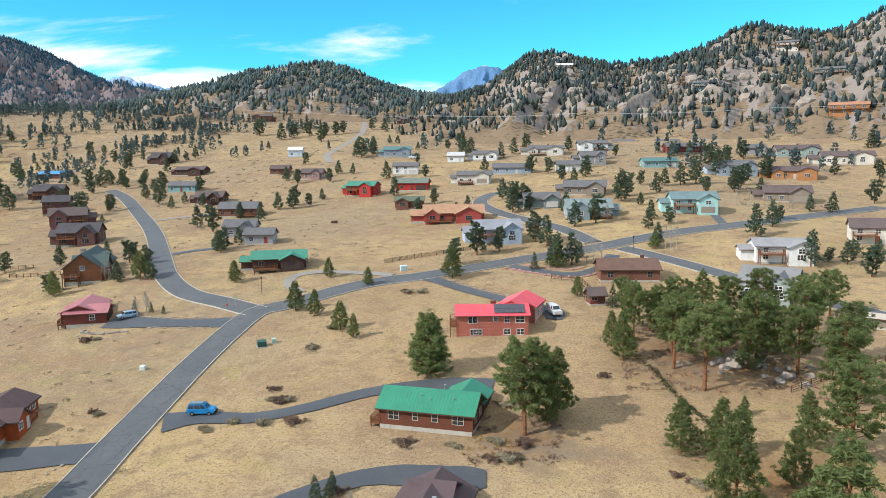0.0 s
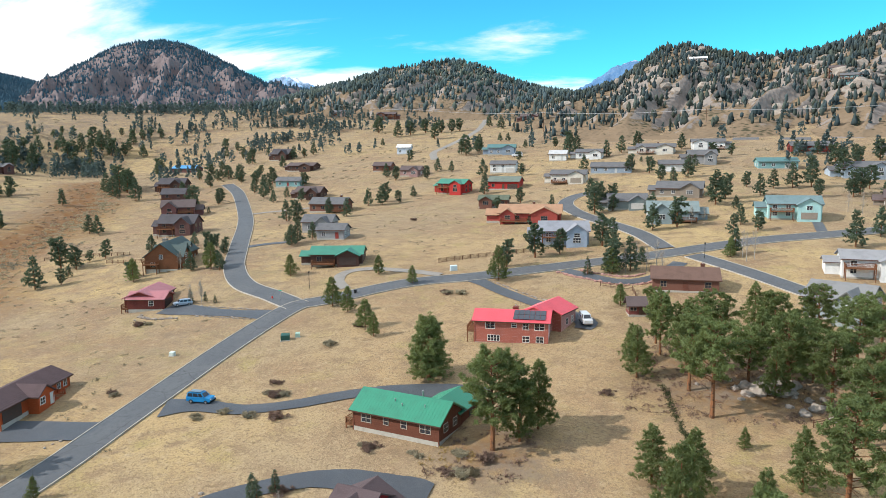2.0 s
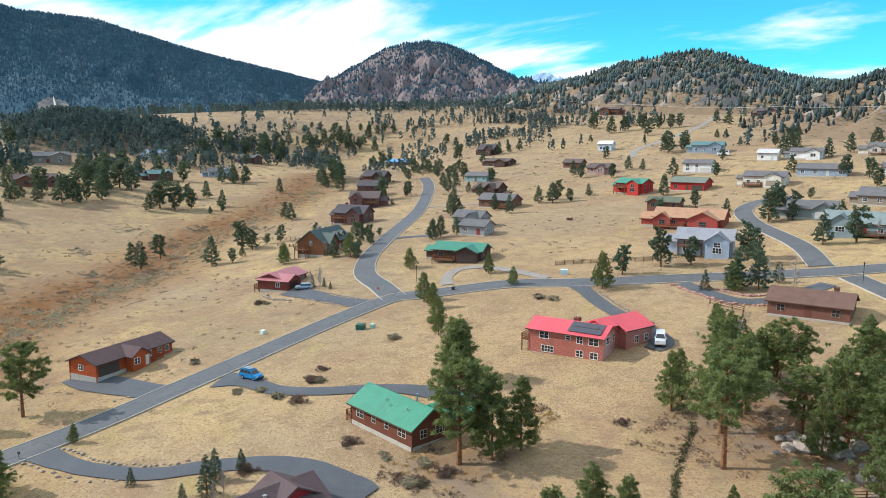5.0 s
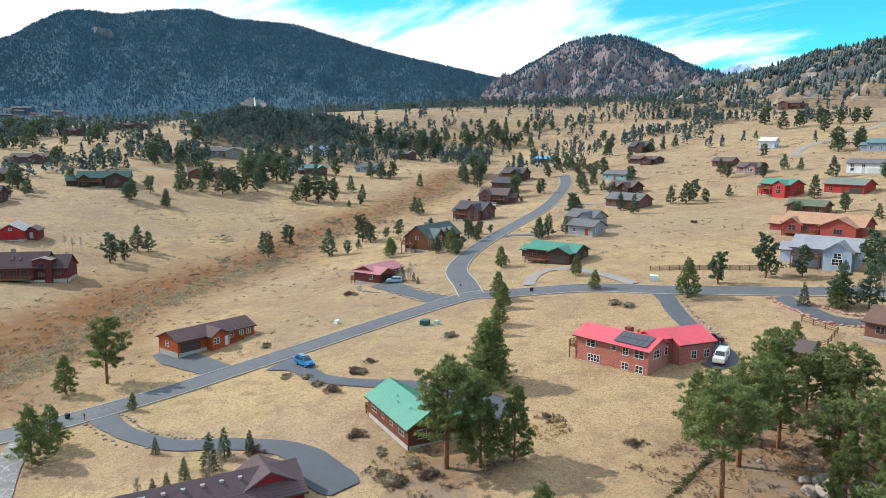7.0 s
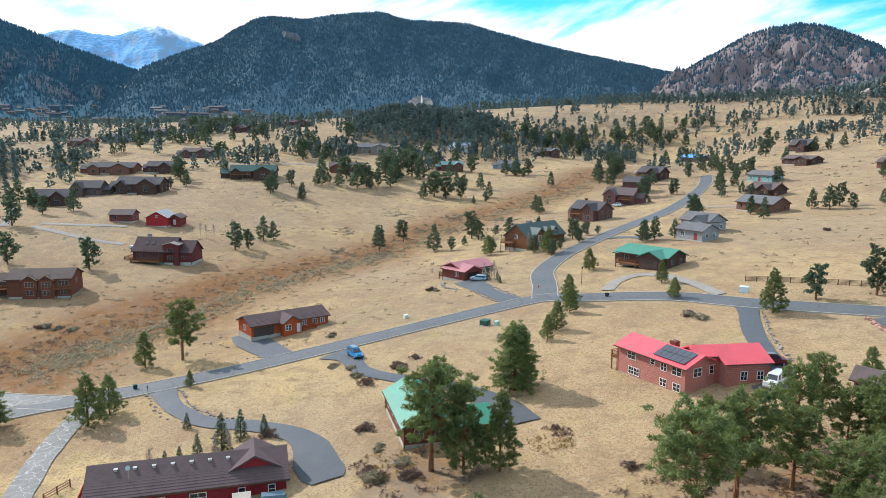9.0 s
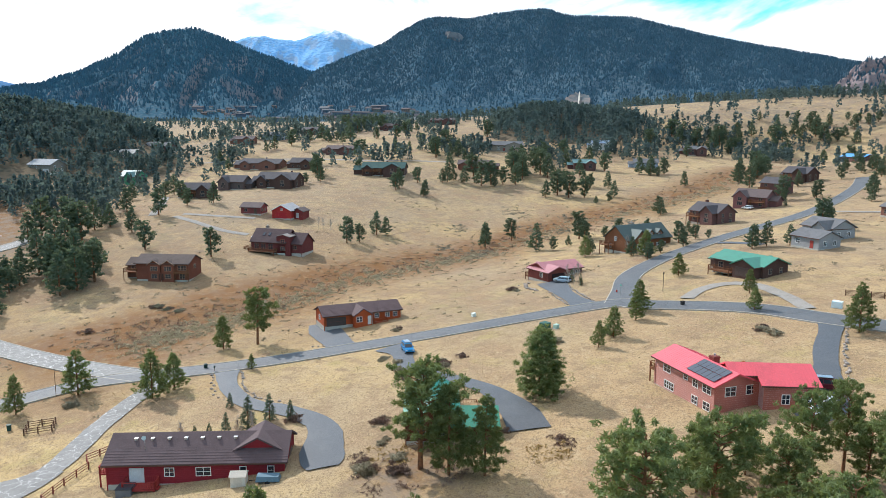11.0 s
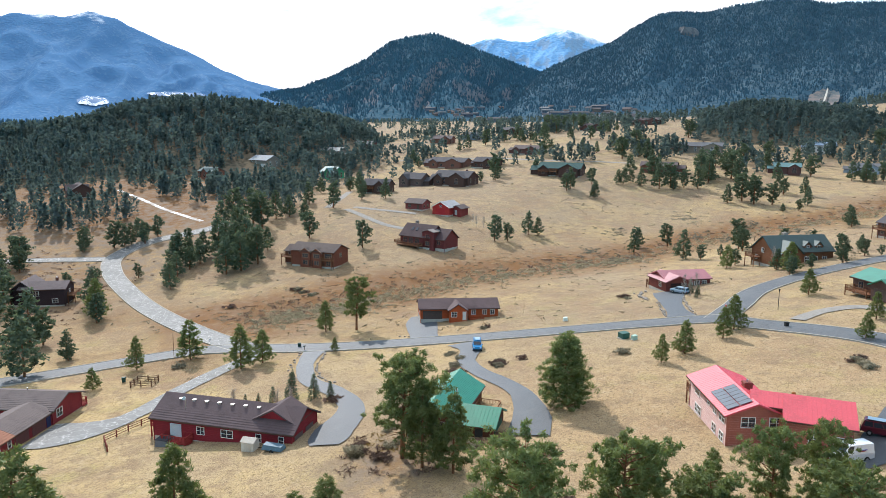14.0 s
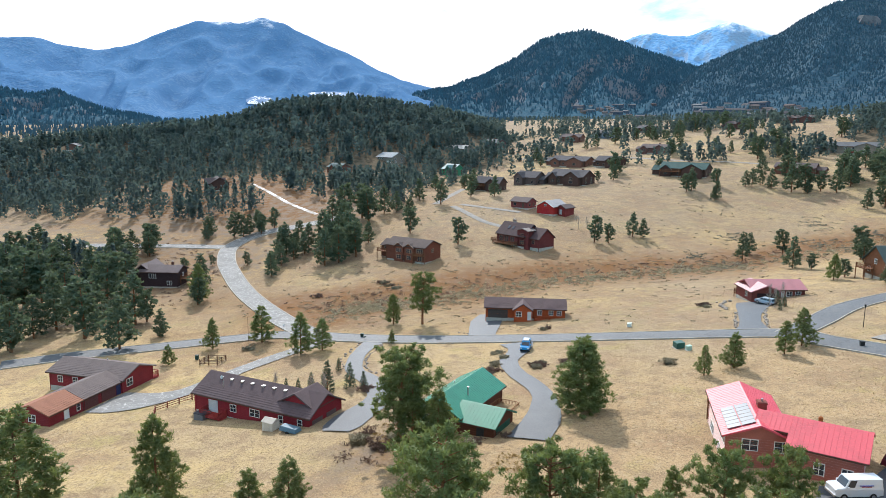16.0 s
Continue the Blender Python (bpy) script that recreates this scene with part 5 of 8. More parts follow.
moss = material("ditch_growth", (0.075, 0.085, 0.035), 0.95, vary=0.4)
straw = leafy(material("dry_blades", (0.40, 0.305, 0.17), 0.95, vary=0.3, spec=0.1), (0.40, 0.30, 0.16), 0.4)
bunch_grass(rng, 42000, -110, 62, -75, 100)
near_spots = [(13 + 6 * math.cos(k), -6 + 7 * math.sin(k * 1.7)) for k in range(22)] + [(11 + k * 0.7, 15 + (k % 3)) for k in range(6)]
DITCH = [(34.5, 25.0), (35.9, 21.2), (37.2, 16.3), (39.0, 10.1), (41.3, 5.0), (42.4, 2.0), (43.5, -2.5)]
brush("ditch_growth", "narrow line of green growth along a small ditch", along(DITCH, 240, 0.2, rng), rng, moss, 0.25)
brush("forest_litter", "grey-brown undergrowth and fallen twigs below pines", on_plain(rng, 260, 30, 62, 14, 48, 1, 2, 0.1, 0.9, 12, 2.0)[:, :3], rng, twigs, 0.45)
brush("forest_litter", "brown undergrowth among pines beside a road", on_plain(rng, 240, -135, -60, -200, -118, 1, 2, 0.1, 0.9, 20, 2.0)[:, :3], rng, twigs, 0.55)
golden = material("golden_brush", (0.40, 0.27, 0.10), 0.95, vary=0.3)
gold_spots = [(15 + 2.2 * math.sin(k * 2.1), 13.5 + 2.4 * math.cos(k * 1.3), 0) for k in range(16)] + [(9 + 3 * math.sin(k), -8 - 2.5 * math.cos(k * 2.3), 0) for k in range(14)]
brush("golden_brush", "golden tufts of dry brush beside a driveway", np.array(gold_spots), rng, golden, 0.45)
brush("dry_brush", "tangled dry brush under pines", np.array([(x, y, 0) for x, y in near_spots]), rng, twigs, 0.6)


def boulder(x, y, size, z=None, label="weathered granite boulder in dry grass", mat=None, stretch=1.0):
    bm = bmesh.new()
    bmesh.ops.create_icosphere(bm, subdivisions=2, radius=1)
    r = random.Random(int(x * 31 + y * 11))
    for v in bm.verts:
        n = noise.noise(v.co * 1.3 + Vector((x, y, r.random())))
        v.co = Vector((v.co.x * 1.2, v.co.y, v.co.z * 0.75)) * (1 + 0.5 * n)
    me = bpy.data.meshes.new("boulder")
    bm.to_mesh(me)
    bm.free()
    me.materials.append(mat or rockmat)
    ob = new("boulder", me)
    ob.matrix_world = pose(x, y, (ground_z(x, y) if z is None else z) + size * 0.2, 0, 0, r.uniform(0, 360)) @ Matrix.Diagonal((size, size, size * stretch, 1))
    tagged(ob, label, "boulder", "boulders in the grass")


for k, (x, y, s) in enumerate(((56, 20, 0.9), (58, 22, 1.1), (60, 19, 0.8), (57, 25, 0.7), (62, 23, 0.8), (54, 22, 0.6), (63, 27, 0.7), (46, 27, 0.7), (48, 25, 0.9), (49, 28, 0.6), (51, 27, 0.8), (45, 30, 0.5), (52, 30, 0.7), (47, 23, 0.5), (55, 26, 0.5), (40, 27, 0.4), (59, 26, 0.6), (-90, 34, 0.4), (-88, 33, 0.35), (-86, 33.5, 0.4), (-84, 34, 0.35), (-92, 35, 0.45), (-91, 32, 0.3))):
    boulder(x, y, s)
for x, y, size in ((49.5, 26.5, 1.7), (51.5, 28.6, 2.0), (53.5, 27.0, 1.5), (50.8, 30.2, 1.4), (47.6, 28.0, 1.1), (54.8, 30.0, 1.3)):
    boulder(x, y, size, None, "large pale granite boulder of an outcrop among pines")
boulder(-2222, 274, 32, 314, "bare purplish rock face high on a wooded mountain", cliff, 1.5)
boulder(-2206, 262, 21, 296, "bare purplish rock face high on a wooded mountain", cliff, 1.5)
for hill, amount, low, high in ((crag_hill, 150, 2.0, 5.5), (mid_hill, 90, 2.0, 5.0)):
    az = rng.uniform(hill.az[0] + 3, hill.az[-1] - 3, amount)
    rr = hill.r - hill.front * 0.75 * rng.uniform(size=amount) ** 1.2
    xs, ys, zs = hill.at(az, rr)
    s = Shape()
    bm = bmesh.new()
    bmesh.ops.create_icosphere(bm, subdivisions=2, radius=1)
    ball = [v.co.copy() for v in bm.verts]
    faces = [[v.index for v in f.verts] for f in bm.faces]
    bm.free()
    for x, y, z in zip(xs, ys, zs):
        size = rng.uniform(low, high)
        o = len(s.v)
        s.v += [(x + c.x * size * 1.3 * k, y + c.y * size * k, z + c.z * size * 0.9 * k) for c in ball for k in (1 + 0.55 * noise.noise(c * 1.4 + Vector((x, y, z))),)]
        s.f += [tuple(i + o for i in f) for f in faces]
    tagged(new("crags", s.mesh("crags", rockmat)), "granite outcrops breaking through a hillside", "rocks", kind="stuff")


# ---- houses ----
WINDOWS = {}


def lattice(xs, zs, y0, y1):
    """A frame in one piece: bars between xs[0:2], xs[2:4] ... and zs[0:2], zs[2:4] ..., open in between."""
    s = Shape()
    spot = {}

    def point(i, y, k):
        if (i, y, k) not in spot:
            spot[i, y, k] = len(s.v)
            s.v.append((xs[i], y, zs[k]))
        return spot[i, y, k]

    full = lambda i, k: 0 <= i < len(xs) - 1 and 0 <= k < len(zs) - 1 and (i % 2 == 0 or k % 2 == 0)
    for i in range(len(xs) - 1):
        for k in range(len(zs) - 1):
            if not full(i, k):
                continue
            s.f.append((point(i, y0, k), point(i + 1, y0, k), point(i + 1, y0, k + 1), point(i, y0, k + 1)))
            s.f.append((point(i, y1, k), point(i, y1, k + 1), point(i + 1, y1, k + 1), point(i + 1, y1, k)))
            for di, dk, a, c in ((-1, 0, (i, k), (i, k + 1)), (1, 0, (i + 1, k + 1), (i + 1, k)), (0, -1, (i + 1, k), (i, k)), (0, 1, (i, k + 1), (i + 1, k + 1))):
                if not full(i + di, k + dk):
                    s.f.append((point(a[0], y0, a[1]), point(c[0], y0, c[1]), point(c[0], y1, c[1]), point(a[0], y1, a[1])))
    return s


def window_meshes(w, h, lights):
    key = (round(w, 2), round(h, 2), lights)
    if key not in WINDOWS:
        b = 0.09
        bars_x = [-w / 2 - b, -w / 2]
        for k in range(1, lights):
            x = -w / 2 + w * k / lights
            bars_x += [x - 0.035, x + 0.035]
        bars_x += [w / 2, w / 2 + b]
        f = lattice(bars_x, [-b, 0, h * 0.5 - 0.025, h * 0.5 + 0.025, h, h + b], -0.07, 0.02)
        WINDOWS[key] = (f, Shape().box(-w / 2, w / 2, -0.03, 0.02, 0, h).mesh("pane", glass), {})
    return WINDOWS[key]


FACING = {"S": 0, "E": 90, "N": 180, "W": 270}


def window(house, x, y, z, face="S", w=1.2, h=1.2, lights=2, trim=None):
    """A window on the wall that faces S (-y), E (+x), N or W of the house."""
    trim = trim or white
    frame_shape, pane, made = window_meshes(w, h, lights)
    if trim.name not in made:
        made[trim.name] = frame_shape.mesh("window_frame", trim)
    ob = part("window", made[trim.name], trim, house, at=pose(x, y, z, 0, 0, FACING[face]))
    part("pane", pane, glass, ob)


def door(house, x, y, z, face="S", tone=(0.12, 0.05, 0.03), w=0.95, h=2.05):
    s = Shape().box(-w / 2, w / 2, -0.05, 0.02, 0, h).box(-w / 2 - 0.1, -w / 2, -0.08, 0.02, 0, h + 0.1).box(w / 2, w / 2 + 0.1, -0.08, 0.02, 0, h + 0.1).box(-w / 2, w / 2, -0.08, 0.02, h, h + 0.1)
    part("door", s, paint(*tone, 0.5, "door_paint"), house, at=pose(x, y, z, 0, 0, FACING[face]))


def garage_door(house, x, y, z, face="S", w=4.8, h=2.2, tone=(0.10, 0.07, 0.06)):
    s = Shape()
    for k in range(4):
        s.box(-w / 2, w / 2, -0.06, 0.02, h * k / 4 + 0.015, h * (k + 1) / 4 - 0.015)
    s.box(-w / 2, w / 2, -0.03, 0.02, 0, h)
    part("garage_door", s, paint(*tone, 0.55, "garage_paint"), house, at=pose(x, y, z, 0, 0, FACING[face]))


SEAMS = {}


def block(house, cx, cy, L, W, h, rise, wall, roof, axis="x", base=0.0, over=0.55, metal=False, label="", foundation=0.0, fine=False, turn=None):
    """Walls with gables under a pitched roof; L runs along the ridge. fine: with seams or courses and corner boards of their own."""
    m = pose(cx, cy, 0, 0, 0, (0 if axis == "x" else 90) if turn is None else turn)
    a, b = L / 2, W / 2
    prof = [(-b, -2.2), (b, -2.2), (b, h), (0, h + rise), (-b, h)]
    s = Shape().solid([(-a, y, base + z if z > -2 else z) for y, z in prof], [(a, y, base + z if z > -2 else z) for y, z in prof])
    part("wall", s, wall, house, at=m)
    if fine:
        for y in (-b, b):
            for x in (-a, a):
                part("corner_board", Shape().box(x - 0.08, x + 0.08, y - 0.08, y + 0.08, -1.0, base + h - 0.12), wall, house, at=m)
        n = int(h / 0.3)
        s = Shape()
        for k in range(1, n):
            z = base + h * k / n
            s.box(-a - 0.03, a + 0.03, -b - 0.03, b + 0.03, z - 0.02, z + 0.02)
        part("siding", s, wall, house, at=m, kind="stuff")
    if foundation:
        part("foundation", Shape().box(-a - 0.05, a + 0.05, -b - 0.05, b + 0.05, -2.2, foundation), concrete, house, at=m)
    slope = rise / b
    eb, ez = b + over, h - slope * over
    th = 0.2
    A = a + over
    prof = [(-eb, ez), (0, h + rise), (eb, ez), (eb, ez + th), (0.14, h + rise + th), (0, h + rise + th + 0.06), (-0.14, h + rise + th), (-eb, ez + th)]
    r = Shape()
    r.solid([(-A, y, base + z) for y, z in prof], [(A, y, base + z) for y, z in prof])
    ro = part("roof", r, roof, house, label, at=m)
    if fine and metal:
        count = max(2, int(2 * A / 0.55))
        for side in (-1, 1):
            key = (round(eb, 3), round(rise, 3), round(over, 3), side, roof.name)
            if key not in SEAMS:
                SEAMS[key] = Shape().solid([(-0.02, side * eb, th), (0.02, side * eb, th), (0.02, side * 0.14, h + rise - ez + th), (-0.02, side * 0.14, h + rise - ez + th)],
                                           [(-0.012, side * eb, th + 0.02), (0.012, side * eb, th + 0.02), (0.012, side * 0.14, h + rise - ez + th + 0.02), (-0.012, side * 0.14, h + rise - ez + th + 0.02)]).mesh("roof_seam", roof)
            for k in range(count + 1):
                part("roof_seam", SEAMS[key], roof, ro, at=pose(-A + 0.04 + (2 * A - 0.08) * k / count, 0, base + ez))
    elif fine:
        rows = max(3, int(math.hypot(eb, rise) / 0.45))
        for k in range(rows):
            f = k / rows
            for side in (-1, 1):
                y0, z0 = side * eb * (1 - f), base + ez + th + (h + rise - ez) * f
                y1, z1 = side * eb * (1 - f - 0.9 / rows), base + ez + th + (h + rise - ez) * (f + 0.9 / rows)
                part("shingle_course", Shape().solid([(-A - 0.01, y0, z0), (A + 0.01, y0, z0), (A + 0.01, y1, z1), (-A - 0.01, y1, z1)], [(-A - 0.01, y0, z0 + 0.045), (A + 0.01, y0, z0 + 0.045), (A + 0.01, y1, z1 + 0.005), (-A - 0.01, y1, z1 + 0.005)]), roof, ro)
    for side in (-1, 1):
        part("gutter", Shape().box(-A, A, side * eb - 0.06, side * eb + 0.06, base + ez - 0.03, base + ez + th * 0.75), TRIM_DARK, house, at=m)


BROWN_TRIM = paint(0.27, 0.20, 0.15, 0.7, "window_trim")
TRIM_DARK = paint(0.10, 0.05, 0.035, 0.6, "fascia")
WOOD = paint(0.20, 0.085, 0.04, 0.85, "deck_wood")


def chimney(house, x, y, z0, z1, w=0.9, mat=None):
    s = Shape().box(x - w / 2, x + w / 2, y - w / 2, y + w / 2, z0, z1).box(x - w / 2 - 0.08, x + w / 2 + 0.08, y - w / 2 - 0.08, y + w / 2 + 0.08, z1 - 0.25, z1 - 0.1)
    part("chimney", s, mat or paint(0.16, 0.07, 0.05, 0.85, "chimney_cladding"), house)
    part("flue", Shape().rod((x, y, z1), (x, y, z1 + 0.35), 0.14, 0.14, 8), METAL, house)


METAL = material("galvanised_metal", (0.5, 0.5, 0.5), 0.4, 0.8, scales=((2, (0.35, 0.35, 0.36), 0.5, 0.7),))


def vent_pipe(house, x, y, z):
    part("vent_pipe", Shape().rod((x, y, z - 0.3), (x, y, z + 0.45), 0.07, 0.07, 8).rod((x, y, z + 0.4), (x, y, z + 0.5), 0.12, 0.12, 8), METAL, house)


def deck(house, x0, x1, y0, y1, z, mat=None, rail=True, steps=False, boards=False):
    """A raised wooden deck on posts, with a railing on its outer sides."""
    mat = mat or WOOD
    n = max(3, int((y1 - y0) / 0.3))
    f = Shape()
    f.box(x0, x1, y0, y1, z - 0.28, z - 0.06)
    floor = part("deck_floor", f, mat, house)
    if boards:
        for k in range(n):
            part("board", Shape().box(x0, x1, y0 + (y1 - y0) * k / n + 0.01, y0 + (y1 - y0) * (k + 1) / n - 0.01, z - 0.06, z), mat, floor)
    for x in (x0 + 0.12, x1 - 0.12):
        for y in (y0 + 0.12, y1 - 0.12):
            part("deck_post", Shape().box(x - 0.09, x + 0.09, y - 0.09, y + 0.09, -2.0, z + 1.0), mat, house)
    if rail:
        r = Shape()
        for ax, ay, bx, by in ((x0, y0, x1, y0), (x0, y0, x0, y1), (x1, y0, x1, y1), (x0, y1, x1, y1)):
            d = max(abs(bx - ax), abs(by - ay))
            for zz in (0.12, 0.95):
                r.box(min(ax, bx) - 0.04, max(ax, bx) + 0.04, min(ay, by) - 0.04, max(ay, by) + 0.04, z + zz - 0.04, z + zz + 0.04)
            for k in range(int(d / 0.25)):
                t = (k + 0.5) / int(d / 0.25)
                px, py = ax + (bx - ax) * t, ay + (by - ay) * t
                r.box(px - 0.025, px + 0.025, py - 0.025, py + 0.025, z + 0.12, z + 0.95)
        part("railing", r, mat, house)
    if steps:
        for k in range(4):
            part("step", Shape().box(x1, x1 + 0.35 * (k + 1), y0 + 0.2, y0 + 1.4, z - 0.2 * (k + 1) - 0.06, z - 0.2 * (k + 1)), mat, house)


def house_at(label, x, y, turn, z, category="house"):
    return thing("house", label, category, x, y, turn, z, group="houses of the neighbourhood")


GREEN_ROOF = paint(0.008, 0.215, 0.12, 0.42, "metal_roof")
RED_ROOF = paint(0.68, 0.068, 0.095, 0.56, "metal_roof")
BROWN_SHINGLE = paint(0.105, 0.075, 0.078, 0.9, "shingles")


def green_house():
    h = house_at("brown wooden house with a green metal roof beside tall pines", -1.1, -1.0, -5.1, -5.75)
    wall = paint(0.155, 0.055, 0.032, 0.85)
    trim = paint(0.45, 0.40, 0.33, 0.6, "window_trim")
    block(h, 0, 0, 15.2, 7.6, 2.9, 2.1, wall, GREEN_ROOF, base=0.45, metal=True, label="bright green standing-seam metal roof", foundation=0.55, fine=True)
    block(h, 4.2, 6.2, 6.2, 6.6, 2.6, 1.5, wall, GREEN_ROOF, axis="y", base=0.3, metal=True, label="green metal roof of the garage wing", foundation=0.3, fine=True)
    for x, w in ((-5.2, 1.7), (-1.6, 0.8), (1.6, 0.9), (5.3, 1.7)):
        window(h, x, -3.8, 1.55 if w > 1 else 1.7, "S", w, 1.25 if w > 1 else 1.1, 2 if w > 1 else 1, trim)
    for y in (-1.6, 1.4):
        window(h, 7.6, y, 1.5, "E", 1.2, 1.2, 2, trim)
    window(h, -7.6, 0.6, 1.5, "W", 1.4, 1.3, 2, trim)
    garage_door(h, 4.2, 9.3, 0.15, "N", 4.8, 2.15, (0.02, 0.10, 0.065))
    door(h, 7.5, 7.2, 0.2, "E", (0.05, 0.05, 0.05))
    deck(h, -9.2, -7.4, -3.8, 1.6, 0.7, boards=True)
    deck(h, -6.5, 0.8, 3.8, 7.4, 0.6, paint(0.32, 0.17, 0.09, 0.85, "deck_wood"), boards=True)
    for x, y in ((-1.2, -1.6), (0.4, -2.2), (4.2, -1.8)):
        vent_pipe(h, x, y, 3.35 + 2.1 - abs(y) * 0.553 + 0.2)
    part("flue_pipe", Shape().rod((1.6, 2.2, 3.5), (1.6, 2.2, 5.6), 0.12, 0.12, 8).rod((1.6, 2.2, 5.5), (1.6, 2.2, 5.75), 0.2, 0.2, 8), METAL, h)
    part("parking_pad", Shape().box(1.0, 7.4, 9.3, 11.3, -0.1, 0.2), concrete, h, "pale concrete apron before the garage")


def red_house():
    h = house_at("two-storey red house with bright red metal roof and solar panels", 3.2, 40.6, 10.5, -1.3)
    wall = paint(0.40, 0.105, 0.068, 0.40, "stained_siding")
    block(h, 0, 0, 14.8, 7.4, 4.7, 1.4, wall, RED_ROOF, metal=True, label="bright red standing-seam metal roof", foundation=0.2, fine=True)
    block(h, 7.1, 7.8, 7.3, 8.1, 3.9, 1.7, wall, RED_ROOF, axis="y", base=1.2, metal=True, label="bright red metal roof of the garage wing", foundation=1.1, fine=True, turn=69.0)
    block(h, 5.2, 2.9, 4.5, 4.2, 4.7, 0.9, wall, RED_ROOF, base=1.2, metal=True, fine=True, turn=69.0)
    for x, w, l in ((-4.2, 1.8, 2), (0.6, 0.9, 1), (3.0, 1.1, 2), (5.7, 1.8, 2)):
        window(h, x, -3.7, 3.1 if w > 1 else 3.5, "S", w, 1.25 if w > 1 else 0.75, l)
    for x, w, l in ((-3.5, 2.4, 4), (3.0, 1.3, 2), (5.8, 1.4, 2)):
        window(h, x, -3.7, 0.55, "S", w, 1.15, l)
    window(h, 7.4, -1.0, 3.0, "E", 1.7, 1.3, 2)
    window(h, 7.4, 2.6, 3.0, "E", 1.7, 1.3, 2)
    # openings of the slanted wing
    wing = pose(7.1, 7.8, 0, 0, 0, -21.0)
    for dy in (-0.6, 2.2):
        p = wing @ Vector((4.06, dy, 2.3))
        frame_shape, pane, made = window_meshes(1.0, 1.3, 2)
        w1 = part("window", frame_shape.mesh("window_frame", white), white, h, at=Matrix.Translation(p) @ pose(0, 0, 0, 0, 0, 69.0))
        part("pane", pane, glass, w1)
    deck(h, -9.0, -7.4, -3.8, 2.6, 2.5)
    deck(h, -2.6, 1.2, 3.7, 6.4, 2.4)
    chimney(h, 0.4, 1.4, 4.6, 6.7, 1.1, paint(0.2, 0.06, 0.045, 0.85, "chimney_cladding"))
    # solar panels on the front slope
    k = 1.4 / 3.7
    for col in range(6):
        for row in range(2):
            x0, y0 = 0.4 + col * 1.08, -3.5 + row * 1.6
            z0, z1 = 6.1 + k * y0 + 0.36, 6.1 + k * (y0 + 1.5) + 0.36
            ring = [(x0, y0, z0), (x0 + 1.02, y0, z0), (x0 + 1.02, y0 + 1.5, z1), (x0, y0 + 1.5, z1)]
            p = part("solar_panel", Shape().solid(ring, [(x, y, z + 0.05) for x, y, z in ring]), SOLAR, h, "dark blue solar panel in a silver frame")
            f = Shape()
            for (ax, ay, az), (bx, by, bz) in zip(ring, ring[1:] + ring[:1]):
                f.rod((ax, ay, az + 0.045), (bx, by, bz + 0.045), 0.012, 0.012, 4)
            part("panel_frame", f, TRIM_DARK, p)
    part("downpipe", Shape().rod((7.55, 3.6, 4.6), (7.55, 3.6, 0.6), 0.06, 0.06, 6), white, h)


SOLAR = material("solar_cells", (0.035, 0.042, 0.06), 0.36, 0.0, spec=1.0)


def maroon_house():
    h = house_at("long dark red house with a brown shingle roof", 3.9, -34.3, 87.0, -9.6)
    wall = paint(0.255, 0.022, 0.03, 0.75)
    block(h, 0, 0, 24.0, 8.8, 3.0, 2.3, wall, BROWN_SHINGLE, base=0.6, label="dark brown shingle roof", foundation=0.5, fine=True)
    block(h, 8.2, 0.0, 5.4, 6.6, 3.8, 1.75, wall, BROWN_SHINGLE, axis="y", base=0.6, label="brown shingle cross gable", over=0.45, fine=True)
    for x, w in ((-3.6, 1.2), (1.0, 1.9), (6.4, 0.8), (10.2, 0.8)):
        window(h, x, -4.4, 1.6, "S", w, 1.15, 2 if w > 1 else 1)
    door(h, -8.0, -4.4, 0.7, "S", (0.6, 0.6, 0.6), 1.8)
    window(h, -12.0, 0.5, 1.6, "W", 1.4, 1.2)
    for y in (-2.2, 1.6):
        garage_door(h, 12.7 - 0.7, y, 0.55, "E", 2.7, 2.15, (0.13, 0.09, 0.085))
    deck(h, -9.4, -5.0, -6.4, -4.4, 0.7, paint(0.30, 0.04, 0.035, 0.8, "red_deck"), steps=True)
    deck(h, -13.6, -12.0, -3.2, 2.6, 1.6, paint(0.30, 0.04, 0.035, 0.8, "red_deck"))
    for k in range(7):
        part("roof_vent", Shape().box(-9.2 + k * 2.3, -8.8 + k * 2.3, -1.3, -0.9, 5.2, 5.72).box(-9.26 + k * 2.3, -8.74 + k * 2.3, -1.36, -0.84, 5.72, 5.78), METAL, h)
    part("satellite_dish", Shape().rod((-7.3, -2.6, 4.6), (-7.3, -2.6, 6.6), 0.05, 0.05, 6).rod((-7.3, -2.75, 6.5), (-7.3, -2.95, 6.55), 0.05, 0.32, 10), METAL, h, "grey dish on a mast")


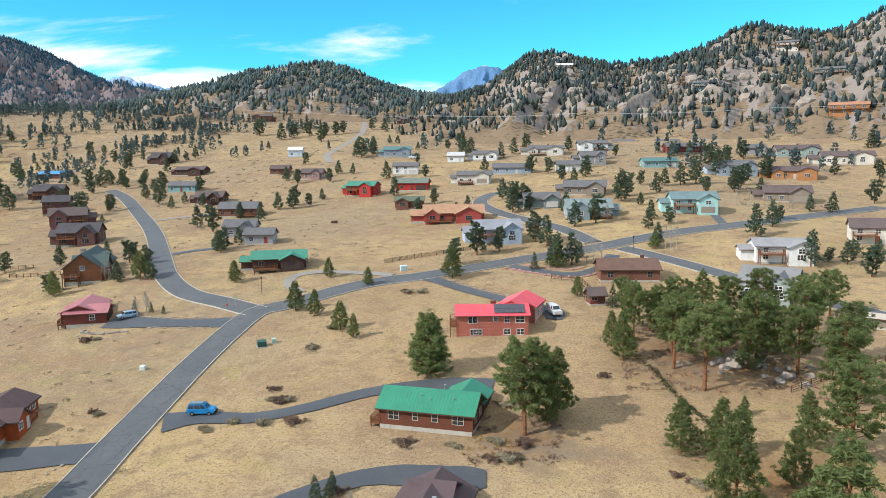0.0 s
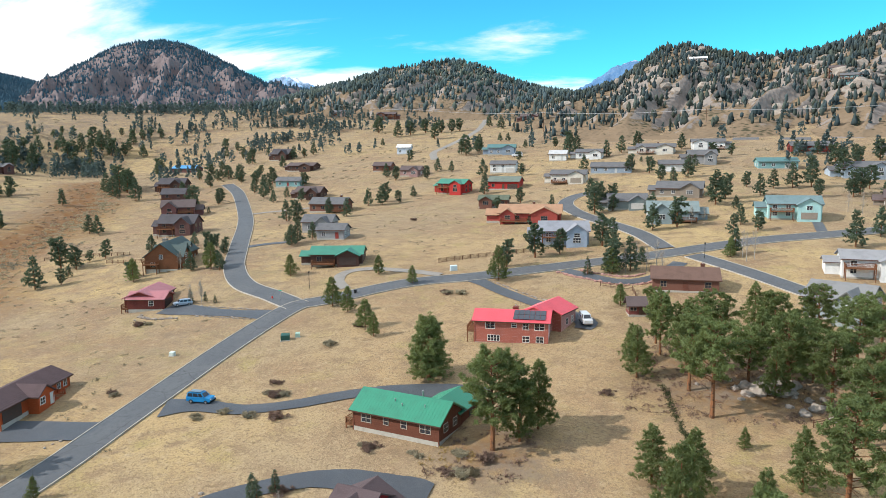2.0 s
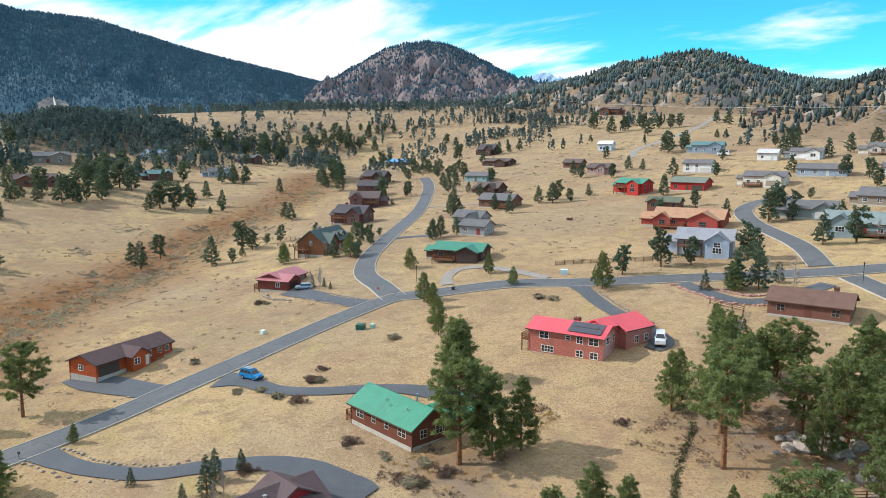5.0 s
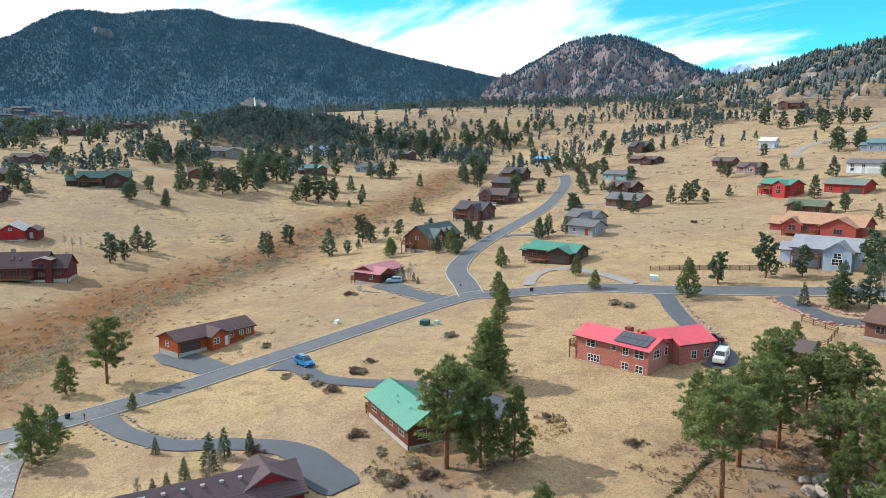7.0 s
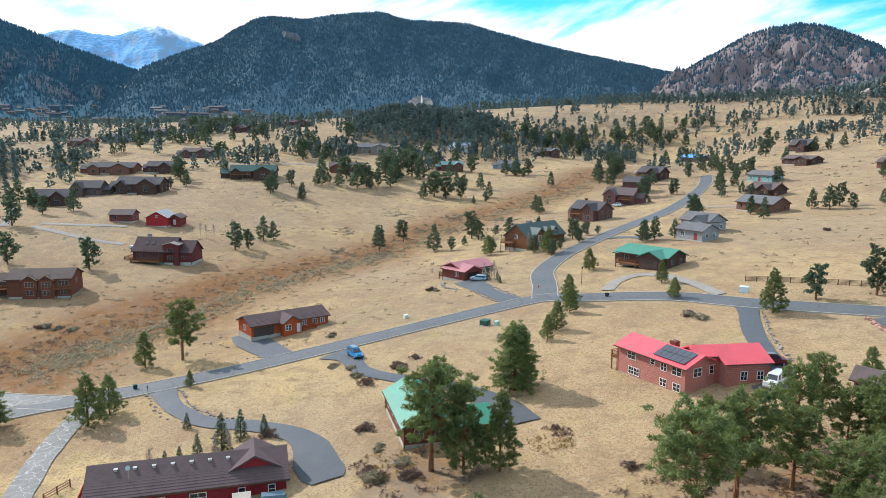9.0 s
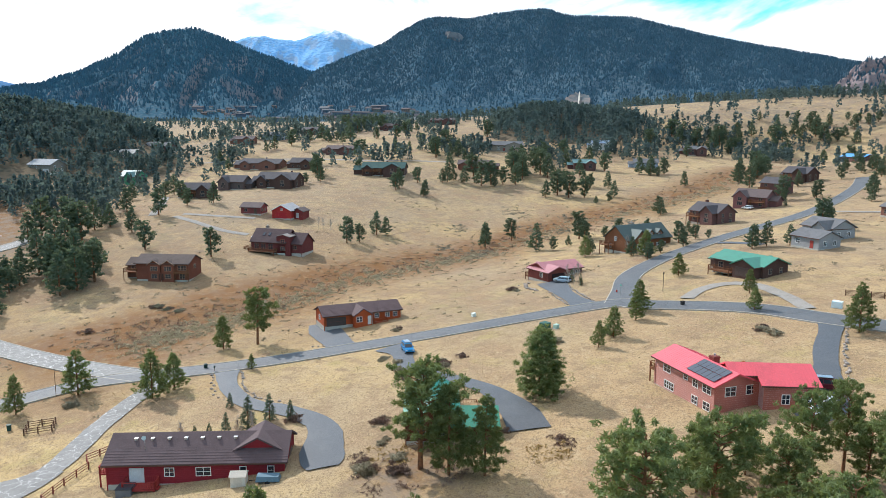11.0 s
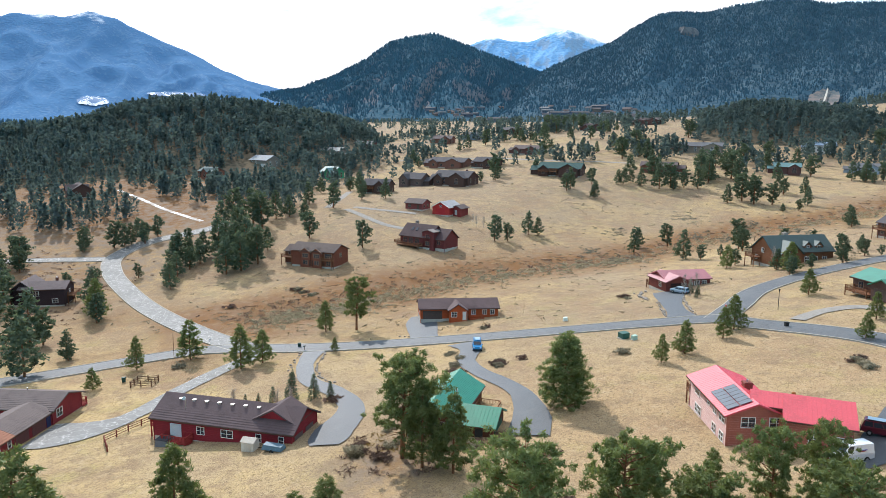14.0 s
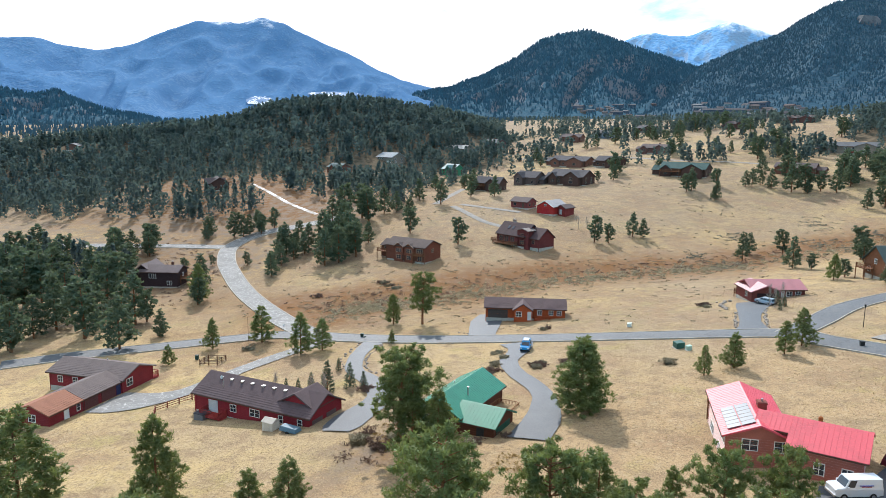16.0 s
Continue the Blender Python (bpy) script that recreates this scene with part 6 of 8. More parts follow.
def maroon_barn():
    h = house_at("dark red ranch house with low brown roof and garage wing", -1.3, -79.1, 98.0, -12.4)
    wall = paint(0.24, 0.028, 0.032, 0.75)
    grey = paint(0.15, 0.118, 0.112, 0.9, "shingles")
    block(h, 0, 0, 17.0, 9.0, 2.9, 1.5, wall, grey, base=0.2, label="greyish brown shingle roof", foundation=0.3, fine=True)
    block(h, 4.7, -9.4, 9.6, 7.2, 2.7, 1.3, wall, grey, axis="y", base=0.2, label="greyish brown roof of the garage wing", foundation=0.3, fine=True)
    block(h, 4.7, -18.2, 8.0, 7.2, 2.7, 1.3, wall, paint(0.30, 0.135, 0.085, 0.9, "shingles"), axis="y", base=0.17, label="faded orange-brown end of the wing's roof", foundation=0.3, fine=True)
    for y in (-3.0, 0.6):
        window(h, -3.0 + y, -4.5, 1.2, "S", 1.0, 1.2)
    window(h, 8.5, -2.4, 1.3, "E", 1.6, 1.4)
    door(h, 8.3, -5.4, 0.3, "E", (0.02, 0.03, 0.10))
    for y in (-8.0, -12.6):
        garage_door(h, 8.3, y, 0.25, "E", 3.7, 2.15, (0.14, 0.05, 0.045))
    door(h, 8.3, -18.4, 0.3, "E", (0.7, 0.7, 0.68))
    window(h, 8.3, -15.6, 1.2, "E", 0.7, 1.2, 1)
    window(h, 4.7, -22.2, 1.2, "S", 1.4, 1.2)
    deck(h, 6.0, 8.5, 4.5, 6.4, 0.6, paint(0.30, 0.04, 0.035, 0.8, "red_deck"), steps=True)
    vent_pipe(h, 0.5, 1.2, 4.4)


def orange_house():
    h = house_at("low orange wooden house with a dark brown roof and double garage", -73.6, -12.8, 108.0, -7.7)
    wall = paint(0.42, 0.085, 0.024, 0.75)
    roof = paint(0.10, 0.066, 0.068, 0.85, "shingles")
    block(h, 0, 0, 19.6, 7.6, 2.6, 1.5, wall, roof, base=0.25, label="dark brown roof", foundation=0.25, fine=True)
    block(h, -0.6, -3.4, 5.0, 4.2, 2.6, 1.35, wall, roof, axis="y", base=0.25, label="small brown porch gable", over=0.4, fine=True)
    garage_door(h, -6.8, -3.8, 0.15, "S", 4.9, 2.15, (0.085, 0.06, 0.05))
    for x in (3.6, 6.4, 8.4):
        window(h, x, -3.8, 1.2, "S", 1.0, 1.1, 2)
    window(h, -1.6, -5.9, 1.15, "S", 1.3, 1.2, 2)
    door(h, 1.1, -5.9, 0.3, "S", (0.6, 0.58, 0.55))
    window(h, 9.8, 0.5, 1.2, "E", 1.2, 1.1)
    window(h, -9.8, 0.5, 1.2, "W", 1.2, 1.1)
    deck(h, 2.2, 6.0, -5.4, -3.8, 0.3, paint(0.35, 0.08, 0.03, 0.8, "porch_wood"))


def pink_house():
    h = house_at("dark red house with a dusty pink metal roof and open carport", -93.5, 38.1, 24.0, -2.3)
    wall = paint(0.19, 0.05, 0.038, 0.8)
    roof = paint(0.42, 0.145, 0.16, 0.5, "metal_roof")
    block(h, 0, 3.5, 9.0, 7.0, 2.6, 1.3, wall, roof, metal=True, base=0.3, label="dusty pink metal roof of the garage wing", foundation=0.3, fine=True)
    block(h, -1.6, 7.5, 13.0, 8.0, 2.8, 1.5, wall, roof, axis="y", metal=True, base=0.3, label="dusty pink metal roof", foundation=0.3, fine=True)
    window(h, 1.4, 0.0, 1.2, "S", 1.1, 1.2)
    # near-black panel stands for the shade inside the open carport
    garage_door(h, 4.5, 3.6, 0.3, "E", 4.6, 2.15, (0.03, 0.015, 0.015))
    door(h, 2.4, 8.4, 0.4, "E", (0.55, 0.55, 0.53))
    for y in (10.2, 12.4):
        window(h, 2.4, y, 1.3, "E", 1.3, 1.1)
    window(h, -5.6, 9.0, 1.3, "W", 1.2, 1.1)
    deck(h, -6.3, -4.5, 0.0, 4.4, 0.5)


def log_house():
    h = house_at("brown log house with dark green roofs, dormers and a stone chimney", -121.7, 78.1, 114.0, 1.7)
    wall = paint(0.205, 0.085, 0.040, 0.8)
    roof = paint(0.028, 0.062, 0.058, 0.7, "metal_roof")
    block(h, 0, 0, 19.5, 9.8, 4.2, 3.8, wall, roof, base=0.2, label="dark green roof", foundation=0.4, fine=True)
    block(h, -4.6, -1.4, 9.0, 6.5, 4.0, 2.9, wall, roof, axis="y", base=0.2, label="dark green cross gable", fine=True)
    for x in (1.8, 5.6):
        block(h, x, -2.4, 3.4, 2.2, 1.2, 1.0, wall, roof, axis="y", base=4.6, label="dark green dormer roof", over=0.3, fine=True)
        window(h, x, -4.1, 5.0, "S", 1.0, 0.8)
    for x in (1.2, 4.0, 7.0):
        window(h, x, -4.9, 1.2, "S", 1.3, 1.5)
    window(h, -4.6, -5.9, 1.0, "S", 2.6, 1.8, 3)
    window(h, -4.6, -5.9, 3.6, "S", 1.6, 1.2, 2)
    window(h, 9.75, 0, 1.4, "E", 1.6, 1.4)
    window(h, -9.75, 0, 3.6, "W", 1.0, 1.2)
    window(h, -9.75, 2.6, 1.2, "W", 1.2, 1.2)
    chimney(h, -2.0, 1.2, 6.0, 9.0, 1.3, rockmat)
    deck(h, -12.2, -9.75, 0.6, 4.9, 2.2)
    deck(h, -1.2, 9.2, -6.8, -4.9, 0.4)


def surface_z(x, y):
    """The ground or the hill above it."""
    best = ground_z(x, y)
    for hill in (forest_hill, knoll):
        dx, dy = x - hill.c[0], y - hill.c[1]
        az, r = math.degrees(math.atan2(dy, dx)), math.hypot(dx, dy)
        if hill.az[0] < az < hill.az[-1] and hill.r - hill.front < r < hill.r + hill.back:
            best = max(best, float(hill.at(np.array([az]), np.array([r]))[2][0]))
    return best


def home(label, x, y, turn, L, W, h, rise, wall, roof, storeys=1, gable=0, garage=0, porch=0, stack=0, metal=False, trim=None):
    """A house whose front foot has its middle at x, y. gable: 1 or -1, a cross gable towards that end; garage and porch likewise."""
    t = radians(turn)
    cx, cy = x - math.sin(t) * W / 2, y + math.cos(t) * W / 2
    z = min(surface_z(x, y), surface_z(cx, cy), surface_z(cx + math.cos(t) * L / 2, cy + math.sin(t) * L / 2), surface_z(cx - math.cos(t) * L / 2, cy - math.sin(t) * L / 2)) + 0.35
    ob = house_at(label, cx, cy, turn, z)
    block(ob, 0, 0, L, W, h, rise, wall, roof, metal=metal, base=0.1, foundation=0.1)
    rr = random.Random(int(x * 3 + y))
    out = -W / 2
    sombre = sum(wall.node_tree.nodes["Mix"].inputs[6].default_value[:3]) < 0.62
    trim = trim or (BROWN_TRIM if sombre else None)
    if gable:
        gx = gable * L * 0.24
        gl = L * 0.42
        block(ob, gx, -W * 0.22, W * 1.05, gl, h * 0.98, rise * 0.85, wall, roof, axis="y", metal=metal, base=0.1)
        front = -W * 0.22 - W * 0.525
        if garage == gable:
            garage_door(ob, gx, front, 0.1, "S", min(4.8, gl * 0.75), 2.2, (0.075, 0.05, 0.042) if sombre else rr.choice(((0.55, 0.53, 0.5), (0.3, 0.25, 0.2))))
        else:
            window(ob, gx, front, 1.0, "S", min(2.2, gl * 0.5), 1.4, 3, trim)
        if storeys == 2 or h > 4:
            window(ob, gx, front, h - 1.6, "S", 1.6, 1.2, 2, trim)
    if gable and L >= 19:
        block(ob, -gable * L * 0.36, -W * 0.14, W * 0.86, L * 0.24, h * 0.86, rise * 0.7, wall, roof, axis="y", metal=metal, base=0.1)
        window(ob, -gable * L * 0.36, -W * 0.57, 1.0, "S", 1.8, 1.4, 2, trim)
        block(ob, -gable * L * 0.60, W * 0.10, L * 0.24, W * 0.66, h * 0.68, rise * 0.7, wall, roof, metal=metal, base=0.1, foundation=0.1)
        if not stack:
            chimney(ob, gable * L * 0.05, W * 0.15, h, h + rise + 0.9, 0.9)
    elif gable and L >= 13:
        block(ob, -gable * (L / 2 + 1.6), W * 0.12, 3.4, W * 0.62, h * 0.7, rise * 0.62, wall, roof, metal=metal, base=0.1, foundation=0.1)
    if garage and garage != gable:
        garage_door(ob, garage * L * 0.3, out, 0.1, "S", min(4.8, L * 0.33), 2.2, (0.075, 0.05, 0.042) if sombre else (0.55, 0.53, 0.5))
    n = max(2, int(L / 4))
    for k in range(n):
        px = -L / 2 + L * (k + 0.5) / n
        if gable and abs(px - gable * L * 0.24) < L * 0.21 + 0.6 or garage and abs(px - garage * L * 0.3) < L * 0.2:
            continue
        if k == n // 2 and not garage == 9:
            door(ob, px, out, 0.1, "S", rr.choice(((0.16, 0.06, 0.04), (0.1, 0.06, 0.04)) if sombre else ((0.3, 0.05, 0.04), (0.5, 0.5, 0.48))))
        else:
            window(ob, px, out, 1.0, "S", 1.3, 1.25, 2, trim)
        if h > 4:
            window(ob, px, out, h - 1.55, "S", 1.3, 1.15, 2, trim)
    for side, face in ((L / 2, "E"), (-L / 2, "W")):
        for py in (-W * 0.22, W * 0.22):
            window(ob, side, py, 1.0, face, 1.1, 1.2, 2, trim)
            if h > 4:
                window(ob, side, py, h - 1.55, face, 1.1, 1.1, 2, trim)
    if porch:
        px = porch * L * 0.25
        deck(ob, px - L * 0.22, px + L * 0.22, out - 2.4, out, 0.45 if h < 4 else 2.6)
    if stack:
        chimney(ob, stack * L * 0.28, W * 0.12, h, h + rise + 1.0, 0.9)
    return ob


green_house()
red_house()
maroon_house()
maroon_barn()
orange_house()
pink_house()
log_house()
GREY = paint(0.30, 0.30, 0.30, 0.8)
SLATE = paint(0.14, 0.14, 0.145, 0.9, "shingles")
TAUPE = paint(0.26, 0.215, 0.17, 0.8)
CREAM = paint(0.62, 0.58, 0.5, 0.75)
PALE = paint(0.70, 0.70, 0.68, 0.7)
DKBROWN = paint(0.085, 0.045, 0.035, 0.85)
REDBROWN = paint(0.135, 0.066, 0.058, 0.8)
RUST = paint(0.19, 0.085, 0.06, 0.8)
TEAL = paint(0.20, 0.36, 0.36, 0.75)
BLUEGREY = paint(0.27, 0.33, 0.40, 0.75)
BARN = paint(0.42, 0.035, 0.03, 0.75)
ORANGE = paint(0.42, 0.20, 0.085, 0.75)
BROWNROOF = paint(0.125, 0.095, 0.092, 0.9, "shingles")
TANROOF = paint(0.40, 0.235, 0.145, 0.85, "shingles")
DKROOF = paint(0.085, 0.078, 0.085, 0.9, "shingles")
GREENROOF2 = paint(0.02, 0.20, 0.13, 0.5, "metal_roof")
TEALROOF = paint(0.06, 0.17, 0.17, 0.6, "metal_roof")
BLUEROOF = paint(0.03, 0.25, 0.55, 0.5, "metal_roof")

# the street of dark houses above the gully
home("dark brown house with a grey gabled roof and deck", -156, 117, 20, 14, 9, 4.6, 2.8, REDBROWN, DKROOF, 2, 1, 0, -1, -1)
home("dull red house with dark gabled roofs", -188, 153, 35, 14, 9, 4.6, 2.8, paint(0.20, 0.088, 0.082, 0.8), BROWNROOF, 2, -1, 0, 1)
home("tall brown house with a dark roof", -213, 177, 28, 11, 9, 5.6, 2.4, REDBROWN, DKROOF, 2, 0, 0, -1)
home("dark brown house with a steep roof", -240, 205, 20, 14, 9, 4.4, 2.8, DKBROWN, DKROOF, 2, 1, 0, -1)
# houses across the road
home("dark house with a bright green metal roof and stone-walled deck", -63, 81, 22, 15, 9, 2.9, 1.7, DKBROWN, GREENROOF2, 1, 1, 1, -1, 0, True)
home("grey garage with a slate roof", -84, 112, 14, 9.5, 8, 3.0, 1.7, GREY, SLATE, 1, 0, 0)
home("grey house with a slate roof behind a garage", -97, 124, 14, 11, 9, 3.4, 2.2, GREY, SLATE, 1, 1)
home("brown house with a grey roof and broad porch", -121, 170, 10, 16, 10, 3.2, 2.4, RUST, SLATE, 1, 0, 0, 1, 1)
home("dark brown house with a dark gabled roof", -150, 199, 8, 13, 9, 3.0, 2.4, DKBROWN, BROWNROOF, 1, 1)
home("teal house with a grey roof among pines", -179, 225, 8, 14, 8, 3.0, 1.8, TEAL, SLATE, 1)
home("dark red house with a bright blue metal roof", -292, 272, 5, 18, 8, 2.8, 1.6, REDBROWN, BLUEROOF, 1, 0, 0, 0, 0, True)
home("dark barn-like house with a steep roof", -248, 316, 5, 13, 9, 4.0, 3.2, DKBROWN, DKROOF, 2, 1)
home("long brown house with a low roof", -199, 267, 5, 17, 9, 2.9, 1.6, DKBROWN, BROWNROOF, 1, 1)
home("small pale blue house", -157, 321, 12, 8.5, 7, 4.0, 1.8, paint(0.55, 0.62, 0.7), PALE, 2)
home("dark red house with a wooden porch", -142, 262, 10, 10, 8, 2.8, 1.8, RUST, BROWNROOF, 1, 0, 0, 1)
home("pinkish house with a brown roof", -119, 250, 5, 11, 8, 2.9, 2.0, paint(0.36, 0.22, 0.2), BROWNROOF, 1, 1)
home("bright red two-part house with a green metal roof", -81, 214, -8, 14, 8, 4.4, 1.8, BARN, GREENROOF2, 2, 1, 0, -1, 0, True)
home("red house with a grey-green hip roof and double garage", -58, 222, 4, 14.5, 10, 3.4, 2.0, BARN, paint(0.16, 0.19, 0.16, 0.85, "shingles"), 1, 0, 1)
home("low brown house with a mossy roof", -50, 184, 12, 12, 8, 2.8, 1.6, RUST, paint(0.12, 0.14, 0.10, 0.9, "shingles"), 1, -1)
home("red house with a broad tan roof", -25, 151, 12, 22, 11, 3.2, 2.6, paint(0.36, 0.07, 0.055), TANROOF, 1, 1, 0, -1)
home("pale blue-grey house with a grey roof and white trim", -4, 116, 18, 14.5, 10, 4.2, 2.4, paint(0.37, 0.44, 0.54), paint(0.27, 0.28, 0.31, 0.9, "shingles"), 2, 1, 0, -1)
# the upper neighbourhood
home("taupe house with a grey roof and garage", -30, 232, 5, 16, 9, 3.8, 1.8, CREAM, SLATE, 1, 1, 1, -1)
home("white house with a grey roof and garage below", -70, 258, 8, 13, 8, 4.2, 1.6, PALE, SLATE, 2, 0, 1)
home("blue-grey house with a teal metal roof", -88, 311, 15, 16, 9, 3.8, 1.8, BLUEGREY, TEALROOF, 1, 1, 0, 0, 0, True)
home("small white barn with a pale roof", -49, 289, 5, 9, 7, 3.4, 1.8, PALE, paint(0.5, 0.5, 0.5, 0.8, "shingles"))
home("white house with a grey roof", -33, 294, 6, 14, 8, 3.2, 1.6, PALE, SLATE, 1, 1)
home("long grey house with a slate roof", -14, 252, 4, 19, 9, 2.9, 1.9, BLUEGREY, SLATE, 1)
home("pale house with a grey roof", 14, 253, 8, 12, 8, 3.2, 1.8, PALE, SLATE, 1, 0, 1)
home("long cream house with a brown roof and deck", 0, 307, 4, 20, 9, 3.2, 1.8, CREAM, SLATE, 1, 1, 0, -1)
home("white house with large windows and a grey roof", 26, 320, 8, 17, 9, 3.8, 1.6, PALE, SLATE, 2, -1, 0, 1)
home("grey house with dark roof", 26, 274, 12, 13, 9, 4.2, 2.2, GREY, SLATE, 2, 1)
home("long beige house with a brown gabled roof", 22, 196, 0, 17, 10, 3.0, 2.4, TAUPE, SLATE, 1, 1, 0)
home("grey-green house with a slate roof and garage", 6, 173, 12, 14, 9, 3.0, 2.2, paint(0.2, 0.24, 0.24), SLATE, 1, 1, 1)
home("blue-grey house with a steep gabled roof", 24, 152, 10, 16, 10, 3.4, 2.8, paint(0.25, 0.32, 0.34), paint(0.20, 0.25, 0.25, 0.85, "shingles"), 1, -1, 0, 1)
home("low teal house among pines", 59, 267, 12, 17, 9, 3.0, 1.6, TEAL, TEALROOF, 1, 0, 1)
home("pale teal house with white trim and a double garage", 61, 161, 6, 16, 10, 4.8, 2.2, paint(0.38, 0.60, 0.58), paint(0.15, 0.22, 0.23, 0.85, "shingles"), 2, 1, 1, -1)
home("large blue-grey house with white trim", 93, 256, 15, 19, 10, 4.4, 2.2, paint(0.36, 0.43, 0.50), SLATE, 2, 1, 0)
home("orange house with a brown roof", 117, 251, 0, 20, 9, 3.6, 1.9, ORANGE, BROWNROOF, 1, 1)
home("taupe house with a brown gabled roof and garage", 99, 190, -6, 17, 10, 3.4, 2.4, TAUPE, BROWNROOF, 1, 1, 1)
home("long white house with a brown roof", 150, 284, -6, 24, 10, 3.8, 2.2, CREAM, BROWNROOF, 2, 1, 0, 1)
home("grey-green house with a brown roof", 133, 307, 2, 22, 10, 3.4, 2.2, paint(0.3, 0.36, 0.33), BROWNROOF, 1, 1)
home("dark red house with a grey roof behind pines", 76, 315, 10, 20, 9, 3.2, 2.0, paint(0.3, 0.06, 0.05), SLATE, 1)
home("grey house with a slate roof below a rocky slope", 112, 312, 2, 12, 9, 3.4, 2.0, GREY, SLATE, 1, 1)
home("large white two-storey house with a grey roof and red deck", 76, 99, 2, 15, 9, 4.4, 1.6, PALE, paint(0.28, 0.28, 0.29, 0.9, "shingles"), 2, 1, 0, -1)
home("grey gabled house with white trim and a balcony", 64, 66, -22, 12, 11, 4.2, 2.6, paint(0.30, 0.34, 0.33), paint(0.22, 0.22, 0.22, 0.9, "shingles"), 2, 1, 0, 1)
home("cream house with a brown roof and long deck", 107, 122, -12, 14, 10, 4.6, 2.2, CREAM, BROWNROOF, 2, 0, 0, -1)
home("low red-brown house with a wide brown roof", 34, 78, 8, 15, 10, 2.8, 2.0, RUST, paint(0.15, 0.09, 0.07, 0.9, "shingles"), 1, 0, 0, 0, 1)
# houses over the gully
home("dark red shed beside a barn", -215, -60, 72, 9, 7, 2.8, 1.6, paint(0.2, 0.05, 0.045), BROWNROOF)
home("dark house with green roof gables", -318, 0, 76, 25, 11, 4.2, 3.0, DKBROWN, paint(0.03, 0.08, 0.075, 0.8, "shingles"), 2, 1, 0, -1)
home("large dark house with several gables", -291, -58, 70, 22, 12, 4.4, 3.2, DKBROWN, DKROOF, 2, 1, 0, 0, 1)
home("dark grey house with a steep roof", -295, -82, 70, 14, 10, 4.0, 3.0, paint(0.13, 0.09, 0.08), DKROOF, 2, -1)
home("long brown house on a far slope", -376, -78, 68, 28, 11, 3.8, 2.6, RUST, DKROOF, 1, 1)
home("red-brown house with a brown roof on a slope", -412, -28, 72, 20, 10, 3.4, 2.2, REDBROWN, BROWNROOF, 1, 1)
home("dark house with gabled roof near a road", -259, -92, 85, 14, 10, 4.0, 2.8, DKBROWN, DKROOF, 2, 1, 0, -1)
home("brown house half hidden by pines", -333, 56, 76, 20, 10, 3.4, 2.2, RUST, BROWNROOF, 1, -1)
home("large grey-brown house among pines", -420, 91, 85, 28, 11, 4.4, 2.4, TAUPE, SLATE, 2, 1)
home("white and blue house", -428, 169, 80, 17, 10, 4.8, 2.0, PALE, paint(0.2, 0.27, 0.36, 0.8, "shingles"), 2, 1)
home("pale house with a grey roof", -350, 171, 72, 15, 9, 3.2, 2.2, BLUEGREY, SLATE, 1, 1)
home("dark red house with a deck", -409, 232, 80, 16, 9, 4.2, 2.2, REDBROWN, SLATE, 2, 1)
home("red house with a dark roof", -346, 129, 80, 14, 9, 4.0, 2.0, REDBROWN, TEALROOF, 2, 1)
home("dark red house in the far valley", -585, 17, 66, 20, 10, 4.0, 2.2, REDBROWN, BROWNROOF, 1, 1)
home("dark red lodge on a grassy knoll", -628, 68, 66, 26, 11, 4.2, 2.4, REDBROWN, BROWNROOF, 2, 1)
home("brown house with tan gables in the far valley", -503, -108, 80, 17, 10, 4.0, 2.4, RUST, BROWNROOF, 2, 1)
home("brown house with a green-grey roof in pine forest", -312, -220, 62, 15, 10, 4.2, 2.4, RUST, paint(0.09, 0.13, 0.13, 0.8, "shingles"), 2, 1)
home("large house with a pale grey hip roof in pine forest", -356, -205, 64, 18, 12, 4.6, 3.0, TAUPE, paint(0.26, 0.28, 0.30, 0.8, "shingles"), 2, 0, 1)
home("green house with a teal gabled roof among pines", -342, -150, 60, 13, 9, 4.2, 3.0, paint(0.05, 0.22, 0.12), TEALROOF, 2, 1)
home("long house with a pale roof among pines", -410, -174, 66, 20, 10, 3.6, 2.4, TAUPE, paint(0.32, 0.31, 0.29, 0.85, "shingles"), 1, 1)
home("dark red house with grey gables among pines", -460, -165, 66, 20, 10, 4.2, 2.6, REDBROWN, SLATE, 2, 1)
home("long low house with a grey roof deep in forest", -304, -455, 40, 22, 9, 3.2, 1.6, RUST, SLATE)
home("dark brown gabled house at the edge of forest", -227, -249, 48, 13, 10, 4.0, 3.0, DKBROWN, BROWNROOF, 2, 1)
home("pale house with a grey roof in the far valley", -534, -88, 70, 18, 9, 4.0, 2.2, BLUEGREY, SLATE, 2, 1)
home("dark house behind a cluster of gables", -362, -50, 70, 16, 10, 3.8, 2.6, DKBROWN, DKROOF, 1, 1)
home("dark brown house at the foot of far pines", -585, -60, 66, 18, 10, 4.0, 2.2, DKBROWN, DKROOF, 1, 1)




def footing(x, y, turn, L, W):
    """Centre and floor level of a house whose front foot has its middle at x, y."""
    t = radians(turn)
    cx, cy = x - math.sin(t) * W / 2, y + math.cos(t) * W / 2
    return cx, cy, min(ground_z(x, y), ground_z(cx + math.cos(t) * L / 2, cy + math.sin(t) * L / 2), ground_z(cx - math.cos(t) * L / 2, cy - math.sin(t) * L / 2)) + 0.35


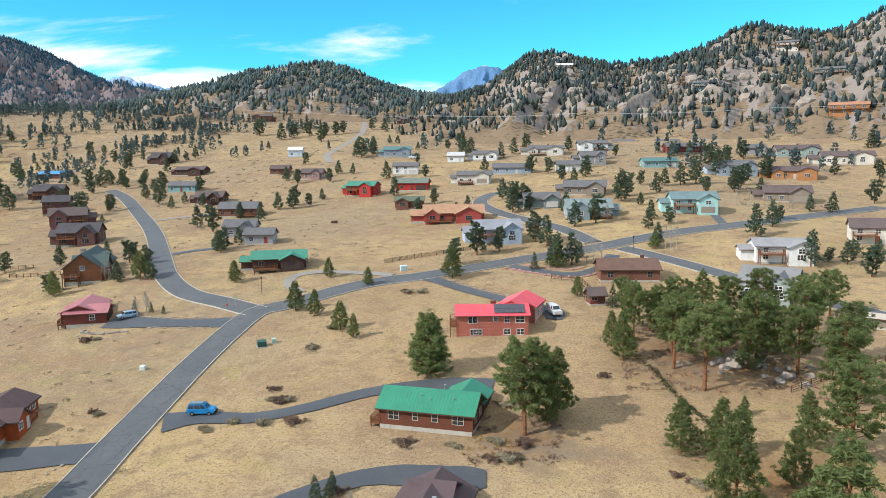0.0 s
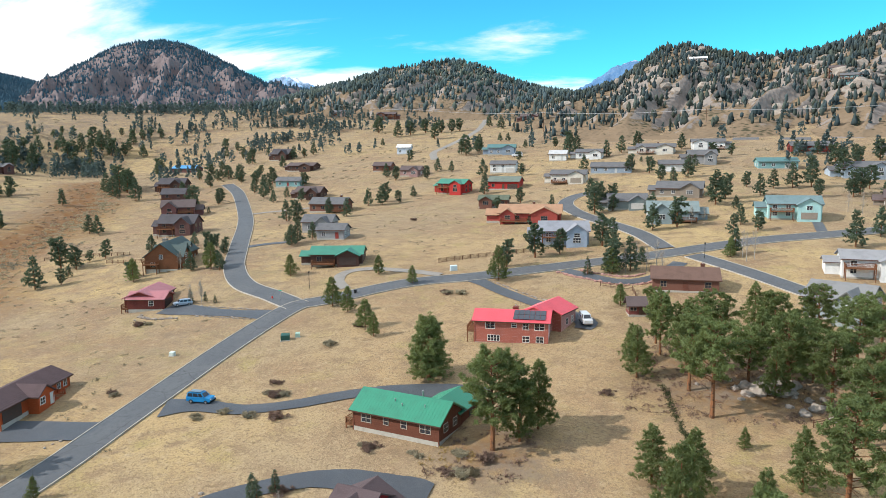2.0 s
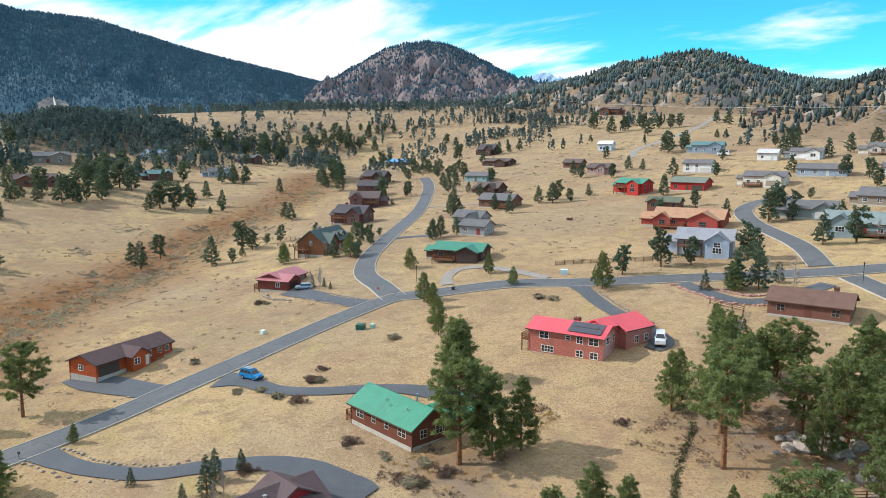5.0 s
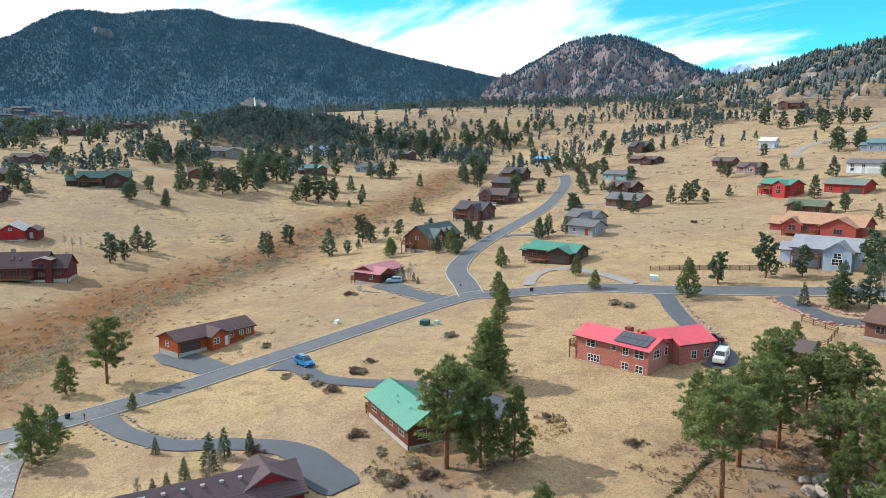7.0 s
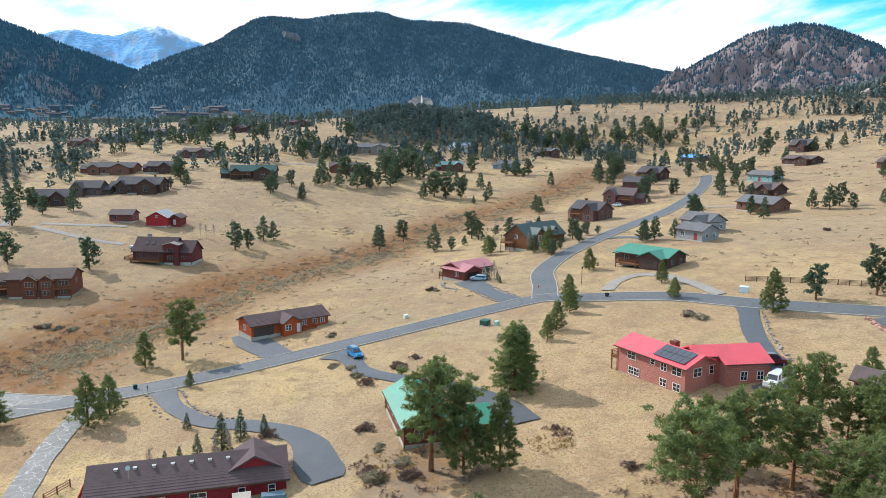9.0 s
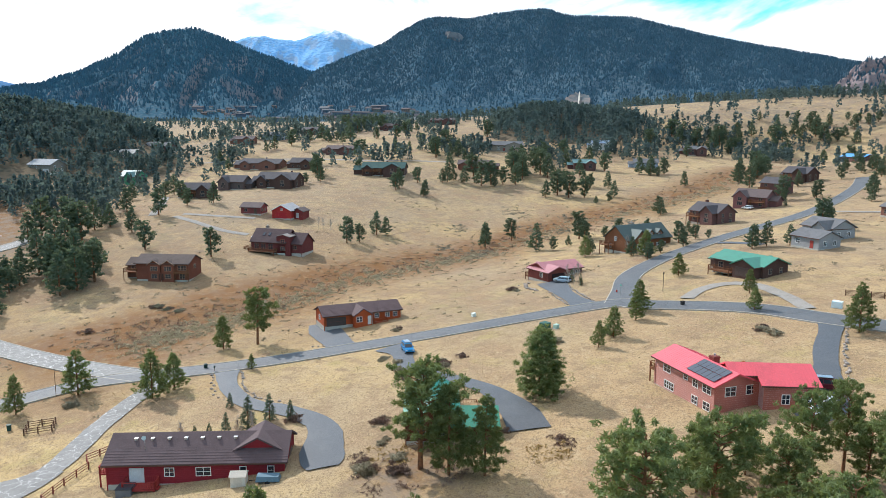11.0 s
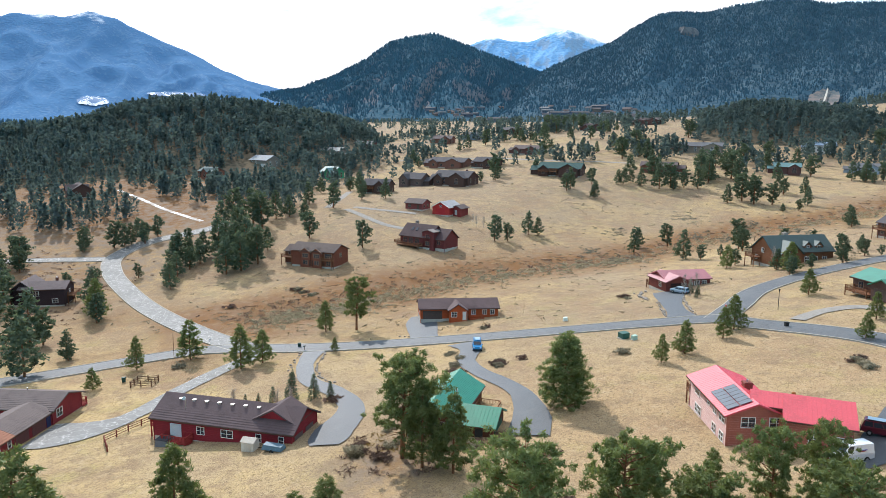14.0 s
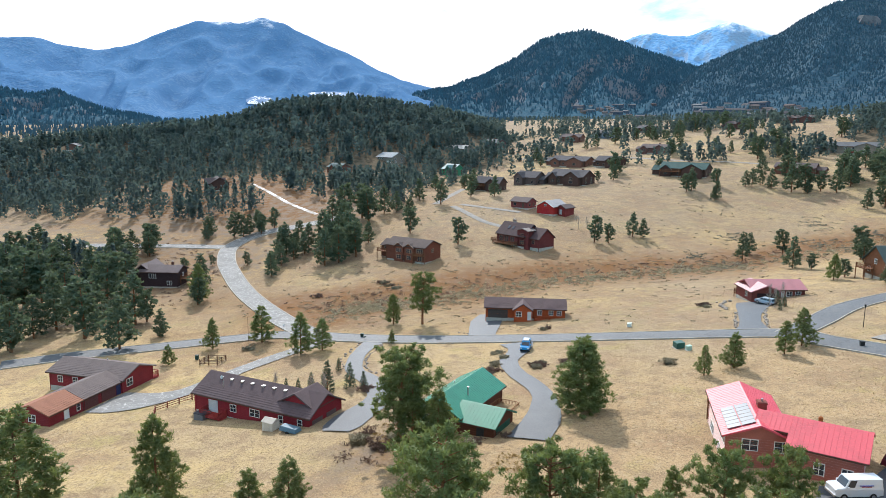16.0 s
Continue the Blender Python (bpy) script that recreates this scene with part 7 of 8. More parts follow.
def twin_gable_house():
    cx, cy, z = footing(-130, -77, 80, 21, 10)
    h = house_at("brown two-storey house with a dark roof and twin front gables", cx, cy, 80, z)
    wall, roof = paint(0.19, 0.062, 0.036, 0.8), paint(0.105, 0.078, 0.070, 0.9, "shingles")
    pale = paint(0.40, 0.26, 0.18, 0.7, "window_trim")
    block(h, 1.9, 0, 17.0, 10.0, 5.3, 2.0, wall, roof, base=0.1, foundation=0.2, fine=True, label="dark brown shingle roof")
    block(h, -8.6, 1.2, 4.2, 7.0, 4.3, 1.7, wall, roof, base=0.1, foundation=0.2, fine=True)
    for gx in (-0.6, 3.9):
        block(h, gx, -2.6, 5.6, 4.0, 4.9, 1.3, wall, roof, axis="y", base=0.1, over=0.35, fine=True, label="small pale-edged front gable")
        window(h, gx, -5.4, 3.1, "S", 2.2, 1.3, 3, pale)
        window(h, gx, -5.4, 0.7, "S", 1.8, 1.3, 2, pale)
        for side in (-1, 1):
            part("barge_board", Shape().rod((gx + side * 2.3, -5.78, 4.95), (gx, -5.78, 6.45), 0.12, 0.12, 4), pale, h)
    window(h, 8.4, -5.0, 3.2, "S", 2.6, 1.5, 3, pale)
    window(h, 8.4, -5.0, 0.6, "S", 1.6, 1.6, 2, pale)
    door(h, 1.7, -5.4, 0.1, "S", (0.06, 0.03, 0.02), 1.2)
    deck(h, 6.2, 10.6, -6.6, -5.0, 2.7)
    deck(h, -10.9, -6.4, -5.2, -2.3, 2.7)
    window(h, -8.6, -2.3, 3.0, "S", 1.8, 1.6, 2, pale)
    window(h, 10.4, 0, 3.2, "E", 1.4, 1.3, 2, pale)
    for x, y in ((4.0, 1.5), (-1.5, 2.0)):
        vent_pipe(h, x, y, 6.9)


def deck_house():
    cx, cy, z = footing(-160, -44, 66, 19, 10)
    h = house_at("maroon house with a steep dark roof and wide deck", cx, cy, 66, z)
    wall, roof = paint(0.15, 0.036, 0.034, 0.8), paint(0.080, 0.050, 0.052, 0.85, "shingles")
    trim = paint(0.30, 0.14, 0.10, 0.7, "window_trim")
    block(h, -2.2, 0, 14.0, 9.6, 3.4, 3.9, wall, roof, base=1.2, foundation=0.6, fine=True, label="steep dark maroon roof")
    block(h, 7.6, 0.8, 6.2, 8.6, 3.2, 3.2, wall, roof, base=1.0, foundation=0.6, fine=True)
    block(h, 4.0, -2.6, 4.4, 5.2, 5.6, 0.7, wall, paint(0.26, 0.22, 0.20, 0.85, "shingles"), axis="y", base=1.0, over=0.4, fine=True, label="pale grey roof of a tall dormer")
    for x in (-5.6, -3.4):
        k = 3.9 / 4.8
        part("skylight", Shape().solid([(x, -2.9, 8.75 - 2.9 * k), (x + 0.9, -2.9, 8.75 - 2.9 * k), (x + 0.9, -1.7, 8.75 - 1.7 * k), (x, -1.7, 8.75 - 1.7 * k)],
                                       [(x, -2.9, 8.9 - 2.9 * k), (x + 0.9, -2.9, 8.9 - 2.9 * k), (x + 0.9, -1.7, 8.9 - 1.7 * k), (x, -1.7, 8.9 - 1.7 * k)]), glass, h)
    for y in (-2.6, 0.0, 2.6):
        window(h, -9.2, y, 1.8, "W", 2.0, 1.9, 2, trim)
    for y in (-1.2, 1.2):
        window(h, -9.2, y, 4.6, "W", 1.8, 1.6, 2, trim)
    for x in (-7.0, -4.2, -1.2):
        window(h, x, -4.8, 1.8, "S", 1.8, 1.9, 2, trim)
    window(h, 4.0, -5.2, 4.4, "S", 1.6, 1.2, 2, trim)
    window(h, 4.0, -5.2, 1.6, "S", 1.8, 1.4, 2, trim)
    window(h, 8.0, -3.5, 2.0, "S", 1.4, 1.3, 2, trim)
    deck(h, -12.6, -9.2, -4.8, 4.0, 1.3)
    deck(h, -9.2, 1.4, -7.4, -4.8, 1.3)
    chimney(h, -6.5, 2.2, 5.0, 9.4, 1.0, rockmat)


def red_barn():
    cx, cy, z = footing(-211, -46, 72, 11, 9)
    h = house_at("red barn-like garage with a pale metal gable roof", cx, cy, 72, z)
    pale = paint(0.40, 0.37, 0.36, 0.55, "metal_roof")
    block(h, 0, 0, 11.0, 8.4, 3.4, 2.3, BARN, pale, axis="y", base=0.1, metal=True, foundation=0.2, fine=True, label="pale grey metal roof")
    block(h, 5.8, 1.6, 7.0, 4.6, 2.9, 1.2, paint(0.24, 0.04, 0.035), BROWNROOF, axis="y", base=0.1, fine=True)
    garage_door(h, 0, -5.5, 0.1, "S", 4.6, 2.5, (0.40, 0.02, 0.025))
    window(h, 0, -5.5, 3.6, "S", 1.0, 0.8, 2)
    for side in (-1, 1):
        part("barge_board", Shape().rod((side * 4.7, -6.1, 3.4), (0, -6.1, 5.95), 0.14, 0.14, 4), white, h)
    door(h, 5.8, -1.9, 0.1, "S", (0.5, 0.5, 0.48))


def dark_house():
    cx, cy, z = footing(-78, -141, 112, 14, 9)
    h = house_at("dark brown two-storey house with white windows beside pines", cx, cy, 112, z)
    wall, roof = paint(0.050, 0.030, 0.032, 0.85), paint(0.145, 0.115, 0.115, 0.9, "shingles")
    block(h, 0.5, 0, 12.5, 8.6, 5.0, 1.5, wall, roof, base=0.1, foundation=0.2, fine=True, label="greyish brown roof")
    block(h, -5.6, 2.6, 11.0, 6.4, 4.6, 2.4, wall, roof, axis="y", base=0.1, foundation=0.2, fine=True, label="greyish brown cross gable")
    window(h, -1.6, -4.3, 3.1, "S", 2.2, 1.3, 3)
    window(h, 4.0, -4.3, 0.9, "S", 1.5, 1.2, 2)
    window(h, 6.75, 0.4, 3.2, "E", 1.1, 1.0, 2)
    window(h, -5.6, -2.9, 0.9, "S", 1.4, 1.2, 2)
    window(h, -8.8, 1.0, 3.0, "W", 1.2, 1.2, 2)
    deck(h, 6.75, 9.0, -2.0, 3.4, 2.6)
    chimney(h, 3.2, 1.2, 5.0, 7.6, 0.7)


twin_gable_house()
deck_house()
red_barn()
dark_house()
# ---- houses on the hills ----


def hillside_home(label, hill, az, rise, L, wall, roof, turn=0):
    """A house built into a hill where the slope reaches that rise, seen from the foot of the valley."""
    r = np.linspace(hill.r - hill.front, hill.r, 200)
    xs, ys, zs = hill.at(np.full(200, az), r)
    k = int(np.argmax((zs - 37.6) / r >= rise))
    x, y, z = float(xs[k]), float(ys[k]), float(zs[k])
    ob = house_at(label, x, y, az - 90 + turn, z - 1.0)
    block(ob, 0, 0, L, 9, 5.0, 1.8, wall, roof, base=1.4)
    for k in range(4):
        window(ob, -L / 2 + L * (k + 0.5) / 4, -4.5, 4.2, "S", 1.7, 1.5)
        window(ob, -L / 2 + L * (k + 0.5) / 4, -4.5, 1.6, "S", 1.7, 1.5)
    deck(ob, -L / 2, L / 2, -6.6, -4.5, 3.8)


hillside_home("pale house on stilts high on a rocky hillside", crag_hill, 76.3, 0.117, 18, CREAM, SLATE)
hillside_home("flat white house near a granite summit", crag_hill, 91.8, 0.1025, 15, PALE, PALE)
hillside_home("rust-coloured house among pines on a hillside", crag_hill, 82.6, 0.082, 15, RUST, BROWNROOF)
hillside_home("dark teal house among pines on a hillside", crag_hill, 81.8, 0.072, 14, TEAL, SLATE)
hillside_home("blue-green house high among granite crags", crag_hill, 73.6, 0.081, 20, paint(0.16, 0.25, 0.26), SLATE)
hillside_home("bright orange house below granite crags", crag_hill, 72.3, 0.036, 22, ORANGE, paint(0.4, 0.2, 0.12, 0.8, "shingles"))
hillside_home("grey house on the skyline of a hill", crag_hill, 87.4, 0.1165, 13, GREY, SLATE)
hillside_home("reddish house on the skyline of a hill", crag_hill, 84.2, 0.115, 14, paint(0.32, 0.2, 0.17), SLATE)

home("pinkish house at the foot of a pine hill", -328, 532, 22, 15, 9, 5.0, 2.0, paint(0.42, 0.3, 0.26), SLATE, 2, 1, 0, -1)
home("red house at the foot of a pine hill", -273, 524, 18, 18, 9, 5.0, 1.8, RUST, BROWNROOF, 2, -1, 0, 1)
home("dark red house among pines above a road", -300, 560, 20, 12, 8, 4.6, 2.0, REDBROWN, DKROOF, 2)
home("brown house among pines at the foot of a hill", -134, 528, 10, 15, 9, 5.0, 2.0, REDBROWN, BROWNROOF, 2, 1, 0, -1)

# ---- clearings on the mountains ----


def slope_patch(name, hill, az0, az1, rise0, rise1, mat, label, category, lift=3.0, ragged=0.5):
    """A clearing laid on a slope between two bearings and two rises seen from the valley."""
    rows, cols = 14, 22
    xs, ys, zs = np.zeros((rows, cols)), np.zeros((rows, cols)), np.zeros((rows, cols))
    r = np.linspace(hill.r - hill.front, hill.r, 500)
    for j, az in enumerate(np.linspace(az0, az1, cols)):
        x, y, z = hill.at(np.full(500, az), r)
        grade = np.maximum.accumulate((z - 37.6) / r)
        edge = math.sin(math.pi * (j + 0.5) / cols) ** 0.5
        wave = ragged * (0.3 * math.sin(j * 1.7 + az0) + 0.25 * math.sin(j * 0.63 + az1))
        for i in range(rows):
            f = ((i / (rows - 1)) - 0.5) * edge * (1 - 0.4 * ragged) + 0.5 + wave * 0.4
            k = int(np.argmax(grade >= rise0 + (rise1 - rise0) * f))
            xs[i, j], ys[i, j], zs[i, j] = x[k], y[k], z[k] + lift
    flip = slice(None, None, -1)
    tagged(sheet(name, xs[:, flip], ys[:, flip], zs[:, flip], mat), label, category, kind="structure")


scar = material("bare_soil", (0.15, 0.125, 0.115), 0.95, coord="World", scales=((0.03, (0.055, 0.075, 0.085), 0.42, 0.56), (0.1, (0.19, 0.16, 0.145), 0.5, 0.7)))
# snow broken by forest flecks in the same painted haze blue
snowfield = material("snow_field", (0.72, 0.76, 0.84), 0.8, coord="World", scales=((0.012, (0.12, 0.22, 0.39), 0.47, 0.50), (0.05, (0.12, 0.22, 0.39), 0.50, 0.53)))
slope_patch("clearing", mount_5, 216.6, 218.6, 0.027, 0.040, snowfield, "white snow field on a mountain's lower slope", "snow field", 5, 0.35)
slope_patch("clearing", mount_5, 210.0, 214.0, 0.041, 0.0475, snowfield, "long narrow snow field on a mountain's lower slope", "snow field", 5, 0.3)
slope_patch("clearing", mount_2, 161.7, 163.6, 0.027, 0.052, scar, "bare brown scar with rubble on a wooded slope", "clearing", 9, 0.3)
slope_patch("chute", mount_2, 162.5, 162.62, 0.030, 0.050, concrete, "straight white chute running down a cleared slope", "chute", 13, 0.0)

# ---- the far town at the mountain's foot ----


def town_meshes(L, W, h, rise, wall, roof):
    a, b = L / 2, W / 2
    prof = [(-b, -3), (b, -3), (b, h), (0, h + rise), (-b, h)]
    walls = Shape().solid([(-a, y, z) for y, z in prof], [(a, y, z) for y, z in prof])
    e = b + 0.8
    prof = [(-e, h - 0.4), (0, h + rise + 0.1), (e, h - 0.4), (e, h), (0, h + rise + 0.5), (-e, h)]
    cover = Shape().solid([(-a - 0.8, y, z) for y, z in prof], [(a + 0.8, y, z) for y, z in prof])
    spots = []
    bays = max(3, int(L / 4))
    for k in range(bays):
        x = -a + L * (k + 0.5) / bays
        spots += [(x, -b), (x, b)]
    pane = Shape().box(-0.9, 0.9, -0.06, 0.06, h * 0.35, h * 0.7)
    return walls.mesh("wall", wall), cover.mesh("roof", roof), pane.mesh("window", glass), spots


def far_town():
    kinds = [town_meshes(L, W, h, 2.6, paint(*tone), roof) for L, W, h, tone, roof in (
        (26, 12, 6, (0.13, 0.15, 0.19), SLATE), (18, 11, 5, (0.19, 0.13, 0.11), BROWNROOF), (14, 10, 5, (0.36, 0.36, 0.37), DKROOF), (40, 14, 8, (0.10, 0.12, 0.16), DKROOF), (12, 9, 4.5, (0.5, 0.48, 0.45), BROWNROOF))]
    r = random.Random(12)
    for k in range(78):
        az = r.uniform(176.5, 193.5)
        rise = r.uniform(0.014, 0.034)
        hill = mount_3 if az > 184 else mount_2
        rr = np.linspace(900, hill.r, 600)
        c = math.radians(az)
        xs, ys = 106 + rr * math.cos(c), 5 + rr * math.sin(c)
        d = np.hypot(xs - hill.c[0], ys - hill.c[1])
        zs = np.maximum(hill.at(np.degrees(np.arctan2(ys - hill.c[1], xs - hill.c[0])) % 360, d)[2], height(xs, ys))
        i = int(np.argmax((zs - 38.6) / rr >= rise))
        if i == 0:
            i = int(300 * r.random())
        ob = thing("town_building", "small building of a far town at a mountain's foot", "building", float(xs[i]), float(ys[i]), az - 90 + r.uniform(-40, 40), float(zs[i]), group="buildings of the far town")
        wall, roof, pane, spots = kinds[r.choice((0, 1, 2, 2, 1, 4, 3))]
        part("wall", wall, None, ob)
        part("roof", roof, None, ob)
        for x, y in spots:
            part("window", pane, None, ob, at=pose(x, y, 0))


far_town()

# ---- vehicles ----
TYRE = material("tyre_rubber", (0.02, 0.02, 0.02), 0.9)
CHROME = material("bright_trim", (0.55, 0.55, 0.56), 0.3, 0.9)
LAMP_RED = material("tail_lamp", (0.35, 0.01, 0.01), 0.3)
LAMP_CLEAR = material("head_lamp", (0.75, 0.75, 0.72), 0.15)


def vehicle(label, category, x, y, turn, tone, length=4.8, wide=1.85, tall=1.75, van=False, rack=False):
    ob = thing(category.replace(" ", "_"), label, category, x, y, turn, ground_z(x, y) + 0.22)
    body_paint = material("car_paint", tone, 0.3, 0.25, spec=0.6)
    a, b = length / 2, wide / 2
    belt = tall * 0.58
    hood = -a + length * (0.24 if not van else 0.20)
    prof = [(-a, 0.38), (-a + 0.06, belt - 0.16), (-a + 0.18, belt - 0.04), (hood, belt + 0.02), (a - 0.08, belt + 0.04), (a, belt - 0.2), (a, 0.36), (a - 0.5, 0.24), (-a + 0.5, 0.24)]

    def bulge(s):
        return [(px, s * b * (1.0 if 0.35 < pz < belt - 0.1 else 0.95), pz) for px, pz in prof]

    part("body", Shape().solid(bulge(-1), bulge(1)), body_paint, ob)
    roof0, roof1 = hood + (0.62 if not van else 0.5), a - (0.32 if not van else 0.1)
    lo = [(hood - 0.02, belt - 0.02), (a - 0.04, belt - 0.02)]
    cabin = [(hood, -b * 0.95, belt), (a - 0.05, -b * 0.95, belt), (a - 0.05, b * 0.95, belt), (hood, b * 0.95, belt)]
    top = [(roof0, -b * 0.8, tall), (roof1, -b * 0.8, tall), (roof1, b * 0.8, tall), (roof0, b * 0.8, tall)]
    part("cabin", Shape().solid(cabin[::-1], top[::-1]), body_paint, ob)
    mid = (belt + 0.06, tall - 0.1)
    f0, f1 = (mid[0] - belt) / (tall - belt), (mid[1] - belt) / (tall - belt)

    def lerp(p, q, f):
        return tuple(p[i] + (q[i] - p[i]) * f for i in range(3))

    def pane(i, j, t0, t1):
        pts = []
        for f, order in ((f0, (t0, t1)), (f1, (t1, t0))):
            for t in order:
                pts.append(lerp(lerp(cabin[i], top[i], f), lerp(cabin[j], top[j], f), t))
        n = (Vector(pts[1]) - Vector(pts[0])).cross(Vector(pts[2]) - Vector(pts[0])).normalized() * 0.015
        if n.dot(Vector(pts[0]) - Vector((0, 0, belt))) < 0:
            n = -n
        ring = [tuple(Vector(p) + n) for p in pts]
        back = [tuple(Vector(p) - n) for p in pts]
        part("car_window", Shape().solid(ring, back), glass, ob)

    pane(0, 3, 0.06, 0.94)
    pane(1, 2, 0.08, 0.92)
    for i, j in ((0, 1), (3, 2)):
        spans = ((0.06, 0.30), (0.33, 0.62), (0.65, 0.94)) if not van else ((0.05, 0.24),)
        for t0, t1 in spans:
            pane(i, j, t0, t1)
    for wx in (-a + length * 0.19, a - length * 0.2):
        for s in (-1, 1):
            w = part("wheel", Shape().rod((0, -0.12, 0), (0, 0.12, 0), 0.36, 0.36, 16), TYRE, ob, at=pose(wx, s * (b - 0.1), 0.36 - 0.22 + 0.1))
            part("rim", Shape().rod((0, -0.135, 0), (0, 0.135, 0), 0.2, 0.2, 10), CHROME, w)
    for s in (-1, 1):
        part("headlight", Shape().box(-a - 0.02, -a + 0.1, s * b * 0.72 - 0.16, s * b * 0.72 + 0.16, belt - 0.34, belt - 0.16), LAMP_CLEAR, ob)
        part("tail_light", Shape().box(a - 0.06, a + 0.02, s * b * 0.82 - 0.1, s * b * 0.82 + 0.1, belt - 0.4, belt - 0.08), LAMP_RED, ob)
        part("mirror", Shape().box(hood + 0.2, hood + 0.38, s * (b + 0.1) - 0.1, s * (b + 0.1) + 0.1, belt + 0.02, belt + 0.18), body_paint, ob)
    for end in (-a - 0.04, a + 0.04):
        part("bumper", Shape().box(end - 0.07, end + 0.07, -b * 0.92, b * 0.92, 0.3, 0.5), CHROME if van else TYRE, ob)
    if rack:
        for s in (-1, 1):
            part("roof_rack", Shape().rod((roof0 + 0.2, s * b * 0.68, tall + 0.08), (roof1 - 0.1, s * b * 0.68, tall + 0.08), 0.03, 0.03, 6), TYRE, ob)
        part("roof_box", Shape().box(roof0 + 0.3, roof1 - 0.3, -b * 0.6, b * 0.6, tall + 0.1, tall + 0.16), CHROME, ob)
    if van:
        for s in (-1, 1):
            for k, (x0, x1, z0) in enumerate(((0.0, 1.5, belt + 0.22), (0.2, 1.3, belt + 0.1))):
                part("lettering_bar", Shape().box(x0, x1, s * b * 0.9 - 0.09, s * b * 0.9 + 0.09, z0, z0 + 0.07), LAMP_BLUE if k == 0 else LAMP_RED, ob)
    return ob


LAMP_BLUE = paint(0.12, 0.10, 0.35, 0.5, "vinyl")
vehicle("bright blue sport utility vehicle with a roof rack on a driveway", "suv", -40.8, -2.4, 190, (0.01, 0.24, 0.55), 4.7, 1.9, 1.8, rack=True)
vehicle("white van parked beside a red house", "van", 15.9, 51.4, 116, (0.75, 0.76, 0.78), 5.2, 1.95, 2.1, van=True)
vehicle("dark red sport utility vehicle on a driveway", "suv", 9.0, 57.3, 250, (0.12, 0.008, 0.02), 4.8, 1.9, 1.75, rack=True)
vehicle("silver-blue car parked beside a pink-roofed house", "car", -85.9, 43.0, 52, (0.42, 0.48, 0.55), 4.7, 1.85, 1.55)
vehicle("white sport utility vehicle on a gravel track", "suv", -178, -52, 90, (0.75, 0.75, 0.75), 4.8, 1.9, 1.8)
vehicle("white car beside a house", "car", -184, 150, 30, (0.75, 0.75, 0.75), 4.5, 1.8, 1.5)
vehicle("white camper van beside a house", "van", -76, 303, 10, (0.75, 0.75, 0.75), 6.2, 2.1, 2.6, van=False)

# ---- fences, posts and boxes ----
FENCE_WOOD = paint(0.14, 0.075, 0.045, 0.9, "fence_wood")
RED_WOOD = paint(0.20, 0.055, 0.04, 0.85, "stained_fence_wood")


def fence(label, points, tall=1.2, rails=(0.35, 0.75, 1.1), mat=None, gap=2.6):
    """Posts with rails between, following the ground."""
    mat = mat or FENCE_WOOD
    line = [Vector((*p, 0)) for p in points]
    spots = []
    for a, b in zip(line, line[1:]):
        n = max(1, round((b - a).length / gap))
        spots += [a + (b - a) * k / n for k in range(n)]
    spots.append(line[-1])
    x0, y0 = spots[0].x, spots[0].y
    z0 = ground_z(x0, y0)
    ob = thing("fence", label, "fence", x0, y0, 0, z0)
    local = [(p.x - x0, p.y - y0, ground_z(p.x, p.y) - z0) for p in spots]
    post = Shape().box(-0.08, 0.08, -0.08, 0.08, -0.3, tall).mesh("post", mat)
    for p in local:
        part("post", post, mat, ob, at=Matrix.Translation(p))
    for p, q in zip(local, local[1:]):
        for h in rails:
            part("rail", Shape().rod((p[0], p[1], p[2] + h), (q[0], q[1], q[2] + h), 0.055, 0.055, 5), mat, ob)


fence("dark red split-rail fence along a gravel drive", [(12.5, -51.5), (8.9, -54.7), (4.3, -53.6), (-0.5, -52.0), (-3.4, -53.3), (-6.5, -50.5)], mat=RED_WOOD, gap=2.2)
fence("small square wooden corral of split rails", [(-17.6, -68.6), (-18.4, -64.4), (-22.0, -65.2), (-21.2, -69.4), (-17.6, -68.6)], 1.3, mat=FENCE_WOOD, gap=2.1)
fence("weathered slat fence on a dry slope", [(-34.3, 89.8), (-27, 96.0), (-19.3, 101.7), (-12, 107)], 1.3, (0.2, 0.45, 0.7, 0.95, 1.2), gap=2.4)
fence("brown rail fence around a garden", [(14.0, 78.3), (22.0, 76.6), (24, 70), (22.7, 63.1)], 1.2, mat=FENCE_WOOD)
fence("dark rail fence below pines", [(57, 16.1), (63, 21), (70, 26), (77, 31.7)], 1.2)
fence("rail fence beside a log house", [(-150, 78), (-140, 78), (-133, 79)], 1.2)
fence("rail fence on the grass beyond a road", [(-150, 88), (-165, 86), (-182, 80)], 1.2)


def box_on_pad(label, x, y, turn, tone, w=1.6, d=1.4, h=1.3):
    ob = thing("utility_box", label, "utility box", x, y, turn)
    mat = paint(*tone, 0.5, "box_paint")
    part("housing", Shape().solid([(-w / 2, -d / 2, 0), (-w / 2, d / 2, 0), (w / 2, d / 2, 0), (w / 2, -d / 2, 0)], [(-w / 2, -d / 2, h * 0.88), (-w / 2, d / 2, h), (w / 2, d / 2, h), (w / 2, -d / 2, h * 0.88)]), mat, ob)
    part("pad", Shape().box(-w / 2 - 0.15, w / 2 + 0.15, -d / 2 - 0.15, d / 2 + 0.15, -0.4, 0.06), concrete, ob)
    part("lid", Shape().box(-w / 2 - 0.03, w / 2 + 0.03, -d / 2 - 0.03, -d / 2 + 0.02, 0.1, h * 0.86), mat, ob)


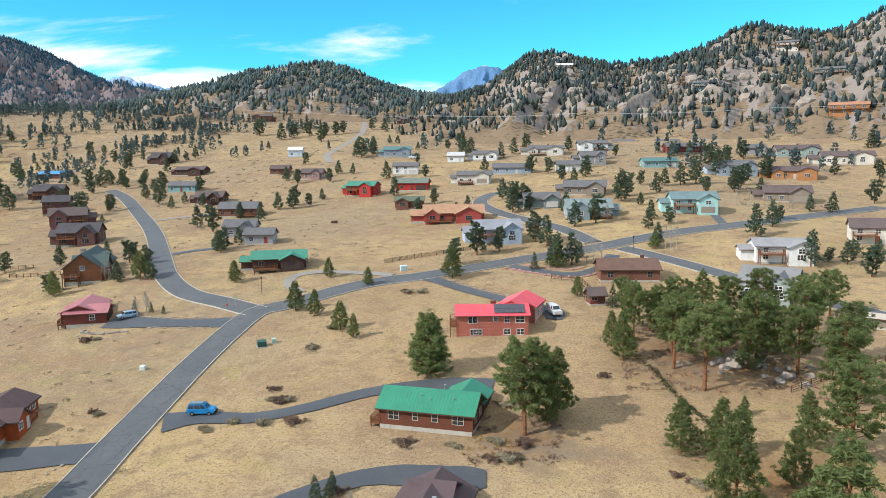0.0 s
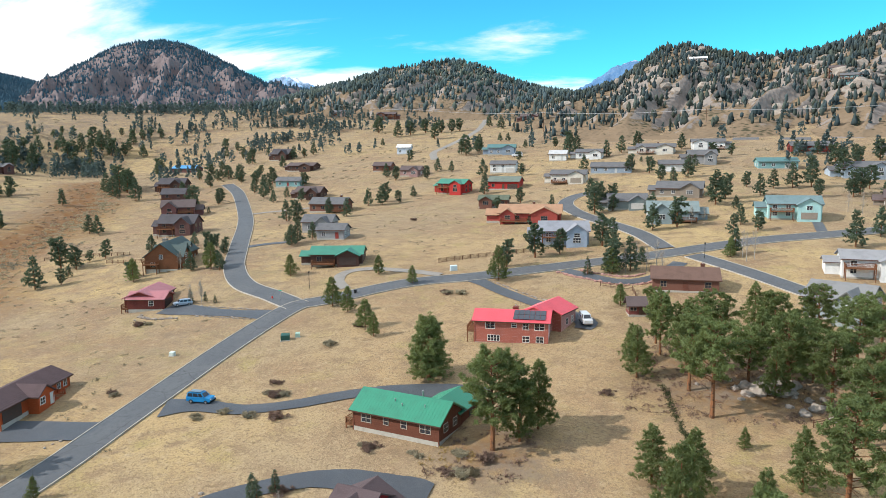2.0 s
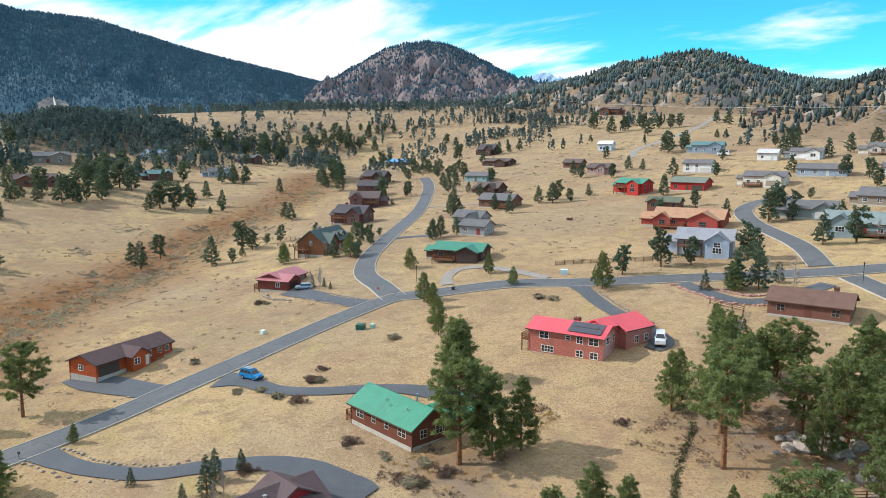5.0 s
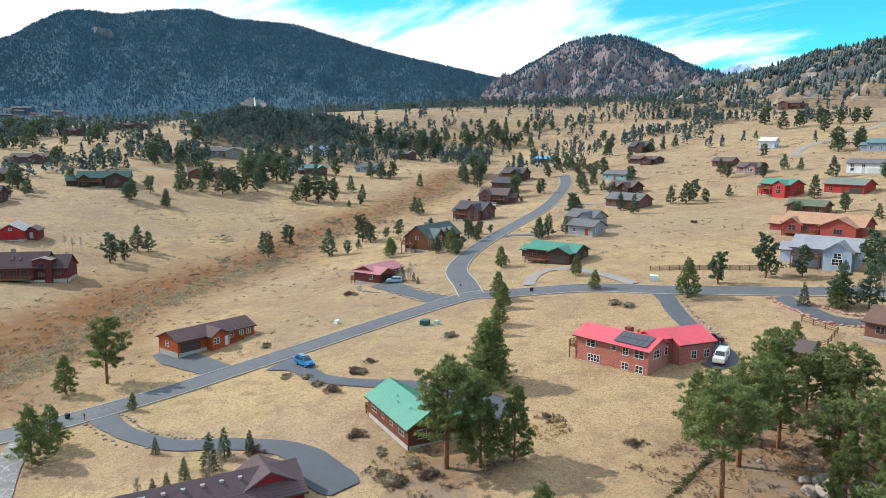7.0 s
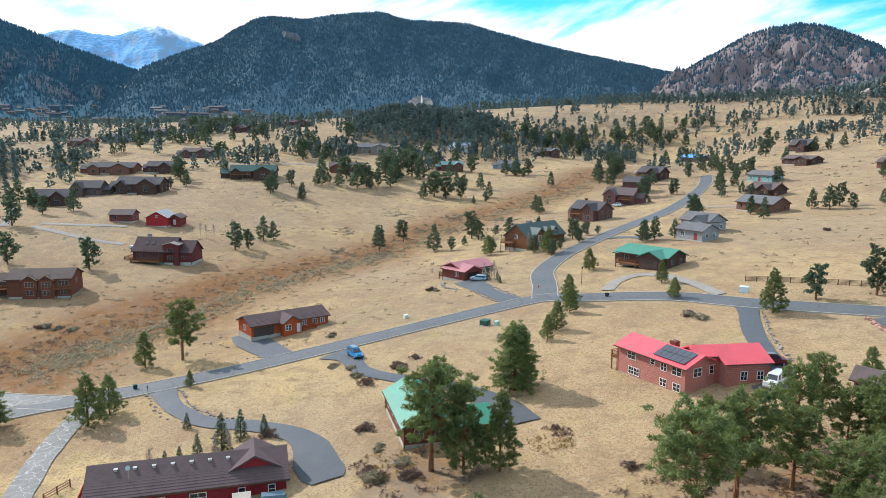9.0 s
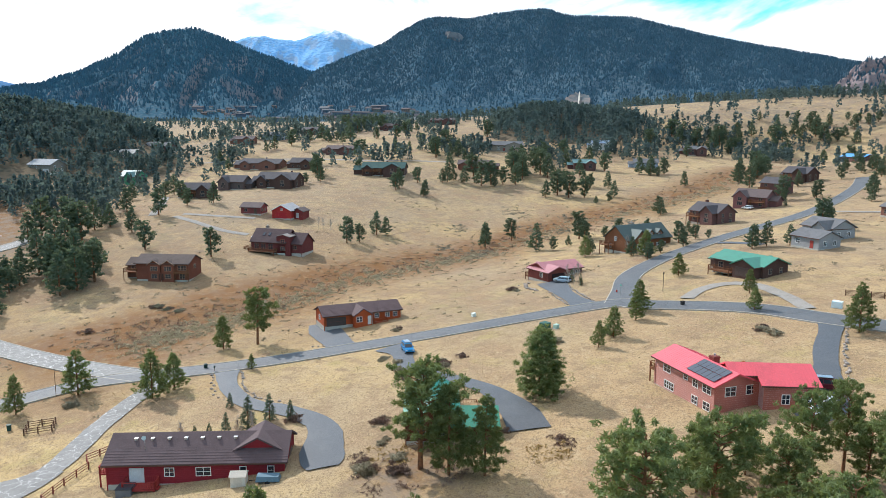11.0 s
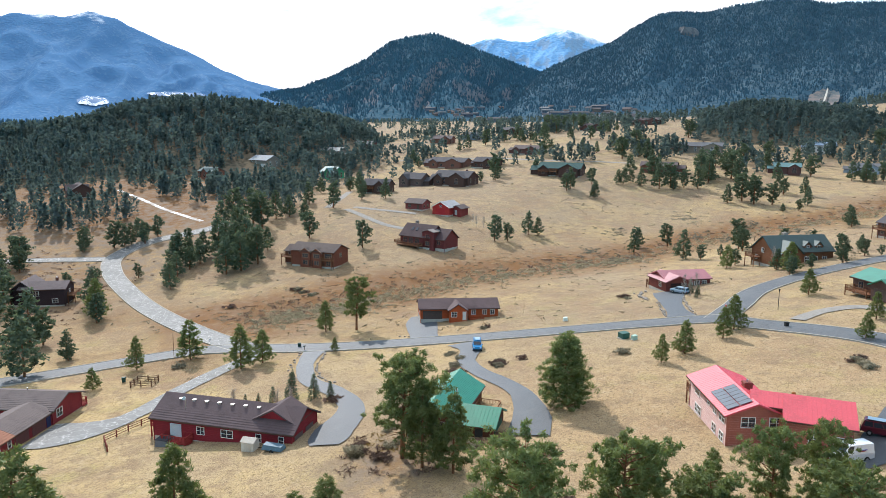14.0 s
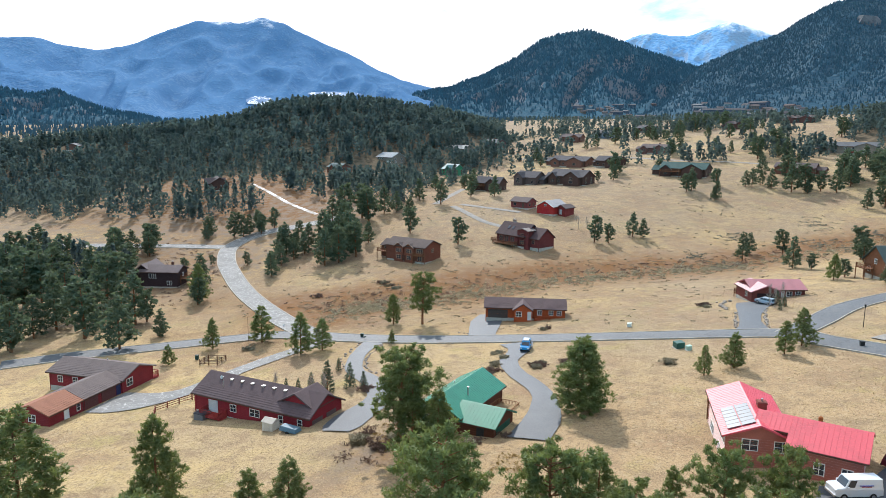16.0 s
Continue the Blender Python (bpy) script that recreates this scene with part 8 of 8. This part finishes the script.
box_on_pad("dark green transformer box on a concrete pad", -43.8, 27.6, 30, (0.03, 0.10, 0.08), 1.8, 1.6, 1.3)
box_on_pad("pale green utility box on a concrete pad", -42.0, 29.6, 30, (0.35, 0.5, 0.42), 0.9, 0.9, 1.0)
box_on_pad("white and green utility box in dry grass", -63.4, 15.0, 10, (0.6, 0.66, 0.6), 1.0, 0.9, 0.9)
box_on_pad("white community mailbox by the roadside", -27.0, 83.0, 35, (0.6, 0.72, 0.75), 1.9, 0.8, 1.5)


def roadside_post(label, category, x, y, h, head, tone):
    ob = thing(category.replace(" ", "_"), label, category, x, y)
    part("post", Shape().rod((0, 0, -0.3), (0, 0, h), 0.05, 0.05, 6), FENCE_WOOD if tone is None else METAL, ob)
    if head:
        part(head[0], Shape().box(*head[1]), paint(*head[2], 0.5, "sign_paint"), ob)


roadside_post("green street name sign on a metal post", "street sign", -61.2, 50.6, 2.6, ("sign_plate", (-0.45, 0.45, -0.02, 0.02, 2.4, 2.62), (0.02, 0.35, 0.25)), 1)
roadside_post("white road sign on a metal post", "road sign", -46.5, -67.5, 2.2, ("sign_plate", (-0.3, 0.3, -0.02, 0.02, 1.6, 2.2), (0.7, 0.7, 0.7)), 1)
roadside_post("wooden utility pole by the road", "utility pole", -37.2, -71.2, 6.0, None, None)
roadside_post("dark mailbox on a wooden post", "mailbox", -43.2, -42.2, 1.0, ("letter_box", (-0.3, 0.3, -0.14, 0.14, 0.95, 1.25), (0.02, 0.04, 0.03)), None)
roadside_post("red fire hydrant-like marker beside a junction", "marker post", -63.6, 50.5, 0.9, ("cap", (-0.15, 0.15, -0.15, 0.15, 0.4, 0.9), (0.5, 0.05, 0.03)), 1)
for x, y in ((-58.9, 60.3), (36.5, 108.6)):
    ob = thing("street_lamp", "black street lamp with a small lantern", "street lamp", x, y)
    part("pole", Shape().rod((0, 0, -0.3), (0, 0, 4.0), 0.07, 0.05, 8), TYRE, ob)
    part("lantern", Shape().rod((0, 0, 4.0), (0, 0, 4.45), 0.12, 0.2, 6), TYRE, ob)
    part("cap", Shape().rod((0, 0, 4.45), (0, 0, 4.6), 0.24, 0.04, 6), TYRE, ob)
for x, y, tone in ((-46.0, -44.6, (0.02, 0.05, 0.04)), (-21.0, -72.5, (0.02, 0.06, 0.05)), (-44, 58.5, (0.03, 0.03, 0.03))):
    ob = thing("wheeled_bin", "dark wheeled bin by the road", "bin", x, y, 20)
    part("bin_body", Shape().solid([(-0.25, -0.3, 0), (-0.25, 0.3, 0), (0.25, 0.3, 0), (0.25, -0.3, 0)], [(-0.32, -0.36, 1.0), (-0.32, 0.36, 1.0), (0.32, 0.36, 1.0), (0.32, -0.36, 1.0)]), paint(*tone, 0.6, "bin_plastic"), ob)
    part("lid", Shape().box(-0.34, 0.34, -0.38, 0.38, 1.0, 1.08), paint(*tone, 0.6, "bin_plastic"), ob)

# yard of the long dark red house
ob = thing("garden_shed", "cream plastic garden shed behind a red house", "shed", 11.0, -28.3, 87, -8.6)
part("wall", Shape().box(-1.0, 1.0, -0.9, 0.9, -0.3, 1.9), CREAM, ob)
part("roof", Shape().solid([(-1.15, -1.05, 1.85), (-1.15, 0, 2.35), (-1.15, 1.05, 1.85)], [(1.15, -1.05, 1.85), (1.15, 0, 2.35), (1.15, 1.05, 1.85)]), paint(0.5, 0.45, 0.38, 0.7, "plastic"), ob)
part("door", Shape().box(-0.55, 0.55, -0.95, -0.88, 0.0, 1.75), paint(0.55, 0.5, 0.42, 0.7, "plastic"), ob)
ob = thing("trailer", "small trailer under a blue-grey cover", "trailer", 11.3, -24.4, 87, -8.1)
part("cover", Shape().solid([(-1.6, -0.85, 0.55), (-1.6, 0.85, 0.55), (1.6, 0.85, 0.55), (1.6, -0.85, 0.55)], [(-1.45, -0.6, 1.25), (-1.45, 0.6, 1.25), (1.45, 0.6, 1.15), (1.45, -0.6, 1.15)]), paint(0.10, 0.17, 0.22, 0.6, "tarpaulin"), ob)
for s in (-1, 1):
    part("wheel", Shape().rod((0, s * 0.8 - 0.1, 0.32), (0, s * 0.8 + 0.1, 0.32), 0.33, 0.33, 14), TYRE, ob)
part("tow_bar", Shape().rod((-1.6, 0, 0.5), (-2.6, 0, 0.4), 0.05, 0.05, 6), TYRE, ob)
ob = thing("hot_tub", "dark covered hot tub beside a red wall", "hot tub", 9.4, -43.6, 87, -9.5)
part("tub", Shape().box(-1.0, 1.0, -1.0, 1.0, -0.4, 0.85), paint(0.16, 0.16, 0.17, 0.7, "plastic"), ob)
part("tub_cover", Shape().box(-1.05, 1.05, -1.05, 1.05, 0.85, 0.97), paint(0.05, 0.05, 0.06, 0.6, "vinyl"), ob)
# carved wooden figure in the yard of the red house
bm = bmesh.new()
bmesh.ops.create_cone(bm, cap_ends=True, segments=12, radius1=0.38, radius2=0.26, depth=2.2)
for v in bm.verts:
    v.co.z += 1.1
me = bpy.data.meshes.new("carved_post")
for z, r, h in ((2.35, 0.3, 0.4),):
    bmesh.ops.create_uvsphere(bm, u_segments=10, v_segments=8, radius=r, matrix=Matrix.Translation((0, 0, z)))
bm.to_mesh(me)
bm.free()
me.materials.append(paint(0.35, 0.13, 0.04, 0.7, "carved_wood"))
ob = new("carved_post", me)
ob.matrix_world = pose(-0.9, 49.2, ground_z(-0.9, 49.2) - 0.05)
tagged(ob, "tall carved wooden figure in the grass behind a red house", "statue")
# garden hut near the brown-roofed house
home("small dark red garden hut", 25.7, 58.6, 20, 3.6, 3.2, 2.2, 1.3, paint(0.2, 0.06, 0.05), BROWNROOF)
home("low weathered shed with a pale roof", 82, 49, -30, 7, 4, 1.8, 0.5, TAUPE, paint(0.45, 0.4, 0.34, 0.8, "shingles"))
# stone edging of the drives
bmv = bmesh.new()
bmesh.ops.create_icosphere(bmv, subdivisions=1, radius=1)
for v in bmv.verts:
    v.co *= 1 + 0.35 * noise.noise(v.co * 2)
EDGE = bpy.data.meshes.new("edging_stone")
bmv.to_mesh(EDGE)
bmv.free()
EDGE.materials.append(rockmat)
PINKSTONE = EDGE.copy()
PINKSTONE.materials.clear()
PINKSTONE.materials.append(material("pink_stone", (0.42, 0.24, 0.2), 0.9, coord="World", scales=((2.0, (0.3, 0.17, 0.14), 0.45, 0.65),)))


def edging(points, offset, gap, mesh=None, size=(0.16, 0.38), label="loose row of pale stones edging a driveway"):
    """A row of stones beside a drive, each a part of the row."""
    line = smooth_line(points, gap)
    x0, y0 = line[0].x, line[0].y
    ob = thing("stone_edging", label, "stone edging", x0, y0, 0)
    z0 = ground_z(x0, y0)
    r = random.Random(int(x0 * 7 + offset * 10))
    for k in range(len(line) - 1):
        d = (line[k + 1] - line[k]).normalized()
        p = line[k] + Vector((-d.y, d.x, 0)) * (offset + r.uniform(-0.3, 0.3))
        s = r.uniform(*size)
        if not off_roads(np.array([p.x]), np.array([p.y]), 0.1)[0]:
            continue
        part("stone", mesh or EDGE, rockmat, ob, at=pose(p.x - x0, p.y - y0, ground_z(p.x, p.y) - z0 + s * 0.3, 0, 0, r.uniform(0, 360)) @ Matrix.Diagonal((s * 1.3, s, s * 0.8, 1)))


edging([(-41.5, -39.3), (-29.3, -36.4), (-21.0, -32.0), (-17.0, -27.2)], 2.6, 1.1)
edging([(-41.5, -39.3), (-29.5, -36.6), (-22.0, -31.5)], -2.9, 1.6)
edging([(-18.8, 76.5), (-7.5, 68.0), (3.0, 61.4), (9.0, 58.5)], 2.6, 0.9)
edging([(-60.0, 40.4), (-64.0, 40.2), (-70.0, 39.9), (-78.0, 40.0)], 2.9, 0.7)
edging([(-60.0, 40.4), (-64.0, 40.2), (-70.0, 39.9), (-78.0, 40.0), (-84.5, 40.3)], -3.1, 0.7)
edging([(2.5, 89.5), (9.8, 85.7), (19.0, 82.9), (26.4, 88.5)], -2.6, 0.7, PINKSTONE, (0.3, 0.6), "low wall of rough pink stones along a driveway")
edging([(6.5, 89.5), (12, 87.5), (19.0, 86.5), (24.0, 91)], 0.8, 0.7, PINKSTONE, (0.3, 0.55), "low wall of rough pink stones along a driveway")
edging([(-92, 34), (-88, 33.2), (-84, 33.6), (-80, 35)], 0, 0.5, EDGE, (0.2, 0.5), "bank of loose pale stones below a driveway")
edging([(-50, -24), (-47.5, -14)], 4.6, 1.2)

# ---- leafless aspens ----


def aspen(x, y, tall):
    r = random.Random(int(x * 5 + y * 3))
    ob = thing("aspen_tree", "slender leafless aspen with pale bark and fine twigs", "tree", x, y, group="leafless aspens")
    t, c = Shape(), Shape()
    t.rod((0, 0, -0.2), (0.1, 0.05, tall * 0.55), tall * 0.014, tall * 0.009, 6).rod((0.1, 0.05, tall * 0.55), (0.05, 0.1, tall), tall * 0.009, 0.01, 5)
    for k in range(34):
        z = tall * r.uniform(0.25, 0.95)
        az, ln = r.uniform(0, 6.28), tall * 0.2 * (1.15 - z / tall)
        p = (math.cos(az) * ln, math.sin(az) * ln, z + ln * 1.3)
        c.rod((0.05, 0.05, z), p, 0.03, 0.012, 4)
        for m in range(3):
            f = r.uniform(0.4, 1)
            q = (p[0] * f, p[1] * f, z + (p[2] - z) * f)
            c.rod(q, (q[0] + r.uniform(-0.5, 0.5), q[1] + r.uniform(-0.5, 0.5), q[2] + r.uniform(0.2, 0.7)), 0.018, 0.008, 3)
    part("trunk", t, grey_bark, ob)
    part("twig_crown", c, grey_bark, ob)


for x, y, tall in ((-84, 43.8, 5), (-83, 46.5, 5.5), (-81.5, 45, 4.5), (-112, 71, 6), (20, 96, 7), (23, 94, 6), (25, 98, 7.5), (27, 93, 6), (47, 108, 8), (49, 111, 8.5), (46, 112, 7.5), (18, 91, 6), (30, 150, 6), (34, 148, 6), (-5.5, -29, 4),
                   (-4.5, -31, 3.8), (-6, -40, 3.5), (-200, -30, 5), (-196, -28, 5.5), (-198, -25, 5), (-66, 84, 4), (-68, 83, 4), (-69, 81, 3.5), (78, 178, 7), (82, 176, 7)):
    aspen(x, y, tall)

# ---- power line below the hills ----
POLES = [(-330, 520), (-215, 470), (-95, 432), (20, 402), (135, 385), (250, 372), (365, 362)]
for x, y in POLES:
    ob = thing("power_pole", "tall wooden power pole with a cross-arm", "power pole", x, y, group="power line")
    part("pole", Shape().rod((0, 0, -0.5), (0, 0, 15), 0.2, 0.13, 8), FENCE_WOOD, ob)
    part("cross_arm", Shape().box(-0.12, 0.12, -1.6, 1.6, 13.6, 13.85), FENCE_WOOD, ob)
    for s in (-1.4, 0.0, 1.4):
        part("insulator", Shape().rod((0, s, 13.85), (0, s, 14.2), 0.07, 0.05, 6), METAL, ob)
for k, (p, q) in enumerate(zip(POLES, POLES[1:])):
    ob = thing("power_cable", "thin pale overhead power cables", "cable", p[0], p[1], group="power line")
    z0, z1 = ground_z(*p), ground_z(*q)
    for s in (-1.4, 0.0, 1.4):
        c = Shape()
        pts = []
        for m in range(13):
            t = m / 12
            pts.append(((q[0] - p[0]) * t, (q[1] - p[1]) * t + s, (z1 - z0) * t + 14.2 - 3.2 * 4 * t * (1 - t) * 0.5))
        for u, w in zip(pts, pts[1:]):
            c.rod(u, w, 0.05, 0.05, 4)
        part("wire", c, METAL, ob)
